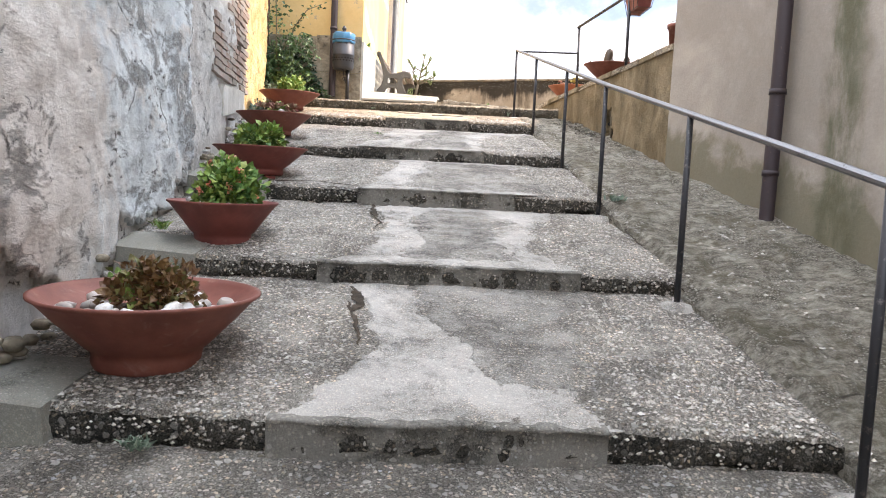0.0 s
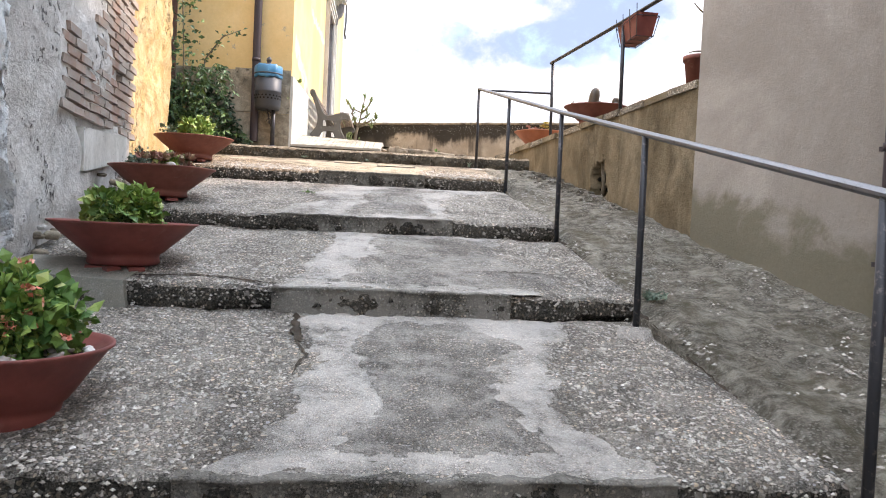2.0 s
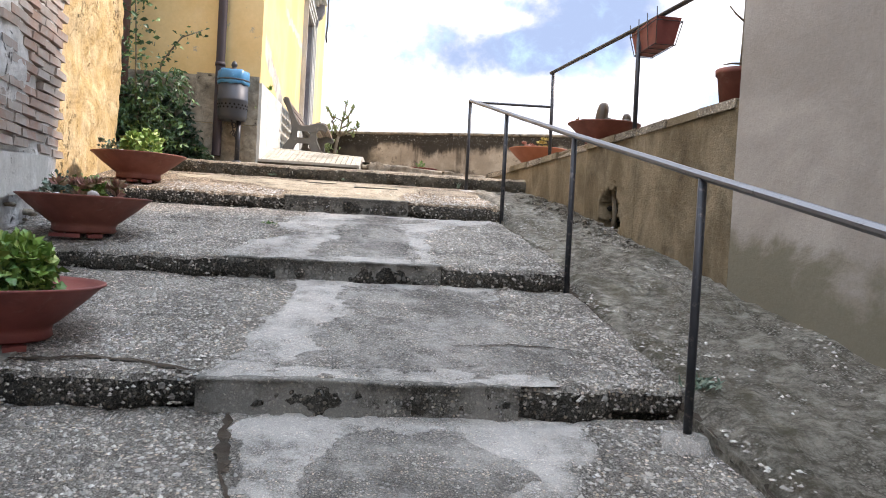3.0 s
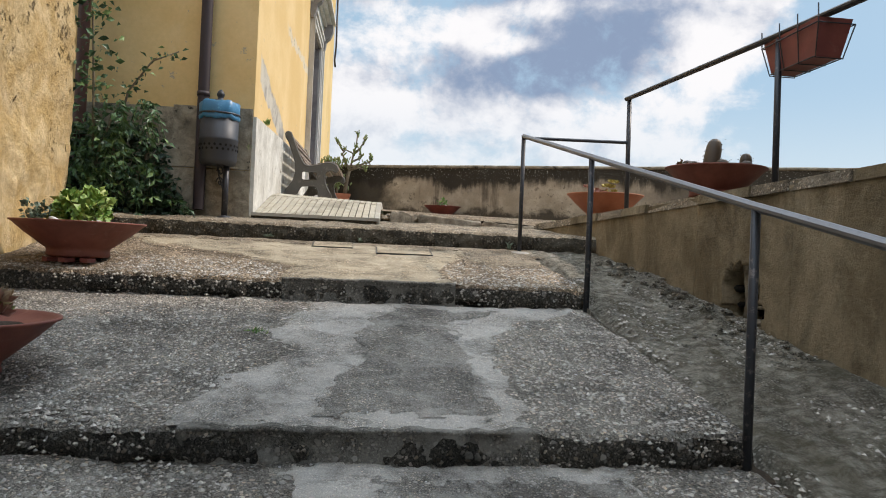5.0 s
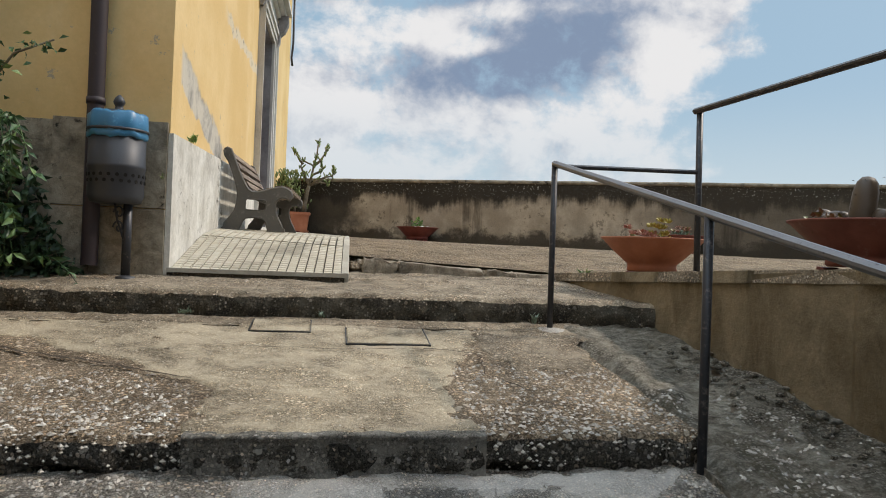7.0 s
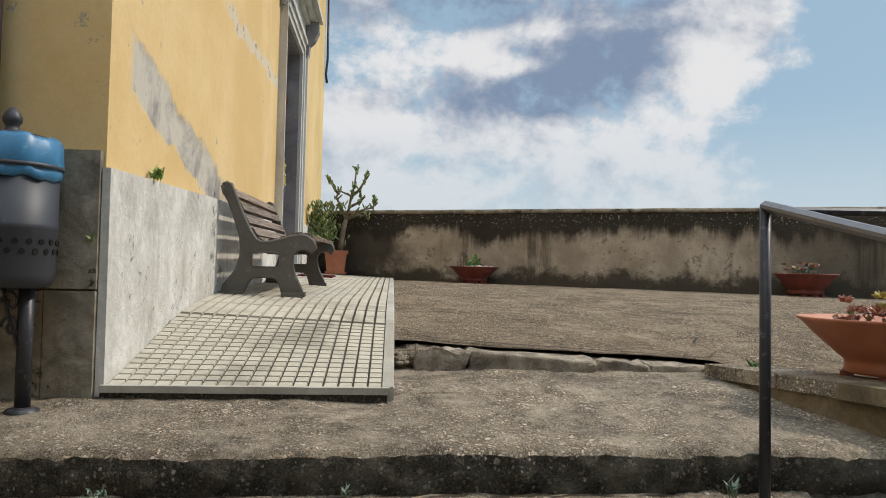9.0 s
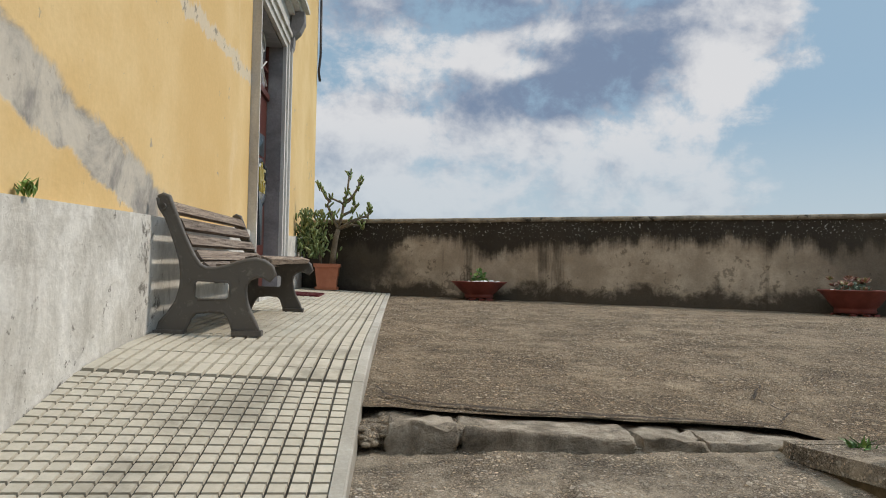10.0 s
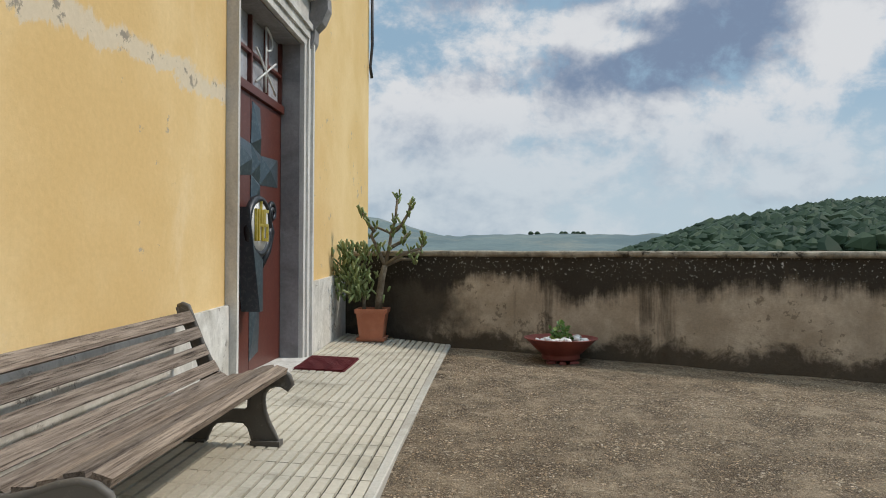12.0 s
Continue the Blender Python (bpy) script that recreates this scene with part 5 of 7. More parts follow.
tube(bm, [(0.04, 9.82, 8.0), (0.05, 9.82, 6.8), (0.03, 9.78, 6.5), (0.05, 9.8, 6.35)], 0.022, 6)
part("cable", bm, MAT_RAIL, church, "black cable down the corner")

# the paved strip with its ramp
strip = tagged(new("pavement_strip"), "ribbed cement-tile pavement with a short ramp along the church", "pavement", kind="structure")
strip.matrix_basis = SIDE
RAMP_Y, RAMP_Z, EDGE = 1.0, 2.59, 1.13
LEVELS = ((0.0, 2.59), (1.0, 2.80), (1.5, 2.855), (2.0, 2.885), (3.6, 2.92), (5.8, 2.975), (8.4, 3.01))


def floor_z(x, y):
    """The paved strip climbs gently and leans away from the wall."""
    z = LEVELS[-1][1]
    for (ya, za), (yb, zb) in zip(LEVELS, LEVELS[1:]):
        if y <= yb:
            z = za + (zb - za) * (y - ya) / (yb - ya)
            break
    return z + 0.045 * (0.5 - x / EDGE) * max(0.0, min(1.0, y))


def widen(y):
    """The strip grows a little wider along the wall."""
    return 1 + 0.0106 * y


bm = bmesh.new()
sheet(bm, steps_of(0.0, EDGE, 0.2), steps_of(0.0, 8.4, 0.1), lambda x, y: floor_z(x, y) - 0.012)
for v in bm.verts:
    v.co.x *= widen(v.co.y)
part("strip_bed", bm, MAT_GROUT, strip)
for a, b in ((0.0, 0.995), (1.0, 2.6), (2.604, 4.6), (4.604, 7.9)):
    bm = bmesh.new()
    rows = []
    for y in steps_of(a, b, 0.2):
        z = floor_z(EDGE, y) + 0.003
        rows.append([bm.verts.new(p) for p in ((EDGE * widen(y), y, z - 0.3), (EDGE * widen(y), y, z), (EDGE * widen(y) + 0.042, y, z), (EDGE * widen(y) + 0.048, y, z - 0.006), (EDGE * widen(y) + 0.048, y, z - 0.3))])
    for p, q in zip(rows, rows[1:]):
        for i in range(4):
            bm.faces.new((p[i], q[i], q[i + 1], p[i + 1]))
    bm.faces.new(rows[0])
    bm.faces.new(list(reversed(rows[-1])))
    part("edging", bm, MAT_TILE, strip, "pale cement edging")
part("ramp_lip", block(0.02, EDGE + 0.03, -0.035, -0.002, RAMP_Z - 0.026, RAMP_Z + 0.002, 0.006), MAT_TILE, strip, "pale cement nosing of the ramp")
# Dark face: the shadow under the lip is in its colour.
part("ramp_face", block(0.02, EDGE + 0.02, -0.026, -0.002, 2.4, RAMP_Z - 0.028), MAT_STEP_SHADE, strip)

# Invented wall behind the start; it closes the lane and blocks light.
bm = bmesh.new()
box(bm, -2.0, 4.0, -6.6, -6.0, -1.6, 3.5)
tagged(part("wall_back", bm, MAT_BEIGE), "unseen plain wall added to close and shade the lane", "wall", kind="structure")

# ---- distance ----
bm = bmesh.new()
sheet(bm, steps_of(-4500, 4500, 300), steps_of(-4500, 4500, 300), lambda x, y: -60 + 0.0 * x if abs(x) + abs(y) > 700 else -45)
tagged(part("ground", bm, MAT_VALLEY), "distant green and ochre valley floor", "ground", kind="structure")
bm = bmesh.new()
box(bm, -40, 40, -40, 60, -1.9, -1.7)
box(bm, -40, 40, -40, 60, -46, -1.95)
tagged(part("ground_town", bm, MAT_VALLEY), "town hill under the lane and terrace", "ground", kind="structure")


def ridge(name, label, az0, az1, dist, heights, depth, material, step):
    """A long hill seen from the terrace; heights in degrees above the eye, evenly from az0 to az1."""
    bm = bmesh.new()
    rows = []
    azs = steps_of(az0, az1, step)
    for v in (0.0, 0.3, 0.6, 0.85, 1.0, 1.3, 1.8):
        row = []
        for a in azs:
            u = (a - az0) / (az1 - az0) * (len(heights) - 1)
            i = min(int(u), len(heights) - 2)
            h = heights[i] + (heights[i + 1] - heights[i]) * (u - i)
            r = dist + depth * (v - 1)
            top = dist * math.tan(radians(h)) + 3.8
            rise = math.sin(min(v, 1.0) * math.pi / 2) if v <= 1 else 1 - (v - 1) * 0.9
            z = -60 + (top + 60) * rise
            z += (noise.noise((a * 0.9, v * 3, dist * 0.01)) * 0.02 + noise.noise((a * 4, v * 5, 3)) * 0.008) * dist * 0.12 * min(1, v * 1.2)
            row.append(bm.verts.new((r * math.sin(radians(a)), r * math.cos(radians(a)), z)))
        rows.append(row)
    for a, b in zip(rows, rows[1:]):
        for i in range(len(azs) - 1):
            bm.faces.new((a[i], a[i + 1], b[i + 1], b[i])).smooth = True
    return tagged(part(name, bm, material), label, "hill", kind="structure"), rows


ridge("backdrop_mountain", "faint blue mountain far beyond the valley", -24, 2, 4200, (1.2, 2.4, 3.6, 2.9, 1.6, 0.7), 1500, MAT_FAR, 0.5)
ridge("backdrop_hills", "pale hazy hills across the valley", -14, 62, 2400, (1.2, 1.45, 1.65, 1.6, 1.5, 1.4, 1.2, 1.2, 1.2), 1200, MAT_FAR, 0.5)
ridge("backdrop_hill", "nearer hill under the woods", 9.5, 62, 420, (-0.5, 2.0, 3.1, 3.6, 3.8, 3.7, 3.5, 3.2), 300, MAT_HILL, 0.8)
rng = random.Random(21)
bm = bmesh.new()
wood_h = (-0.5, 2.0, 3.1, 3.6, 3.8, 3.7, 3.5, 3.2)
for _ in range(3000):
    a = rng.uniform(9.5, 50)
    u = (a - 9.5) / 52.5 * 7
    i = min(int(u), 6)
    h = wood_h[i] + (wood_h[i + 1] - wood_h[i]) * (u - i)
    v = rng.uniform(0.55, 1.0)
    r = 420 + 300 * (v - 1)
    z = -60 + (420 * math.tan(radians(h)) + 63.8) * math.sin(v * math.pi / 2)
    s = rng.uniform(2.0, 5.5)
    cx, cy = r * math.sin(radians(a)), r * math.cos(radians(a))
    rings = []
    for q, k in ((-0.7, 0.6), (0.0, 1.0), (0.6, 0.75)):
        rings.append([bm.verts.new((cx + s * k * rng.uniform(0.75, 1.2) * math.cos(t), cy + s * k * rng.uniform(0.75, 1.2) * math.sin(t), z + s * (q + rng.uniform(-0.15, 0.15))))
                      for t in (2 * math.pi * j / 6 for j in range(6))])
    tip = bm.verts.new((cx, cy, z + s * rng.uniform(0.9, 1.15)))
    for p, n in zip(rings, rings[1:]):
        for j in range(6):
            bm.faces.new((p[j], p[(j + 1) % 6], n[(j + 1) % 6], n[j]))
    for j in range(6):
        bm.faces.new((rings[-1][j], rings[-1][(j + 1) % 6], tip))
tagged(part("woods", bm, MAT_HILL), "dark green wooded hillside beyond the parapet", "woods", kind="stuff")
bm = bmesh.new()
for a in (6.3, 6.55, 7.2, 7.5, 7.9, 3.9, 4.4):
    x, y = 2390 * math.sin(radians(a)), 2390 * math.cos(radians(a))
    z = 2400 * math.tan(radians(1.5)) + 2
    tube(bm, [(x, y, z - 12), (x, y, z + 8)], 1.2, 5)
    lathe(bm, [(0, 6), (9, 8), (10, 12), (5, 17), (0, 18)], 7, (x, y, z))
tagged(part("far_trees", bm, MAT_HILL), "a few umbrella pines on the far ridge", "trees", kind="stuff")

# ---- railings ----
RAIL = [(1.64, -0.75, 0.74), (1.58, 0.80, 1.08), (1.48, 2.40, 1.435), (1.37, 4.02, 1.80), (1.29, 5.72, 2.17), (1.28, 7.42, 2.53), (1.20, 9.18, 2.93), (1.12, 10.80, 3.30)]
handrail = thing("handrail", "dark steel handrail on thin round posts beside the stairs", "railing", pose(1.3, 5, 1.0))


def under(parent, p):
    return tuple(a - b for a, b in zip(p, parent.matrix_basis.translation))


def bar(bm, path, w, h):
    """A rectangular bar along points in one upright plane."""
    pts = [Vector(p) for p in path]
    rows = []
    for i, p in enumerate(pts):
        d = (pts[min(i + 1, len(pts) - 1)] - pts[max(i - 1, 0)]).normalized()
        s = d.cross(Vector((0, 0, 1))).normalized() * w / 2
        u = s.cross(d).normalized() * h / 2
        c = 0.3
        rows.append([bm.verts.new(p + a * s + b * u) for a, b in ((1, c), (c, 1), (-c, 1), (-1, c), (-1, -c), (-c, -1), (c, -1), (1, -c))])
    for a, b in zip(rows, rows[1:]):
        for k in range(8):
            bm.faces.new((a[k], a[(k + 1) % 8], b[(k + 1) % 8], b[k]))
    bm.faces.new(rows[0])
    bm.faces.new(list(reversed(rows[-1])))
    return bm


bm = bmesh.new()
fine_path = []
for a, b in zip(RAIL, RAIL[1:]):
    for i in range(4):
        q = [a[j] + (b[j] - a[j]) * i / 4 for j in range(3)]
        fine_path.append(under(handrail, (q[0] + wobble(q[1], 0, 0, 0.8, 0.004), q[1], q[2] + wobble(q[1], 1, 0, 0.8, 0.004))))
fine_path.append(under(handrail, RAIL[-1]))
part("top_rail", bar(bm, fine_path, 0.038, 0.034), MAT_RAILTOP, handrail, "worn grey steel top rail")
FEET = [-0.35, 0.02, 0.375, 0.77, 1.165, 1.55, 1.94, 2.34]
for (x, y, z), foot in zip(RAIL, FEET):
    bm = bmesh.new()
    tube(bm, [under(handrail, (x + 0.006, y, foot - 0.05)), under(handrail, (x, y, z))], 0.0175, 10)
    post = part("post", bm, MAT_RAIL, handrail)
    bm = bmesh.new()
    lathe(bm, [(0.115, -0.07), (0.085, -0.008), (0.045, 0.002), (0.0, 0.005)], 11, under(handrail, (x, y, foot)))
    for v in bm.verts:
        v.co.x += wobble(v.co.x * 9, v.co.y * 9, y, 0.5, 0.03)
    part("cement_foot", bm, MAT_CEMENT, post, "blob of pale cement round the post foot")
bm = bmesh.new()
bar(bm, [under(handrail, (1.12, 10.80, 3.285)), under(handrail, (2.0, 10.77, 3.295))], 0.03, 0.026)
part("cross_bar", bm, MAT_RAIL, handrail)

upper_rail = thing("terrace_railing", "dark steel terrace railing on round posts over the low wall", "railing", pose(2.2, 9, 2.8))
bm = bmesh.new()
bar(bm, [under(upper_rail, p) for p in ((1.985, 10.80, 3.665), (2.23, 8.95, 3.685), (2.40, 7.40, 3.70))], 0.042, 0.036)
part("top_rail", bm, MAT_RAIL, upper_rail)
for x, y in ((2.0, 10.77), (2.235, 8.95), (2.39, 7.45)):
    bm = bmesh.new()
    tube(bm, [under(upper_rail, (x + 0.015, y, terrace_z(3, y) - 0.04)), under(upper_rail, (x, y, 3.665))], 0.019, 10)
    part("post", bm, MAT_RAIL, upper_rail)

# ---- pipes ----
def downpipe(name, label, x, y, z0, z1, r, material, toward_dir, brackets):
    t = thing(name, label, "downpipe", pose(x, y, z0))
    bm = bmesh.new()
    tx, ty = toward_dir
    path = [(tx * 0.11, ty * 0.11, 0.03), (tx * 0.05, ty * 0.05, 0.045), (tx * 0.012, ty * 0.012, 0.09), (0, 0, 0.16), (0, 0, z1 - z0)]
    tube(bm, path, r, 16, cap=False)
    tube(bm, [path[0], path[1]], r * 0.86, 16)
    pipe = part("pipe", bm, material, t)
    bm = bmesh.new()
    tube(bm, [(tx * 0.112, ty * 0.112, 0.03), (tx * 0.108, ty * 0.108, 0.031)], r * 0.88, 16)
    # flat black disc painting the dark inside of the pipe
    part("mouth", bm, MAT_HOLE, pipe, "black disc for the unlit pipe mouth")
    for z in brackets:
        bm = bmesh.new()
        tube(bm, [(0, 0, z - z0 - 0.02), (0, 0, z - z0 + 0.02)], r * 1.14, 16)
        box(bm, -0.008, 0.008, -0.005, r * 2.2, z - z0 - 0.012, z - z0 + 0.012)
        part("bracket", bm, material, pipe)
    return t


downpipe("downpipe", "dark brown downpipe with an open outlet above the slope", 2.515, 5.50, 1.075, 9.3, 0.054, MAT_PIPE, (-0.40, -0.92), (1.55, 2.15, 3.3))
downpipe("downpipe", "tall dark brown downpipe against the yellow church corner", -1.635, 11.55, 2.56, 8.2, 0.05, MAT_PIPE, (0.0, -0.01), (3.62, 5.0))
downpipe("downpipe", "rusty red downpipe in the overgrown corner", -2.665, 11.52, 2.56, 8.2, 0.05, MAT_PIPE_RED, (0.0, -0.01), (3.2, 4.4))

# ---- litter bin ----
litter = thing("litter_bin", "dark grey steel litter bin with blue bag rim on a pole", "litter bin", pose(-1.455, 11.40, 2.522))
bm = bmesh.new()
lathe(bm, [(0.0, 0.475), (0.10, 0.45), (0.145, 0.46), (0.160, 0.50), (0.163, 0.66), (0.166, 0.665), (0.166, 0.685), (0.163, 0.69), (0.163, 0.90), (0.155, 0.90), (0.15, 0.6), (0.0, 0.5)], 40)
body_can = part("body", bm, MAT_BIN, litter)
for row, z in enumerate((0.585, 0.62)):
    for i in range(22):
        a = 2 * math.pi * (i + row * 0.5) / 22
        bm = bmesh.new()
        m = Matrix.Translation((0.1625 * math.cos(a), 0.1625 * math.sin(a), z)) @ Matrix.Rotation(a, 4, "Z") @ Matrix.Rotation(math.pi / 2, 4, "Y")
        bmesh.ops.create_circle(bm, cap_ends=True, segments=8, radius=0.011, matrix=Matrix.Identity(4))
        ext = bmesh.ops.extrude_face_region(bm, geom=bm.faces[:])
        for v in ext["geom"]:
            if isinstance(v, bmesh.types.BMVert):
                v.co.z += 0.003
        bm.transform(m)
        # thin black disc painted on as an unlit hole
        part("vent_hole", bm, MAT_HOLE, body_can)
rng = random.Random(2)
bm = bmesh.new()
prof = [(0.164, 0.845), (0.172, 0.85), (0.173, 0.875), (0.168, 0.885), (0.172, 0.90), (0.170, 0.985), (0.155, 1.0), (0.13, 1.005)]
lathe(bm, prof, 48)
for v in bm.verts:
    a = math.atan2(v.co.y, v.co.x)
    k = 1 + 0.02 * math.sin(a * 9 + v.co.z * 60) + 0.012 * math.sin(a * 23)
    v.co.x, v.co.y = v.co.x * k, v.co.y * k
    v.co.z += 0.006 * math.sin(a * 5) + 0.004 * math.sin(a * 13)
part("bag", bm, MAT_BAG, litter, "crumpled blue plastic bag folded over the rim")
bm = bmesh.new()
lathe(bm, [(0.168, 0.885), (0.178, 0.888), (0.178, 0.900), (0.168, 0.903)], 40)
part("ring", bm, MAT_BIN, litter)
bm = bmesh.new()
lathe(bm, [(0.155, 0.985), (0.12, 1.01), (0.04, 1.022), (0.026, 1.03), (0.022, 1.045), (0.032, 1.06), (0.034, 1.075), (0.026, 1.095), (0.008, 1.115), (0, 1.118)], 24)
part("lid", bm, MAT_BIN, litter, "low dark lid with an acorn knob")
bm = bmesh.new()
tube(bm, [(0.075, 0.0, 0.0), (0.075, 0.0, 0.49)], 0.027, 14)
lathe(bm, [(0.06, 0), (0.055, 0.012), (0.027, 0.02)], 14, (0.075, 0, 0))
part("pole", bm, MAT_RAIL, litter)
bm = bmesh.new()
for k in range(2):
    pts = []
    for i in range(22):
        t = i / 21 * 2.3 * math.pi
        r = 0.045 * (1 - i / 26)
        pts.append((0.03 - r * math.cos(t) * 0.7, -0.02, (0.40 if k == 0 else 0.31) + r * math.sin(t)))
    tube(bm, pts, 0.006, 6)
tube(bm, [(0.0, -0.02, 0.47), (0.02, -0.02, 0.36), (0.06, -0.02, 0.24)], 0.007, 6)
part("bracket", bm, MAT_RAIL, litter, "scrolled wrought-iron bracket")

# ---- terracotta bowls along the stairs and on the terrace ----
def bowl(x, y, z, r, h, base, material, label, filling, plant, seed, wedge=True, depth=0.80):
    """A shallow planter on small wedges. plant: list of (kind, material, count, size, radii)."""
    t = thing("planter_bowl", label, "planter", pose(x, y, z), "terracotta planters")
    rng = random.Random(seed)
    lift = 0.016 if wedge else 0.0
    prof = [(0.0, lift), (base * 0.93, lift), (base, lift + 0.012), (base * 0.97, lift + h * 0.16), (base * 1.00, lift + h * 0.25), (base * 1.10, lift + h * 0.30), (r * 0.80, lift + h * 0.68), (r * 0.95, lift + h * 0.92),
            (r * 1.0, lift + h * 0.965), (r, lift + h), (r * 0.965, lift + h), (r * 0.93, lift + h * 0.95), (r * (0.34 + 0.5 * depth), lift + h * depth), (0.0, lift + h * (depth - 0.03))]
    bm = bmesh.new()
    lathe(bm, prof, 56)
    pot = part("bowl", bm, material, t)
    if wedge:
        for a in (-2.2, -1.57, -0.9, 0.9, 2.2):
            bm = bmesh.new()
            hexa(bm, [(-0.045, -0.03, -0.012), (0.04, -0.02, -0.012), (0.03, 0.03, -0.012), (-0.04, 0.025, -0.012), (-0.045, -0.03, 0.008), (0.04, -0.02, 0.012), (0.03, 0.03, 0.015), (-0.04, 0.025, 0.015)])
            part("wedge", bm, MAT_TERRA_DARK, t, at=pose(base * 0.95 * math.cos(a), base * 0.95 * math.sin(a), 0, 0, 0, rng.uniform(0, 90)))
    top = lift + h * depth
    bm = bmesh.new()
    lathe(bm, [(r * (0.35 + 0.5 * depth), top), (r * 0.5, top + 0.012), (0, top + 0.018)], 30)
    for v in bm.verts:
        v.co.z += wobble(v.co.x, v.co.y, seed, 0.06, 0.010)
    part("soil", bm, MAT_SOIL, t)
    if filling:
        for _ in range(filling):
            a, rr = rng.uniform(0, 6.28), r * rng.uniform(0.34, 0.76)
            bm = bmesh.new()
            pebble(bm, (0, 0, 0), rng.uniform(0.026, 0.052) * (r / 0.45) ** 0.5, rng)
            part("pebble", bm, MAT_PEBBLES, t, at=pose(rr * math.cos(a), rr * math.sin(a), top + rng.uniform(0.014, 0.052), rng.uniform(-25, 25), rng.uniform(-25, 25), rng.uniform(0, 360)))
    for kind, mat_, count, size, (px, py), radii in plant:
        bm = bmesh.new()
        if kind == "bush":
            bush(bm, count, (px, py, top), radii, size, rng)
            part("foliage", bm, mat_, t)
        elif kind == "rosette":
            for _ in range(count):
                cx, cy = px + rng.uniform(-1, 1) * radii[0], py + rng.uniform(-1, 1) * radii[1]
                cz = top + rng.uniform(0.2, 1) * radii[2]
                for i in range(12):
                    a = i * 2.4
                    leaf(bm, (cx, cy, cz), (math.cos(a), math.sin(a), 0.25 + 0.1 * i), size, size * 0.55, rng, -0.1)
            tagged(part("rosette", bm, mat_, t), kind="stuff")
        elif kind == "flowers":
            for _ in range(count):
                d = Vector((rng.gauss(0, 1), rng.gauss(-0.3, 1), abs(rng.gauss(0.5, 0.7)))).normalized()
                p = Vector((px + d.x * radii[0] * 0.95, py + d.y * radii[1] * 0.95, top + radii[2] * 0.25 + d.z * radii[2]))
                for _ in range(7):
                    leaf(bm, p + Vector((rng.uniform(-1, 1), rng.uniform(-1, 1), rng.uniform(-1, 1))) * size * 0.5, d + Vector((rng.uniform(-1, 1), rng.uniform(-1, 1), rng.uniform(-1, 1))), size, size, rng)
            tagged(part("blossom", bm, mat_, t), kind="stuff")
        elif kind == "cactus":
            for _ in range(count):
                cx, cy = px + rng.uniform(-1, 1) * radii[0], py + rng.uniform(-1, 1) * radii[1]
                hh, rr = radii[2] * rng.uniform(0.6, 1.1), size * rng.uniform(0.8, 1.2)
                lean = rng.uniform(-0.3, 0.3)
                path = [(cx + lean * hh * q, cy, top + hh * q) for q in (0, 0.15, 0.4, 0.7, 0.88, 0.97, 1.0)]
                tube(bm, path, [rr * q for q in (0.8, 0.95, 1.0, 0.97, 0.8, 0.5, 0.1)], 12)
                for _ in range(40):
                    q, a = rng.random(), rng.uniform(0, 6.28)
                    leaf(bm, (cx + lean * hh * q + rr * 0.95 * math.cos(a), cy + rr * 0.95 * math.sin(a), top + hh * q), (math.cos(a), math.sin(a), 0.3), size * 0.3, size * 0.08, rng)
            part("cactus", bm, mat_, t)
    return t


bowl(-1.165, 3.08, 0.535, 0.455, 0.31, 0.225, MAT_TERRA, "large terracotta bowl with white pebbles and a withered brown plant", 46,
     [("bush", MAT_LEAF_DRY, 1150, 0.040, (0.02, 0), (0.20, 0.18, 0.21)), ("bush", MAT_LEAF_BRIGHT, 60, 0.034, (-0.05, 0.02), (0.18, 0.15, 0.2))], 1, depth=0.68)
bowl(-1.30, 4.62, 0.90, 0.335, 0.27, 0.175, MAT_TERRA_DARK, "dark terracotta bowl with a flowering begonia and white pebbles", 26,
     [("bush", MAT_LEAF, 900, 0.055, (0.02, 0), (0.21, 0.2, 0.27)), ("bush", MAT_LEAF_BRIGHT, 620, 0.048, (0.02, 0), (0.24, 0.22, 0.31)), ("flowers", MAT_FLOWER, 17, 0.022, (0.02, 0), (0.21, 0.2, 0.26))], 2)
bowl(-1.46, 6.25, 1.335, 0.39, 0.235, 0.19, MAT_TERRA_DARK, "wide dark terracotta bowl with a bushy green begonia", 0,
     [("bush", MAT_LEAF_BRIGHT, 800, 0.052, (0.0, 0), (0.19, 0.18, 0.22)), ("bush", MAT_LEAF, 700, 0.052, (0, 0), (0.18, 0.17, 0.19))], 3)
bowl(-1.69, 7.78, 1.745, 0.385, 0.225, 0.185, MAT_TERRA, "terracotta bowl with pinkish succulents and grey foliage", 5,
     [("rosette", MAT_LEAF_PINK, 16, 0.065, (0.03, 0), (0.17, 0.14, 0.12)), ("bush", MAT_LEAF_GREY, 160, 0.04, (-0.16, 0.05), (0.13, 0.12, 0.18)), ("bush", MAT_LEAF_BRIGHT, 160, 0.045, (0.02, 0.05), (0.12, 0.1, 0.17))], 4)
bowl(-1.88, 9.52, 2.165, 0.38, 0.215, 0.18, MAT_TERRA, "terracotta bowl with a bright yellow-green succulent", 6,
     [("bush", MAT_LEAF_BRIGHT, 560, 0.055, (0.0, 0), (0.19, 0.17, 0.22)), ("bush", MAT_LEAF_GREY, 110, 0.04, (-0.23, 0.0), (0.1, 0.1, 0.17))], 5)
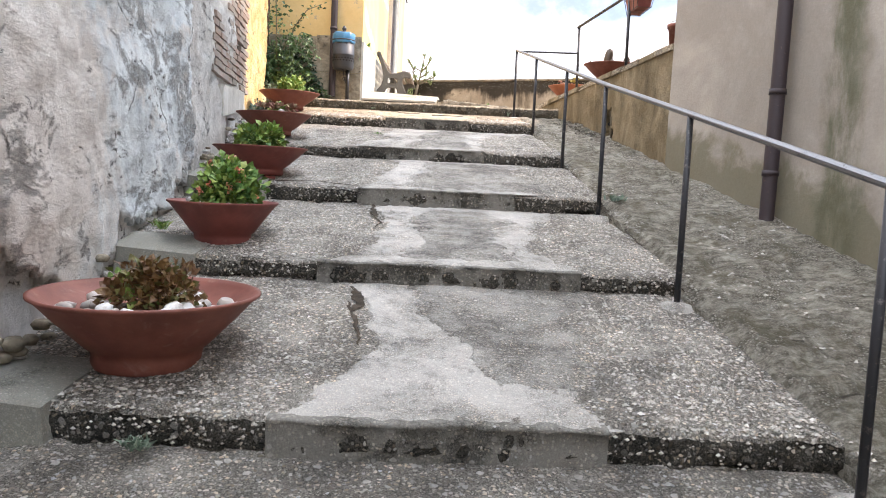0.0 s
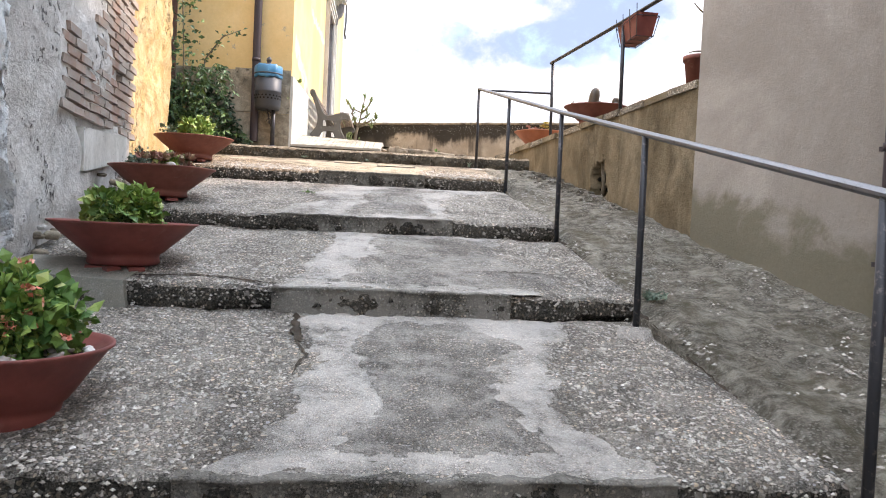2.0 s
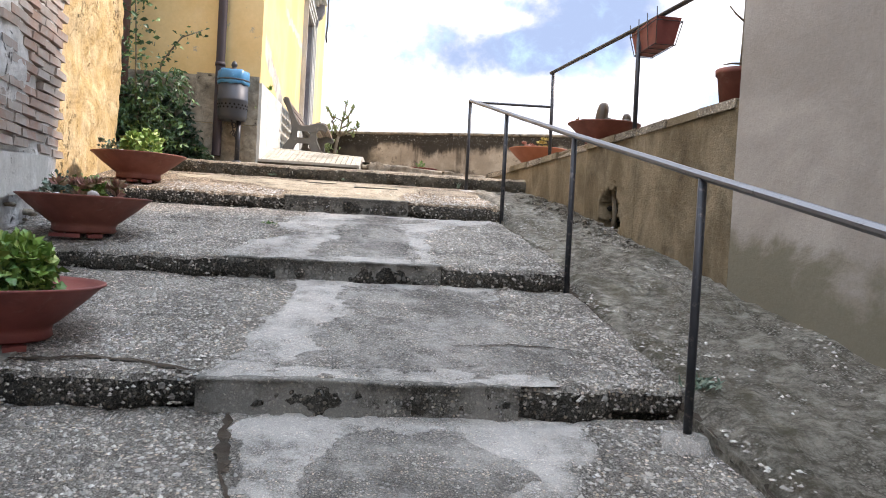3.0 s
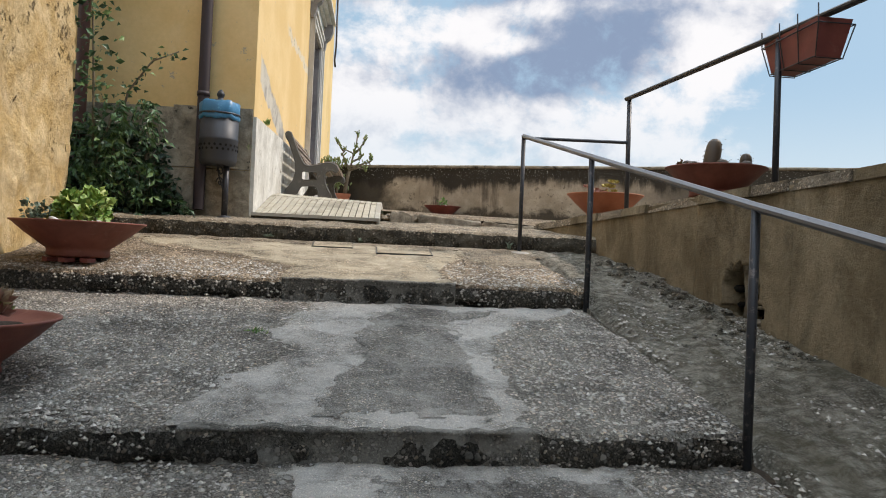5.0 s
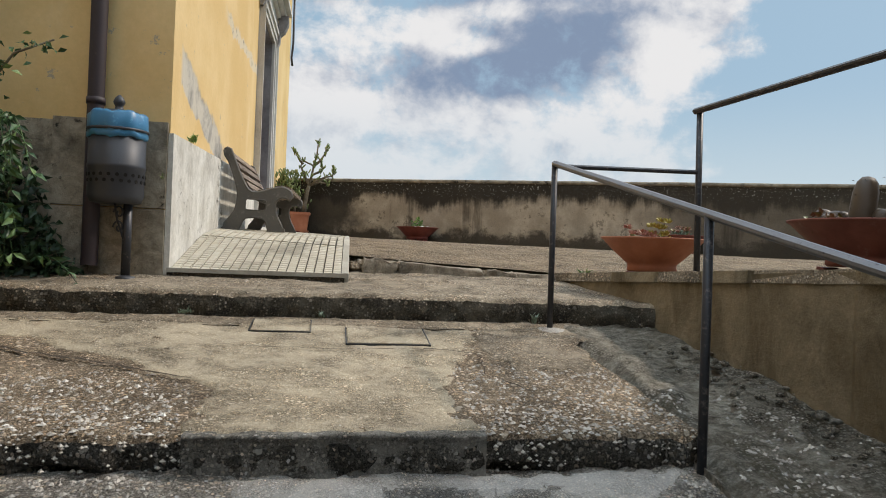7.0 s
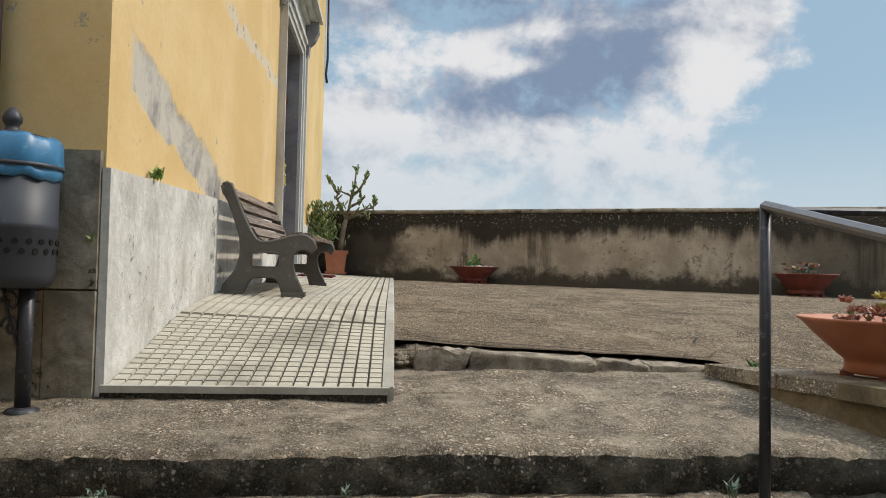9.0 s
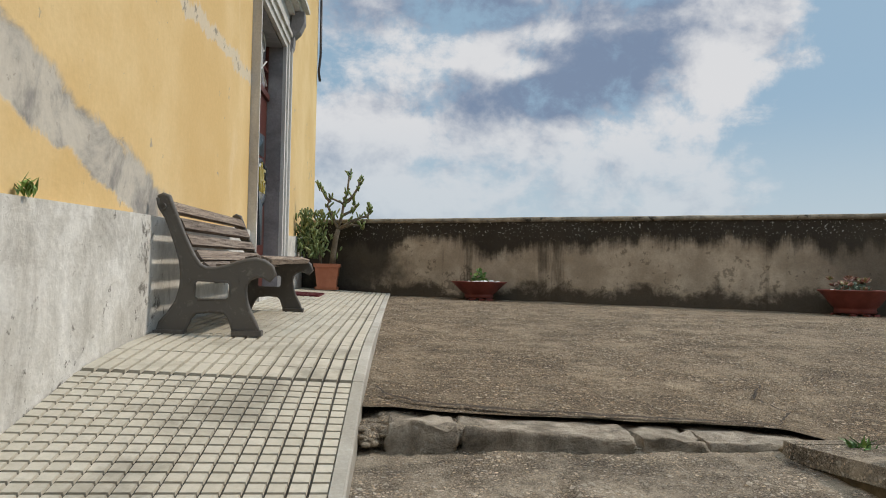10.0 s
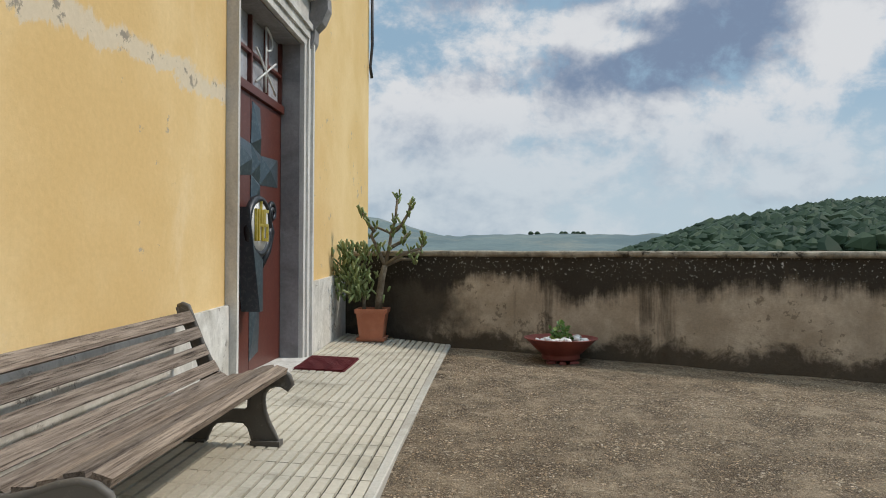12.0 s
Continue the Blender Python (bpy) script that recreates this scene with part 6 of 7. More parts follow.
bowl(2.21, 9.62, terrace_z(3, 9.62) + 0.012, 0.335, 0.205, 0.17, MAT_TERRA, "terracotta bowl with small round cacti on the low wall", 0,
     [("cactus", MAT_CACTUS_BROWN, 1, 0.058, (-0.05, 0), (0.01, 0.01, 0.25)), ("cactus", MAT_CACTUS_BROWN, 14, 0.045, (0.02, 0), (0.25, 0.18, 0.10)), ("cactus", MAT_CACTUS_BROWN, 1, 0.045, (0.22, 0), (0.01, 0.01, 0.17)), ("bush", MAT_LEAF_DRY, 60, 0.03, (-0.22, 0), (0.07, 0.1, 0.06))], 6)
bowl(2.07, 11.50, terrace_z(3, 11.5) + 0.012, 0.355, 0.235, 0.17, MAT_TERRA_ORANGE, "orange terracotta bowl with coral and yellow succulents", 0,
     [("rosette", MAT_SUCCULENT, 11, 0.042, (-0.09, 0), (0.10, 0.1, 0.12)), ("rosette", MAT_LEAF_GOLD, 9, 0.045, (0.08, 0), (0.08, 0.08, 0.17)), ("bush", MAT_LEAF_PINK, 110, 0.035, (0, 0), (0.2, 0.16, 0.07))], 7)
bowl(1.27, 18.42, terrace_z(1.27, 18.42) + 0.003, 0.345, 0.20, 0.18, MAT_TERRA_DARK, "terracotta bowl with pale pebbles and a small green plant", 26,
     [("bush", MAT_LEAF, 120, 0.05, (0, 0), (0.10, 0.08, 0.17))], 8, depth=0.74)
bowl(4.97, 16.72, terrace_z(4.97, 16.72) + 0.003, 0.355, 0.24, 0.2, MAT_TERRA_DARK, "dark terracotta bowl with pale succulent rosettes", 4,
     [("rosette", MAT_LEAF_PINK, 14, 0.06, (0, 0), (0.2, 0.14, 0.16)), ("bush", MAT_LEAF_GREY, 120, 0.045, (0, 0), (0.2, 0.15, 0.12))], 9)

# ---- pots ----
def flower_pot(x, y, z, r0, r1, h, square, label, saucer=True):
    t = thing("flower_pot", label, "flower pot", pose(x, y, z))
    bm = bmesh.new()
    sides = 4 if square else 36
    k = 1.38 if square else 1.0
    prof = [(0, 0.02), (r0 * k, 0.02), (r1 * 0.95 * k, h * 0.86), (r1 * 1.04 * k, h * 0.865), (r1 * 1.06 * k, h), (r1 * 0.96 * k, h), (r1 * 0.9 * k, h * 0.88), (0, h * 0.87)]
    lathe(bm, prof, sides)
    if square:
        for f in bm.faces:
            f.smooth = False
        bm.transform(Matrix.Rotation(math.pi / 4, 4, "Z"))
        soften(bm, 0.006)
    part("pot", bm, MAT_TERRA_ORANGE if square else MAT_TERRA, t)
    if saucer:
        bm = bmesh.new()
        lathe(bm, [(0, 0), (r0 * 1.18 * k, 0), (r0 * 1.25 * k, 0.035), (r0 * 1.18 * k, 0.035), (0, 0.018)], sides)
        if square:
            for f in bm.faces:
                f.smooth = False
            bm.transform(Matrix.Rotation(math.pi / 4, 4, "Z"))
        part("saucer", bm, MAT_TERRA_ORANGE if square else MAT_TERRA, t)
    bm = bmesh.new()
    lathe(bm, [(r1 * 0.92 * (k if square else 1), h * 0.90), (0, h * 0.93)], sides)
    if square:
        bm.transform(Matrix.Rotation(math.pi / 4, 4, "Z"))
    part("soil", bm, MAT_SOIL, t)
    return t


pot = flower_pot(-0.64, 19.30, 3.018, 0.125, 0.165, 0.34, True, "square terracotta pot with a tall branching succulent")
rng = random.Random(8)
bm = bmesh.new()
trunk = [(0.06, 0, 0.3), (0.075, 0, 0.50), (0.10, 0.0, 0.68), (0.13, 0, 0.80)]
tube(bm, trunk, [0.042, 0.038, 0.036, 0.03], 10)
tube(bm, [(-0.09, 0, 0.3), (-0.10, 0.02, 0.46), (-0.13, 0.02, 0.56)], [0.022, 0.02, 0.016], 8)
BRANCHES = [[(0.13, 0, 0.80), (0.17, 0.02, 0.98), (0.20, 0, 1.16), (0.24, 0, 1.30), (0.26, 0.0, 1.52)],
         [(0.13, 0, 0.80), (0.05, 0, 0.98), (-0.02, 0, 1.12), (0.02, 0, 1.22), (0.20, 0, 1.14)],
         [(0.02, 0, 1.16), (-0.05, 0, 1.24), (-0.11, 0, 1.36)],
         [(0.20, 0, 1.14), (0.31, 0, 1.24), (0.38, 0, 1.36), (0.40, 0, 1.44)],
         [(0.13, 0, 0.80), (0.28, -0.05, 0.90), (0.42, -0.05, 0.96), (0.52, -0.02, 0.98), (0.53, 0, 1.08)],
         [(0.13, 0, 0.80), (0.30, 0.05, 0.87), (0.44, 0.08, 0.86)], [(0.17, 0.02, 0.98), (0.30, 0.1, 1.06), (0.36, 0.12, 1.15)]]
for path in BRANCHES:
    tube(bm, path, [0.022 - 0.012 * i / len(path) for i in range(len(path))], 7)
part("trunk", bm, MAT_STEM, pot, "pale ringed succulent trunk and branches")
bm = bmesh.new()


def finger(bm, p, d, length, r):
    d = Vector(d).normalized()
    p = Vector(p)
    tube(bm, [p, p + d * length * 0.3, p + d * length * 0.75, p + d * length * 0.95, p + d * length], [r * 0.5, r * 0.9, r, r * 0.7, r * 0.15], 6)


for path in BRANCHES:
    for i, p in enumerate(path[1:]):
        for _ in range(4 if i < len(path) - 2 else 8):
            finger(bm, Vector(p) + Vector((rng.uniform(-0.02, 0.02), rng.uniform(-0.02, 0.02), rng.uniform(-0.06, 0.03))),
                   (rng.uniform(-0.8, 0.8), rng.uniform(-0.8, 0.8), rng.uniform(0.3, 1.2)), rng.uniform(0.05, 0.11), rng.uniform(0.010, 0.016))
tagged(part("shoot", bm, MAT_CACTUS, pot, "green finger-like succulent shoots"), kind="stuff")
bm = bmesh.new()
for _ in range(340):
    lx, lz = rng.gauss(-0.18, 0.12), rng.uniform(0.40, 1.0)
    lx -= 0.05 * math.sin((lz - 0.4) * 5)
    finger(bm, (lx, rng.gauss(0, 0.09), lz), (rng.uniform(-0.8, 0.6), rng.uniform(-0.6, 0.6), rng.uniform(0.3, 1.3)), rng.uniform(0.06, 0.12), rng.uniform(0.010, 0.017))
tagged(part("shoot", bm, MAT_CACTUS, pot, "dense lower succulent shoots"), kind="stuff")

pot2 = flower_pot(2.50, 7.78, terrace_z(3, 7.78) + 0.004, 0.10, 0.135, 0.29, False, "terracotta pot with a thorny bare stem on the low wall", False)
bm = bmesh.new()
tube(bm, [(0.03, 0, 0.24), (0.035, 0, 0.5), (0.04, 0.0, 0.9), (0.05, 0, 1.4)], [0.02, 0.018, 0.016, 0.012], 8)
for z, dx in ((0.34, -0.14), (0.62, -0.12), (0.60, 0.1), (0.8, -0.1)):
    tube(bm, [(0.035, 0, z), (0.035 + dx * 0.6, 0, z + 0.05 * (1 if z > 0.4 else -0.1)), (0.035 + dx, 0, z + 0.10 * (1 if z > 0.4 else -0.2))], [0.008, 0.006, 0.004], 6)
part("stem", bm, MAT_STEM, pot2, "bare brown stem with thin twigs")

# flower box hooked on the terrace railing
trough = thing("flower_box", "terracotta flower box in a wire holder on the railing", "flower box", pose(2.32, 8.82, 3.47))
bm = bmesh.new()
hexa(bm, [(-0.07, -0.22, 0), (0.07, -0.22, 0), (0.07, 0.22, 0), (-0.07, 0.22, 0), (-0.10, -0.27, 0.20), (0.10, -0.27, 0.20), (0.10, 0.27, 0.20), (-0.10, 0.27, 0.20)])
part("box", soften(bm, 0.012), MAT_TERRA_DARK, trough)
bm = bmesh.new()
for z, k in ((0.17, 1.03), (0.0, 0.78)):
    pts = [(-0.105 * k, -0.27 * k, z), (0.105 * k, -0.27 * k, z), (0.105 * k, 0.27 * k, z), (-0.105 * k, 0.27 * k, z), (-0.105 * k, -0.27 * k, z)]
    tube(bm, pts, 0.004, 6)
for y in (-0.28, -0.09, 0.09, 0.28):
    tube(bm, [(-0.11, y, 0.27), (-0.105, y, 0.17), (-0.08, y * 0.8, -0.006), (0.08, y * 0.8, -0.006), (0.108, y, 0.17)], 0.004, 6)
part("wire_holder", bm, MAT_RAIL, trough, "thin dark wire holder")

# ---- bench ----
bench = thing("bench", "weathered slatted wooden bench with dark cast-iron ends", "bench", pose(-0.80, 14.42, 2.905, 1.15, 0, -0.97) @ Matrix.Diagonal((1, 1, 0.95, 1)))


def bench_end(y):
    """A cast plate with a window between the legs and a rounded rim all round."""
    back = [(-1.10, 3.595), (-1.09, 3.545), (-1.055, 3.49), (-1.025, 3.41), (-0.998, 3.33), (-0.975, 3.25), (-0.965, 3.17), (-0.968, 3.10), (-0.988, 3.02), (-1.03, 2.95), (-1.075, 2.895), (-1.095, 2.85)]
    under_ = [(-0.955, 2.85), (-0.945, 2.885), (-0.925, 2.93), (-0.895, 2.962), (-0.82, 2.97), (-0.745, 2.965), (-0.715, 2.935), (-0.70, 2.89), (-0.697, 2.85)]
    front_ = [(-0.555, 2.85), (-0.585, 2.90), (-0.615, 2.96), (-0.635, 3.02), (-0.643, 3.08), (-0.638, 3.125), (-0.615, 3.155), (-0.575, 3.172), (-0.54, 3.168), (-0.51, 3.145)]
    top_ = [(-0.488, 3.175), (-0.502, 3.218), (-0.54, 3.246), (-0.59, 3.256), (-0.65, 3.243), (-0.72, 3.218), (-0.79, 3.20), (-0.845, 3.20), (-0.88, 3.22), (-0.91, 3.265), (-0.94, 3.325), (-0.975, 3.405), (-1.005, 3.485), (-1.03, 3.55), (-1.048, 3.60), (-1.075, 3.61)]
    window = [(-0.885, 3.03), (-0.735, 3.03), (-0.718, 3.045), (-0.715, 3.115), (-0.73, 3.132), (-0.885, 3.138), (-0.90, 3.122), (-0.902, 3.045)]
    o = lambda pts: [(x + 0.80, z - 2.83) for x, z in pts]
    outer, hole = o(back + under_ + front_ + top_), o(window)
    bm = bmesh.new()
    edges = []
    for loop in (outer, hole):
        vs = [bm.verts.new((x, y - 0.013, z)) for x, z in loop]
        edges += [bm.edges.new((vs[i], vs[(i + 1) % len(vs)])) for i in range(len(vs))]
    bmesh.ops.triangle_fill(bm, edges=edges, use_beauty=True)
    grown = bmesh.ops.extrude_face_region(bm, geom=bm.faces[:])
    for v in grown["geom"]:
        if isinstance(v, bmesh.types.BMVert):
            v.co.y += 0.026
    bmesh.ops.recalc_face_normals(bm, faces=bm.faces[:])
    for loop, r in ((outer, 0.0155), (hole, 0.007)):
        tube(bm, [(x, y - (0.010 if r < 0.01 else 0), z) for x, z in loop + loop[:1]], r, 8)
    for x0, x1 in ((-0.305, -0.148), (0.098, 0.255)):
        b2 = block(x0, x1, y - 0.034, y + 0.034, 0.0, 0.03, 0.008)
        me = bpy.data.meshes.new("foot")
        b2.to_mesh(me)
        b2.free()
        bm.from_mesh(me)
        bpy.data.meshes.remove(me)
    tube(bm, [(-0.275, y - 0.03, 0.715), (-0.275, y + 0.03, 0.715)], 0.021, 14)
    for x, z in ((-0.135, 0.305), (0.12, 0.305), (-0.275, 0.715)):
        tube(bm, [(x, y - 0.03, z), (x, y + 0.03, z)], 0.014, 10)
    return part("end_frame", bm, MAT_IRON, bench, "dark cast-iron bench end")


bench_end(-0.90)
bench_end(0.90)
for i, (x, z, tilt, w) in enumerate(((-1.028, 3.545, 64, 0.072), (-0.988, 3.455, 64, 0.072), (-0.945, 3.365, 63, 0.072), (-0.898, 3.275, 60, 0.072), (-0.845, 3.215, 35, 0.07),
                                     (-0.765, 3.222, -2, 0.072), (-0.685, 3.238, -12, 0.072), (-0.607, 3.268, -10, 0.072), (-0.532, 3.262, 18, 0.070))):
    bm = bmesh.new()
    w -= 0.008
    box(bm, -w / 2, w / 2, -0.885, 0.885, -0.016, 0.016)
    soften(bm, 0.009, 3)
    bmesh.ops.bisect_plane(bm, geom=bm.verts[:] + bm.edges[:] + bm.faces[:], plane_co=(0, 0.3, 0), plane_no=(0, 1, 0))
    part("slat", bm, MAT_WOOD, bench, at=pose(x + 0.80 - 0.004, 0, z - 2.83 - 0.004, 0, tilt, 0) @ pose(0, 0, 0.004 * math.sin(i * 2.3), 0, 0, 0.12 * math.sin(i * 1.7)))
for x, z in ((-0.80, 3.18),):
    bm = bmesh.new()
    tube(bm, [(x + 0.8, -0.88, 0.30), (x + 0.8, 0.88, 0.30)], 0.010, 8)
    part("tie_rod", bm, MAT_IRON, bench)

# ---- church door ----
door = tagged(new("door_1"), "oxide-red metal church door with a steel cross and glazed transom", "door", kind="structure")
door.matrix_basis = SIDE @ pose(-0.17, 0, 0.13)
MID = (D0 + D1) / 2
part("leaf", block(-0.05, 0.0, D0 + 0.014, MID - 0.004, FLOOR - 0.08, 5.04, 0.004), MAT_DOOR, door)
part("leaf", block(-0.05, 0.0, MID + 0.004, D1 - 0.014, FLOOR - 0.08, 5.04, 0.004), MAT_DOOR, door)
part("transom_bar", block(-0.06, 0.03, D0 + 0.014, D1 - 0.014, 5.044, 5.11, 0.006), MAT_DOOR, door)
n_cols = 4
for i in range(n_cols):
    for j in range(2):
        a = D0 + 0.03 + (D1 - D0 - 0.06) * i / n_cols
        b = D0 + 0.03 + (D1 - D0 - 0.06) * (i + 1) / n_cols
        z0, z1 = (5.115, 5.36) if j == 0 else (5.385, 5.665)
        part("pane", block(-0.035, -0.025, a + 0.012, b - 0.012, z0, z1), MAT_PANE, door, "dull transom glass pane")
for i in range(n_cols + 1):
    y = D0 + 0.03 + (D1 - D0 - 0.06) * i / n_cols
    part("glazing_bar", block(-0.05, 0.01, y - 0.013, y + 0.013, 5.112, 5.67, 0.003), MAT_DOOR, door)
part("glazing_bar", block(-0.05, 0.008, D0 + 0.02, D1 - 0.02, 5.36, 5.385, 0.003), MAT_DOOR, door)
# the monogram of crossed white bars in the transom
bm = bmesh.new()
y0 = MID + 0.28
tube(bm, [(0.03, y0, 5.12), (0.03, y0, 5.66)], 0.010, 8)
tube(bm, [(0.032, y0 - 0.26, 5.15), (0.032, y0 + 0.26, 5.42)], 0.009, 8)
tube(bm, [(0.034, y0 - 0.26, 5.42), (0.034, y0 + 0.26, 5.15)], 0.009, 8)
tube(bm, [(0.03, y0, 5.65)] + [(0.03, y0 + 0.17 * math.sin(t), 5.56 + 0.09 * math.cos(t)) for t in (0.3, 0.8, 1.3, 1.8, 2.3, 2.8)] + [(0.03, y0, 5.47)], 0.009, 8)
part("monogram", bm, MAT_WHITE, door, "cream-painted crossed-bar monogram")


CROSS = MID + 0.11


def facet(bm, outline, rise, apex):
    """A low faceted steel plate: an outline in yz with a raised apex."""
    vs = [bm.verts.new((0.004, y, z)) for y, z in outline]
    bs = [bm.verts.new((-0.01, y, z)) for y, z in outline]
    top = bm.verts.new((rise, *apex))
    for i in range(len(vs)):
        j = (i + 1) % len(vs)
        bm.faces.new((vs[i], vs[j], top))
        bm.faces.new((bs[i], bs[j], vs[j], vs[i]))
    return bm


for outline, apex in ((((CROSS - 0.11, 4.66), (CROSS + 0.13, 4.60), (CROSS + 0.11, 4.98), (CROSS - 0.08, 5.0)), (CROSS + 0.02, 4.72)),
                      (((CROSS - 0.62, 4.36), (CROSS - 0.10, 4.42), (CROSS - 0.11, 4.66), (CROSS - 0.62, 4.70)), (CROSS - 0.2, 4.53)),
                      (((CROSS + 0.12, 4.36), (CROSS + 0.60, 4.38), (CROSS + 0.60, 4.62), (CROSS + 0.13, 4.60)), (CROSS + 0.26, 4.5)),
                      (((CROSS - 0.10, 4.42), (CROSS + 0.12, 4.36), (CROSS + 0.13, 4.60), (CROSS - 0.11, 4.66)), (CROSS + 0.0, 4.52)),
                      (((CROSS - 0.11, 4.18), (CROSS + 0.11, 4.18), (CROSS + 0.12, 4.36), (CROSS - 0.10, 4.42)), (CROSS, 4.33)),
                      (((CROSS - 0.12, 2.97), (CROSS + 0.10, 3.02), (CROSS + 0.12, 3.86), (CROSS - 0.12, 3.86)), (CROSS + 0.02, 3.55))):
    bm = bmesh.new()
    facet(bm, outline, 0.045, apex)
    part("cross_plate", bm, MAT_STEEL, door, "faceted blue-grey steel plate")


def plate(bm, outline, x0, x1):
    """A flat steel plate standing off the door."""
    lo = [bm.verts.new((x0, y, z)) for y, z in outline]
    hi = [bm.verts.new((x1, y, z)) for y, z in outline]
    bm.faces.new(hi)
    bm.faces.new(list(reversed(lo)))
    for i in range(len(lo)):
        j = (i + 1) % len(lo)
        bm.faces.new((lo[i], lo[j], hi[j], hi[i]))
    bmesh.ops.recalc_face_normals(bm, faces=bm.faces[:])
    return bm


CUP = CROSS - 0.26                                       # the chalice stands off to one side of the cross
bm = plate(bmesh.new(), [(CUP - 0.30, 4.14), (CUP - 0.18, 3.84), (CUP + 0.02, 3.76), (CUP + 0.02, 3.37), (CUP - 0.05, 3.37)], 0.01, 0.15)
part("blade_plate", bm, MAT_STEEL, door, "standing blue-grey steel blade")
bm = plate(bmesh.new(), [(CUP + 0.024, 3.76), (CUP + 0.17, 3.84), (CUP + 0.33, 4.06), (CUP + 0.29, 3.76), (CUP + 0.14, 3.46), (CUP + 0.03, 3.39)], 0.01, 0.06)
part("wing_plate", bm, MAT_STEEL, door, "flat blue-grey steel wing")
bm = bmesh.new()
ring = [(0.10 + 0.01, CUP + 0.02 + 0.25 * math.cos(t), 4.01 + 0.21 * math.sin(t)) for t in (2 * math.pi * i / 28 for i in range(29))]
tube(bm, ring, 0.03, 8)
part("ring", bm, MAT_STEEL_DARK, door, "dark steel ring")
bm = bmesh.new()
pts = []
for i in range(26):
    t = 0.4 + i / 25 * 3.2 * math.pi
    r = 0.02 + 0.075 * i / 25
    pts.append((0.09, CUP + 0.42 + r * math.cos(t), 4.14 + r * math.sin(t)))
tube(bm, pts, 0.02, 8)
tube(bm, [pts[-1], (0.08, CUP + 0.44, 3.98), (0.07, CUP + 0.36, 3.82), (0.05, CUP + 0.22, 3.66)], [0.02, 0.03, 0.035, 0.02], 8)
part("scroll", bm, MAT_STEEL_DARK, door, "dark forged scroll")
bm = bmesh.new()
lathe(bm, [(0, 0), (0.20, 0), (0.20, 0.02), (0, 0.02)], 28)
bm.transform(Matrix.Translation((0.105, CUP + 0.02, 4.02)) @ Matrix.Rotation(math.pi / 2, 4, "Y"))
part("disc", bm, MAT_WHITE, door, "white enamel disc")
bm = bmesh.new()
for y, z0, z1 in ((CUP - 0.11, 3.90, 4.14), (CUP - 0.05, 3.90, 4.14), (CUP + 0.05, 3.90, 4.14)):
    box(bm, 0.13, 0.145, y - 0.013, y + 0.013, z0, z1)
box(bm, 0.13, 0.145, CUP - 0.04, CUP + 0.04, 4.01, 4.03)
box(bm, 0.131, 0.146, CUP - 0.01, CUP + 0.01, 4.03, 4.20)
for z in (3.90, 4.01, 4.12):
    box(bm, 0.13, 0.145, CUP + 0.08, CUP + 0.17, z, z + 0.024)
box(bm, 0.1305, 0.1445, CUP + 0.08, CUP + 0.10, 4.03, 4.125)
box(bm, 0.1305, 0.1445, CUP + 0.15, CUP + 0.17, 3.92, 4.02)
part("letters", bm, MAT_BRASS, door, "yellow brass letters in the ring")

doormat = tagged(part("doormat", block(0.05, 0.49, -0.33, 0.33, 0.0, 0.010), MAT_MAT), "ribbed maroon doormat before the church door", "doormat")
doormat.matrix_basis = SIDE @ pose(0.03, 6.10, floor_z(0.2, 6.1) + 0.006, 1.1, 2.1, 0)
rib = None
for i in range(15):
    at = pose(0.27, -0.31 + 0.62 * i / 14, 0.0145)
    if rib is None:
        rib = part("rib", block(-0.21, 0.21, -0.012, 0.012, -0.0044, 0.0045, 0.002, 1), MAT_MAT, doormat, at=at)
    else:
        ob = new("rib", rib.data)
        ob.parent, ob.matrix_basis = doormat, at

# ---- climber in the corner ----
climber = thing("climber", "dark green climbing plant filling the shaded wall corner", "plant", pose(-2.3, 11.35, 2.55))
rng = random.Random(31)
bm = bmesh.new()
STEMS = [[(-0.16, 0.0, 0), (-0.12, -0.18, 0.6), (-0.13, -0.22, 1.2), (-0.16, -0.26, 1.9), (-0.18, -0.28, 2.9)], [(-0.1, 0.1, 0), (0.0, 0.0, 0.6), (0.1, -0.05, 1.0), (0.3, -0.1, 1.26), (0.52, -0.12, 1.35)],
         [(0.1, 0.15, 0), (0.2, 0.1, 0.4), (0.3, 0.1, 0.7)], [(-0.2, 0.0, 0), (-0.1, -0.1, 0.5), (0.05, -0.1, 0.9)]]
for s in STEMS:
    tube(bm, s, [0.014 - 0.002 * i for i in range(len(s))], 6)
part("stem", bm, MAT_STEM, climber)
bm = bmesh.new()
for _ in range(1500):                                    # the inner mass, its deep shade put into the leaf colour
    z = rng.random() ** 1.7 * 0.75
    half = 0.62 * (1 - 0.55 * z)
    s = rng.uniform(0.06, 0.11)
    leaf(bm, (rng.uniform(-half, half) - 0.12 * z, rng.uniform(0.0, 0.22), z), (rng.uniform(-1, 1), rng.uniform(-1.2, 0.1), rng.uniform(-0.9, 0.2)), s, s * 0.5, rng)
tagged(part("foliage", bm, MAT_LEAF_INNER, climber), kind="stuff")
bm = bmesh.new()
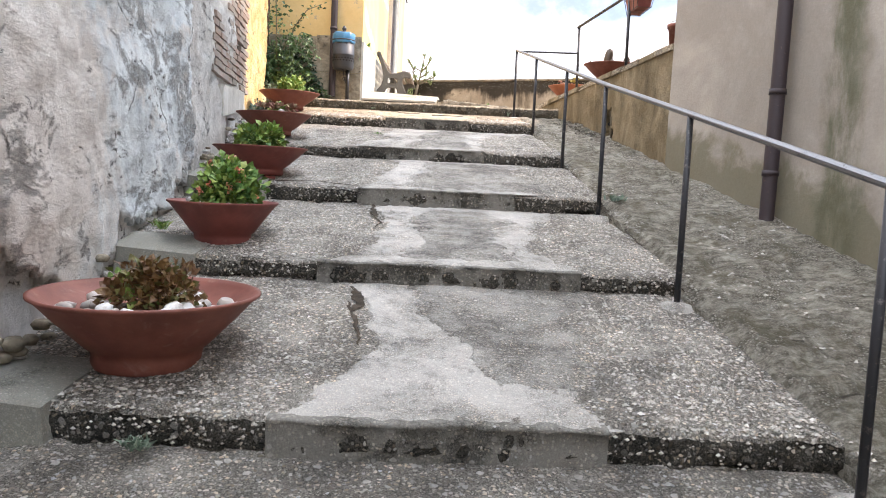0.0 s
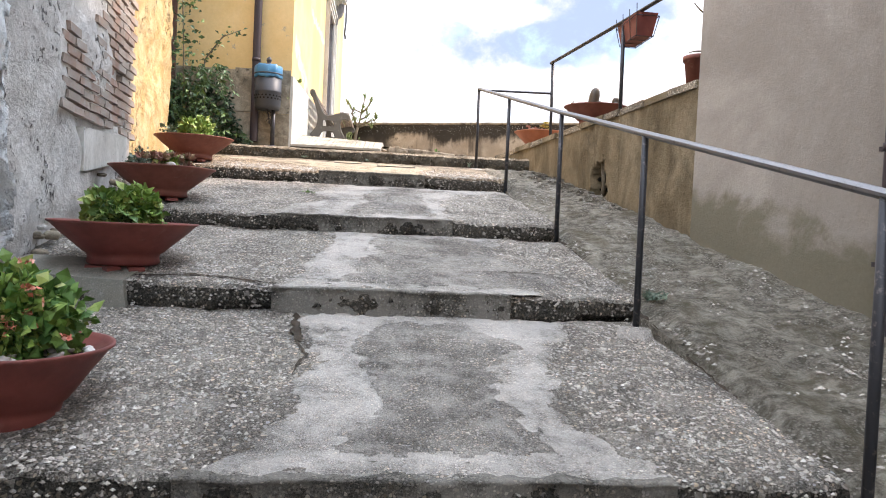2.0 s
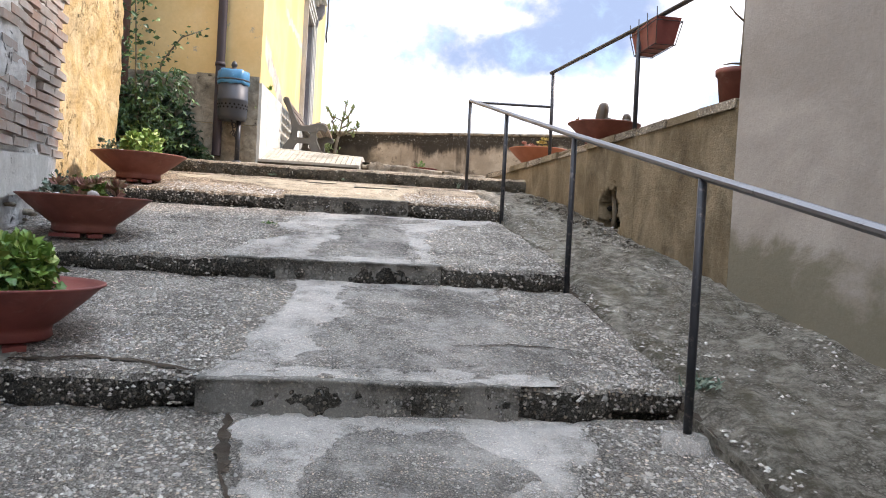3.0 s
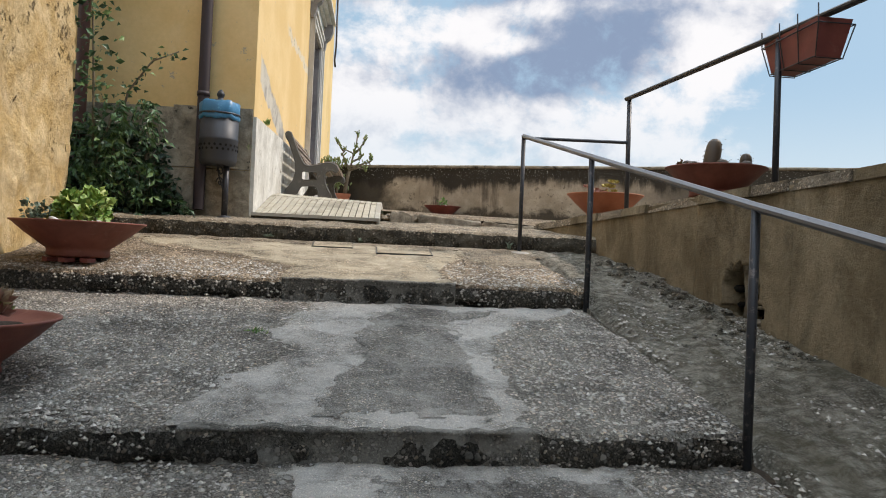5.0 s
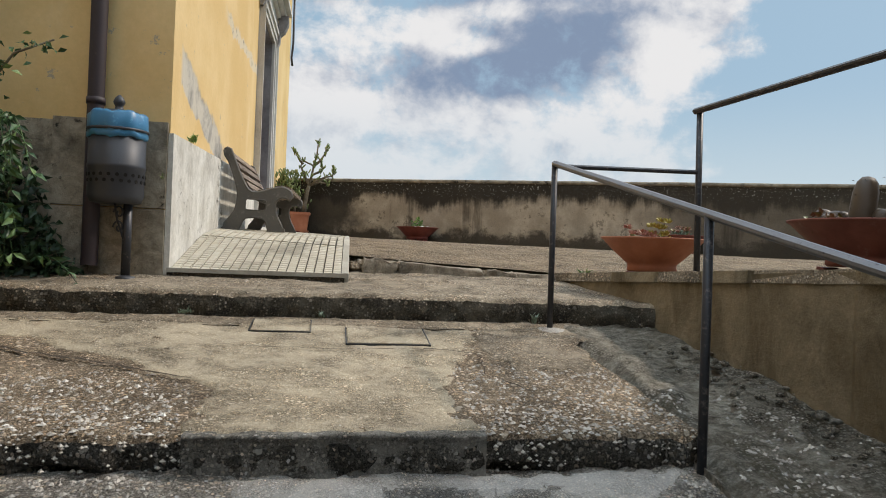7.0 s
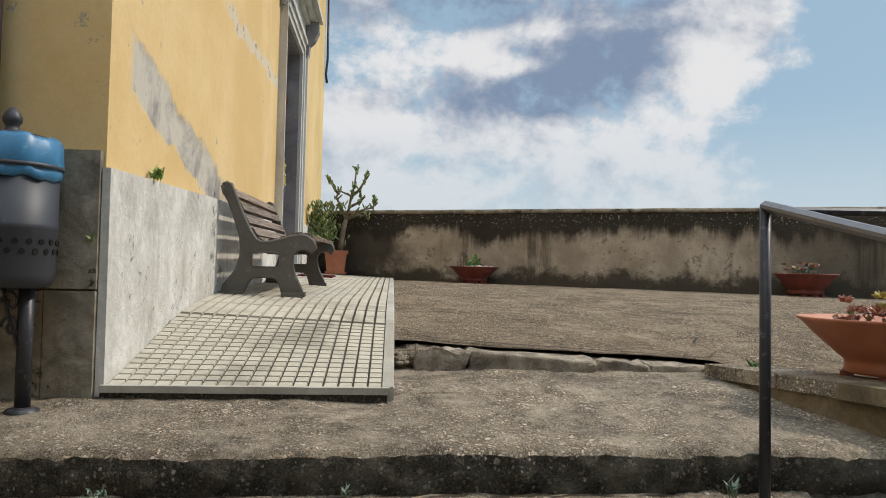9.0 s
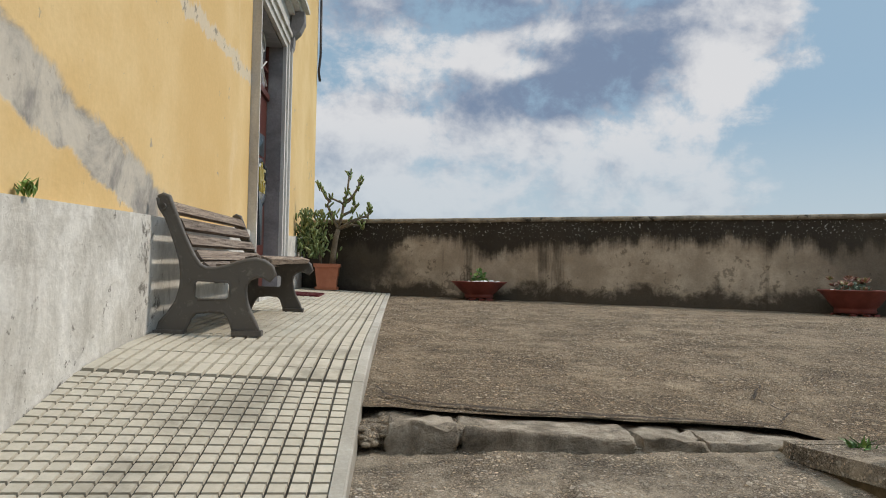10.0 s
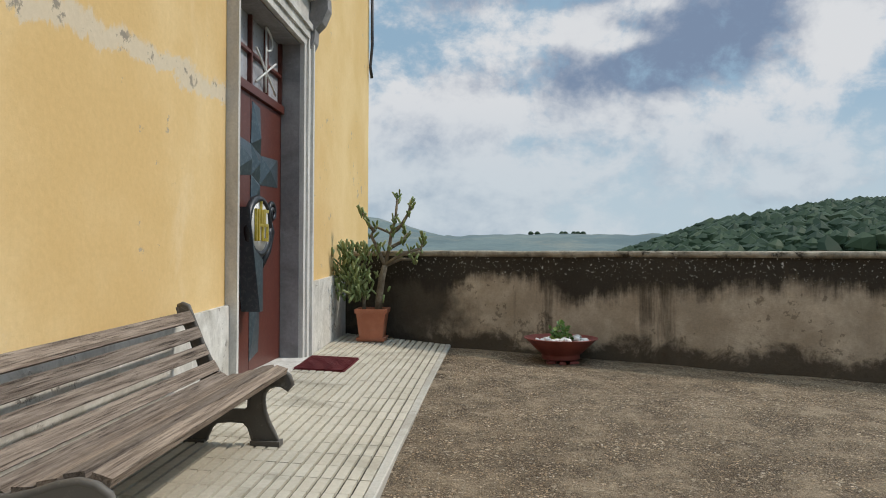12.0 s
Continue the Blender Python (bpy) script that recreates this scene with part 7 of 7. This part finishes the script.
for _ in range(64):                                      # arching shoots with paired pointed leaves
    x0, z0 = rng.uniform(-0.40, 0.42), rng.uniform(0.05, 0.80)
    side, rise, span = rng.choice((-1, 1, 1)) * rng.uniform(0.2, 1.0), rng.uniform(0.05, 0.30), rng.uniform(0.18, 0.40)
    x0 *= 1 - 0.5 * z0
    pts = []
    for i in range(7):
        q = i / 6
        pts.append((x0 + side * span * q, -0.05 - 0.20 * q, z0 + rise * (1 - (1.6 * q - 0.7) ** 2 / 0.81) * 0.8 - 0.10 * q * q))
    tube(bm, pts, [0.005 - 0.0005 * i for i in range(7)], 5)
    for i, p in enumerate(pts[1:]):
        for turn in (-1, 1):
            s = rng.uniform(0.055, 0.095)
            leaf(bm, p, (0.6 * side + turn * 0.5, -0.5 + turn * 0.3, rng.uniform(-1.0, -0.1)), s, s * 0.42, rng)
for a, b in zip(STEMS[0], STEMS[0][1:]):                 # up the pipe and the wall corner
    for _ in range(120):
        q = rng.random()
        p = [a[j] + (b[j] - a[j]) * q + rng.gauss(0, (0.10, 0.06, 0.05)[j]) for j in range(3)]
        k = rng.uniform(0.045, 0.085)
        leaf(bm, p, (rng.uniform(-1, 1), rng.uniform(-1, 0.1), rng.uniform(-0.9, 0.3)), k, k * 0.58, rng)
for a, b in zip(STEMS[1], STEMS[1][1:]):
    for _ in range(26):
        q = rng.random()
        p = [a[j] + (b[j] - a[j]) * q + rng.gauss(0, 0.032) for j in range(3)]
        k = rng.uniform(0.045, 0.075)
        leaf(bm, p, (rng.uniform(-0.5, 1), rng.uniform(-1, 0.2), rng.uniform(-0.6, 0.4)), k, k * 0.5, rng)
tagged(part("foliage", bm, MAT_LEAF_DARK, climber, "leaves on the drooping and climbing shoots"), kind="stuff")

# ---- weeds ----
def weed(x, y, z, r, h, count, material, seed, label):
    rng = random.Random(seed)
    bm = bmesh.new()
    for _ in range(count):
        a = rng.uniform(0, 6.28)
        k = rng.uniform(0.5, 1.0)
        leaf(bm, (rng.gauss(0, r * 0.4), rng.gauss(0, r * 0.4), rng.uniform(0, h * 0.4)), (math.cos(a) * r, math.sin(a) * r, h * 1.2), h * k, h * 0.22, rng, 0.5)
    tagged(part("weed", bm, material, at=pose(x, y, z)), label, "weed", "weeds in the joints")


LAB = "small green weed growing from a joint"
weed(1.50, 6.05, 1.27, 0.09, 0.07, 60, MAT_LEAF_GREY, 1, "grey-green weed at the foot of the railing")
weed(-0.98, 2.50, 0.40, 0.05, 0.06, 40, MAT_LEAF_GREY, 2, LAB)
weed(-0.66, 8.55, 1.86, 0.05, 0.04, 50, MAT_LEAF, 3, LAB)
weed(-0.93, 10.86, 2.365, 0.045, 0.035, 40, MAT_LEAF_GREY, 4, LAB)
weed(-0.19, 10.90, 2.355, 0.02, 0.04, 12, MAT_LEAF_GREY, 5, LAB)
weed(1.78, 12.02, 2.60, 0.05, 0.07, 40, MAT_LEAF, 6, LAB)
weed(-1.70, 4.65, 0.98, 0.05, 0.07, 40, MAT_LEAF_BRIGHT, 7, LAB)
weed(-1.15, 12.15, 3.465, 0.03, 0.07, 26, MAT_LEAF_BRIGHT, 8, "small weed sprouting above the plinth")
weed(-1.23, 11.60, 3.15, 0.03, 0.05, 20, MAT_LEAF_BRIGHT, 9, "small weed sprouting beside the plinth")
weed(1.05, 10.86, 2.345, 0.02, 0.08, 12, MAT_LEAF_GREY, 10, LAB)
weed(-1.45, 4.12, 0.80, 0.04, 0.05, 30, MAT_LEAF_GREY, 11, LAB)

# ---- inspection covers ----
def cover(x0, x1, y0, y1, label):
    t = thing("manhole_cover", label, "manhole cover", pose((x0 + x1) / 2, (y0 + y1) / 2, tread_z(6, (y0 + y1) / 2) + 0.006), "inspection covers")
    t.matrix_basis = t.matrix_basis @ pose(0, 0, 0, math.degrees(math.atan2(2.375 - 2.12, 1.75)), 0, 0)
    w, d = (x1 - x0) / 2, (y1 - y0) / 2
    for a, b, c, e in ((-w, w, -d, -d + 0.004), (-w, w, d - 0.004, d), (-w, -w + 0.004, -d + 0.004, d - 0.004), (w - 0.004, w, -d + 0.004, d - 0.004)):
        part("rim", block(a, b, c, e, -0.01, 0.006, 0.001), MAT_RAIL, t, "dark steel rim")
    part("lid", block(-w + 0.010, w - 0.010, -d + 0.010, d - 0.010, -0.01, 0.008, 0.002), MAT_CREAM, t)
    part("lifting_slot", block(-0.03, 0.03, -0.004, 0.004, 0.003, 0.007), MAT_HOLE, t)


cover(-0.56, -0.24, 10.60, 10.86, "small square cement-filled inspection cover in the tread")
cover(-0.06, 0.37, 10.38, 10.70, "larger cement-filled inspection cover in the tread")

# ---- pieces ----
# ramp squares
cols, rows_n = 18, 16
cw, ch = (EDGE - 0.035) / cols, RAMP_Y / rows_n


def lay(x, y):
    """The pose of a tile on the strip."""
    rx = math.degrees(math.atan2(floor_z(x, y + 0.05) - floor_z(x, y - 0.05 if y > 0.05 else 0), 0.1 if y > 0.05 else 0.05 + y))
    ry = -math.degrees(math.atan2(floor_z(x + 0.1, y) - floor_z(x - 0.1, y), 0.2))
    return pose(x * widen(y), y, floor_z(x, y) - 0.012, rx, ry, 0) @ Matrix.Diagonal((widen(y), 1, 1, 1))


def stud(w, d, h=0.012, inset=0.004):
    bm = bmesh.new()
    hexa(bm, [(-w / 2, -d / 2, -0.004), (w / 2, -d / 2, -0.004), (w / 2, d / 2, -0.004), (-w / 2, d / 2, -0.004),
              (-w / 2 + inset, -d / 2 + inset, h), (w / 2 - inset, -d / 2 + inset, h), (w / 2 - inset, d / 2 - inset, h), (-w / 2 + inset, d / 2 - inset, h)])
    return bm


def tile_material():
    m = Nodes("cement_tile_piece")
    col = m.mix(m.random(), (0.445, 0.402, 0.318), (0.505, 0.462, 0.374))
    g = m.n.new("ShaderNodeNewGeometry").outputs["Position"]
    stain = m.ramp(m.noise(1.7, 6, 0.65, 0.5, at=g), 0.50, 0.70)
    col = m.mix(m.math("MULTIPLY", stain, 0.75), col, (0.22, 0.20, 0.155))
    col = m.mix(1.0, col, m.mix(m.noise(40, 5, 0.7, at=g), (0.75, 0.75, 0.75), (1.22, 1.22, 1.22)), "MULTIPLY")
    m.bump(m.noise(90, 5, 0.7, at=g), 0.3, 0.004)
    return m.done(col, 0.82)


MAT_TILEPIECE = tile_material()
first = None
for i in range(cols):
    for j in range(rows_n):
        at = lay(0.035 + cw * (i + 0.5), ch * (j + 0.5))
        if first is None:
            first = part("tile", stud(cw - 0.006, ch - 0.006, 0.010, 0.003), MAT_TILEPIECE, strip, at=at)
        else:
            ob = new("tile", first.data)
            ob.parent, ob.matrix_basis = strip, at
# ribbed tiles on the level part
tw, tl = (EDGE - 0.035) / 6, 0.186
bm = bmesh.new()
for k in range(3):
    w = tw / 3
    b2 = stud(w - 0.011, tl - 0.001, 0.014, 0.002)
    b2.transform(Matrix.Translation(((k - 1) * w, 0, 0)))
    me = bpy.data.meshes.new("rib")
    b2.to_mesh(me)
    b2.free()
    bm.from_mesh(me)
    bpy.data.meshes.remove(me)
first = None
y = RAMP_Y + 0.02
while y < 8.2:
    for i in range(6):
        at = lay(0.035 + tw * (i + 0.5), y + tl / 2) @ pose(0, 0, random.uniform(-0.001, 0.001))
        if first is None:
            first = part("tile", bm, MAT_TILEPIECE, strip, at=at)
        else:
            ob = new("tile", first.data)
            ob.parent, ob.matrix_basis = strip, at
    y += tl
# bricks showing in the house wall


def brick_material():
    m = Nodes("old_brick")
    col = m.mix(m.random(), (0.34, 0.18, 0.13), (0.46, 0.32, 0.25))
    g = m.n.new("ShaderNodeNewGeometry").outputs["Position"]
    col = m.mix(m.math("MULTIPLY", m.ramp(m.noise(2.4, 7, 0.7, 0.4, at=g), 0.36, 0.56), 0.9), col, (0.40, 0.36, 0.32))
    col = m.mix(1.0, col, m.mix(m.noise(30, 6, 0.7, at=g), (0.7, 0.7, 0.7), (1.25, 1.25, 1.25)), "MULTIPLY")
    m.bump(m.noise(45, 6, 0.7, at=g), 0.8, 0.008)
    col = m.mix(0.30, col, (0.36, 0.31, 0.27))
    return m.done(col, 0.9)


MAT_BRICK = brick_material()
rng = random.Random(14)
shapes = []
for _ in range(5):
    bm = bmesh.new()
    v = hexa(bm, [(-0.03, -0.12, -0.028), (0.018, -0.118, -0.026), (0.018, 0.118, -0.026), (-0.03, 0.12, -0.028), (-0.03, -0.12, 0.028), (0.018, -0.118, 0.026), (0.018, 0.118, 0.026), (-0.03, 0.12, 0.028)])
    for q in v:
        q.co += Vector((rng.uniform(-0.006, 0.006), rng.uniform(-0.008, 0.008), rng.uniform(-0.004, 0.004)))
    soften(bm, 0.007, 1)
    ob = part("brick", bm, MAT_BRICK, wall_west, at=pose(wall_west_x(8.0) - 0.1, 8.0, 1.6))
    shapes.append(ob)
turn = math.degrees(math.atan(0.1))
z, row, used = 2.30, 0, 0
while z < 4.35:
    y = 5.90 + (0.13 if row % 2 else 0)
    while y < 8.75:
        covered = noise.noise((y * 1.1, z * 1.1, 9.4)) > 0.16 or rng.random() < 0.08
        if not covered and used < 290:
            at = pose(wall_west_x(y) + 0.004 + rng.uniform(-0.006, 0.008), y + rng.uniform(-0.008, 0.008), z + rng.uniform(-0.005, 0.005), rng.uniform(-1.2, 1.2), rng.uniform(-2, 2), turn)
            if used < len(shapes):
                shapes[used].matrix_basis = at
            else:
                ob = new("brick", shapes[used % len(shapes)].data)
                ob.parent, ob.matrix_basis = wall_west, at
            used += 1
        y += 0.258
    z += 0.072
    row += 1

# loose-set pebbles standing out of the worn treads


def pebble_material():
    m = Nodes("set_pebbles")
    r = m.island()
    col = m.mix(m.ramp(r, 0.0, 0.7), (0.21, 0.187, 0.156), (0.50, 0.460, 0.402))
    col = m.mix(m.ramp(r, 0.93, 1.0), col, (0.70, 0.66, 0.60))
    return m.done(col, 0.62)


MAT_SET = pebble_material()
OCTA = ((1, 0, 0), (0, 1, 0), (-1, 0, 0), (0, -1, 0), (0, 0, 1))
PATCHED = {2: (-0.36, 0.78), 3: (-0.42, 0.72), 4: (-0.55, 0.86), 5: (-0.66, 0.52), 6: (-0.66, 0.40)}
rng = random.Random(77)
for k, (p0, p1) in PATCHED.items():
    y0, y1 = STEPS[k][0], STEPS[k + 1][0]
    verts, faces = [], []
    for _ in range(13000):
        y = rng.uniform(y0 + 0.02, y1 - 0.02)
        x = rng.uniform(wall_west_x(y) + 0.10, rail_x(y))
        if p0 < x < p1 and rng.random() < 0.95:
            continue
        if k == 6 and (y > 10.0 + 0.1 * x or x < 0 and y > 9.25 - 0.72 * x):
            continue
        r = rng.choice((0.004, 0.005, 0.006, 0.007, 0.008, 0.010, 0.013))
        a, sx, sy, h = rng.uniform(0, 3.1), r * rng.uniform(0.9, 1.4), r * rng.uniform(0.6, 1.0), r * rng.uniform(0.4, 0.85)
        z = rough_top(k, x, y) - 0.002
        n = len(verts)
        for vx, vy, vz in OCTA:
            px, py = vx * sx, vy * sy
            verts.append((x + px * math.cos(a) - py * math.sin(a), y + px * math.sin(a) + py * math.cos(a), z + vz * h))
        faces += [(n, n + 1, n + 4), (n + 1, n + 2, n + 4), (n + 2, n + 3, n + 4), (n + 3, n, n + 4)]
    f0, f1 = SMOOTH_FACE[k]
    top, foot = STEPS[k][1], STEPS[k][2]
    for _ in range(420):                                 # stones standing out of the bare riser and its edge
        x = rng.uniform(wall_west_x(y0) + 0.35, rail_x(y0))
        if f0 < x < f1:
            continue
        z = rng.uniform(foot, top - 0.004)
        dy = wobble(x, 5.1 * k, 0, 0.5, 0.03) + wobble(x, k, 0, 0.14, 0.022) + wobble(x, k, 3, 0.045, 0.014) + 0.022 + wobble(x, k, 6, 0.09, 0.030) + wobble(x, k, 8, 0.03, 0.012)
        r = rng.choice((0.005, 0.007, 0.009, 0.011))
        y = y0 + dy - 0.010
        n = len(verts)
        verts += [(x - r, y, z), (x, y, z + r * 0.8), (x + r, y, z), (x, y, z - r * 0.7), (x, y - r * 0.9, z)]
        faces += [(n + 1, n, n + 4), (n + 2, n + 1, n + 4), (n + 3, n + 2, n + 4), (n, n + 3, n + 4)]
    me = bpy.data.meshes.new("set_pebbles")
    me.from_pydata(verts, [], faces)
    me.materials.append(MAT_SET)
    ob = new("set_pebbles", me)
    ob.parent = stairs
    tagged(ob, kind="stuff")

verts, faces = [], []
for _ in range(9000):                                    # stones showing in the slope beside the steps
    y = rng.uniform(1.5, 9.8)
    x = rail_x(y) + 0.02 + (wall_east_x(y) - rail_x(y)) * rng.random()
    if noise.noise((x * 2.2, y * 1.6, 8.3)) + 0.5 * noise.noise((x * 7, y * 7, 2.3)) < 0.08:
        continue
    r = rng.choice((0.004, 0.005, 0.007, 0.009, 0.013))
    a, sx, sy, h = rng.uniform(0, 3.1), r * rng.uniform(0.9, 1.5), r * rng.uniform(0.6, 1.0), r * rng.uniform(0.4, 0.9)
    z = slope_z(x, y) + wobble(x, y, 3, 0.45, 0.035) + wobble(x, y, 8, 0.16, 0.026) + wobble(x, y, 4, 0.06, 0.016) - 0.002
    n = len(verts)
    for vx, vy, vz in OCTA:
        px, py = vx * sx, vy * sy
        verts.append((x + px * math.cos(a) - py * math.sin(a), y + px * math.sin(a) + py * math.cos(a), z + vz * h))
    faces += [(n, n + 1, n + 4), (n + 1, n + 2, n + 4), (n + 2, n + 3, n + 4), (n + 3, n, n + 4)]
me = bpy.data.meshes.new("slope_stones")
me.from_pydata(verts, [], faces)
me.materials.append(MAT_SET)
tagged(new("slope_stones", me), "small stones set in the mossy cement slope", "stones", kind="stuff")
verts, faces = [], []
for _ in range(16000):                                   # gravel worn out of the terrace floor
    y = 12.5 + 4.6 * rng.random() ** 1.3
    x = rng.uniform(0.08, 4.2)
    if noise.noise((x * 0.9, y * 0.9, 3.3)) + 0.4 * noise.noise((x * 4, y * 4, 1.3)) < -0.05:
        continue
    r = rng.choice((0.004, 0.005, 0.006, 0.008, 0.010))
    a, sx, sy, h = rng.uniform(0, 3.1), r * rng.uniform(0.9, 1.4), r * rng.uniform(0.6, 1.0), r * rng.uniform(0.4, 0.8)
    z = terrace_z(x, y) - 0.010 + wobble(x, y, 2, 0.6, 0.010) + wobble(x, y, 4, 0.15, 0.005)
    n = len(verts)
    for vx, vy, vz in OCTA:
        px, py = vx * sx, vy * sy
        verts.append((x + px * math.cos(a) - py * math.sin(a), y + px * math.sin(a) + py * math.cos(a), z + vz * h))
    faces += [(n, n + 1, n + 4), (n + 1, n + 2, n + 4), (n + 2, n + 3, n + 4), (n + 3, n, n + 4)]
me = bpy.data.meshes.new("gravel")
me.from_pydata(verts, [], faces)
me.materials.append(MAT_LANDING)
tagged(new("gravel", me), "fine brown gravel worn out of the terrace floor", "gravel", kind="stuff")

# dirt-filled cracks


def crack(points, height, width, seed, owner):
    """A thin ragged dark line along plan points, laid on a surface."""
    rng = random.Random(seed)
    pts = []
    for (xa, ya), (xb, yb) in zip(points, points[1:]):
        n = max(2, int(math.hypot(xb - xa, yb - ya) / 0.03))
        for i in range(n):
            q = i / n
            pts.append((xa + (xb - xa) * q + rng.gauss(0, 0.006), ya + (yb - ya) * q + rng.gauss(0, 0.006)))
    pts.append(points[-1])
    bm = bmesh.new()
    prev = None
    for i, (x, y) in enumerate(pts):
        a, b = pts[max(i - 1, 0)], pts[min(i + 1, len(pts) - 1)]
        d = Vector((b[0] - a[0], b[1] - a[1], 0)).normalized()
        w = width * rng.uniform(0.35, 1.2) * math.sin(math.pi * (i + 0.6) / (len(pts) + 0.2)) ** 0.5
        s = Vector((-d.y, d.x, 0)) * w / 2
        pair = (bm.verts.new((x + s.x, y + s.y, height(x + s.x, y + s.y))), bm.verts.new((x - s.x, y - s.y, height(x - s.x, y - s.y))))
        if prev:
            bm.faces.new((prev[0], prev[1], pair[1], pair[0]))
        prev = pair
    part("crack", bm, MAT_SOIL, owner)


def on_tread(k, lift=0.011):
    return lambda x, y: max(rough_top(k, x, y), tread_z(k, y)) + lift


crack([(-1.35, 6.02), (-1.05, 6.06), (-0.82, 6.03), (-0.60, 5.96)], on_tread(4, 0.006), 0.040, 1, stairs)
crack([(-0.40, 5.0), (-0.36, 5.25), (-0.42, 5.45)], on_tread(3, 0.006), 0.014, 2, stairs)
crack([(-0.40, 5.42), (-0.44, 5.60), (-0.47, 5.86)], on_tread(3, 0.007), 0.055, 14, stairs)
crack([(-0.30, 3.25), (-0.34, 3.55), (-0.42, 3.85)], on_tread(2, 0.006), 0.022, 3, stairs)
crack([(-0.38, 3.70), (-0.36, 3.85), (-0.43, 4.10)], on_tread(2, 0.007), 0.060, 15, stairs)
crack([(0.45, 6.35), (0.75, 6.38), (1.05, 6.30)], on_tread(4, 0.013), 0.016, 5, stairs)
crack([(-2.0, 10.45), (-1.5, 10.15), (-1.1, 9.98), (-0.68, 9.78)], on_tread(6, 0.012), 0.022, 6, stairs)
crack([(-0.7, 10.30), (-0.1, 10.26), (0.4, 10.30), (0.58, 10.20), (0.55, 9.9), (0.72, 9.6)], on_tread(6, 0.014), 0.012, 7, stairs)
crack([(-0.9, 10.93), (0.2, 10.92), (1.1, 10.92)], lambda x, y: 2.352 + wobble(x, y, 0, 0.2, 0.004), 0.03, 9, stairs)
flat_top = lambda x, y: terrace_z(x, y) + 0.008
crack([(0.06, 12.75), (0.10, 12.60), (0.25, 12.50), (0.6, 12.46), (1.0, 12.45), (1.4, 12.45), (1.74, 12.44)], flat_top, 0.034, 10, kerb)
crack([(1.70, 12.42), (1.86, 12.62), (1.82, 12.85), (1.98, 13.1), (1.95, 13.35)], flat_top, 0.016, 12, kerb)
# Gutter crack, widened so its dark colour gives the gutter's shade.
crack([(1.2, 10.05), (1.25, 8.6), (1.33, 7.2), (1.40, 5.6), (1.48, 4.2)], lambda x, y: slope_z(x, y) - 0.030, 0.06, 13, stairs)
# rubble and earth along the foot of the low wall
rng = random.Random(41)
bm = bmesh.new()
for _ in range(240):
    y = rng.uniform(8.2, 10.4)
    x = wall_east_x(y) - abs(rng.gauss(0.0, 0.16)) - 0.02
    pebble(bm, (x, y, slope_z(x, y) + rng.uniform(-0.005, 0.02)), rng.choice((0.006, 0.008, 0.011, 0.016, 0.024)), rng)
tagged(part("rubble", bm, MAT_SLOPE), "loose stones and earth along the low wall", "rubble", kind="stuff")
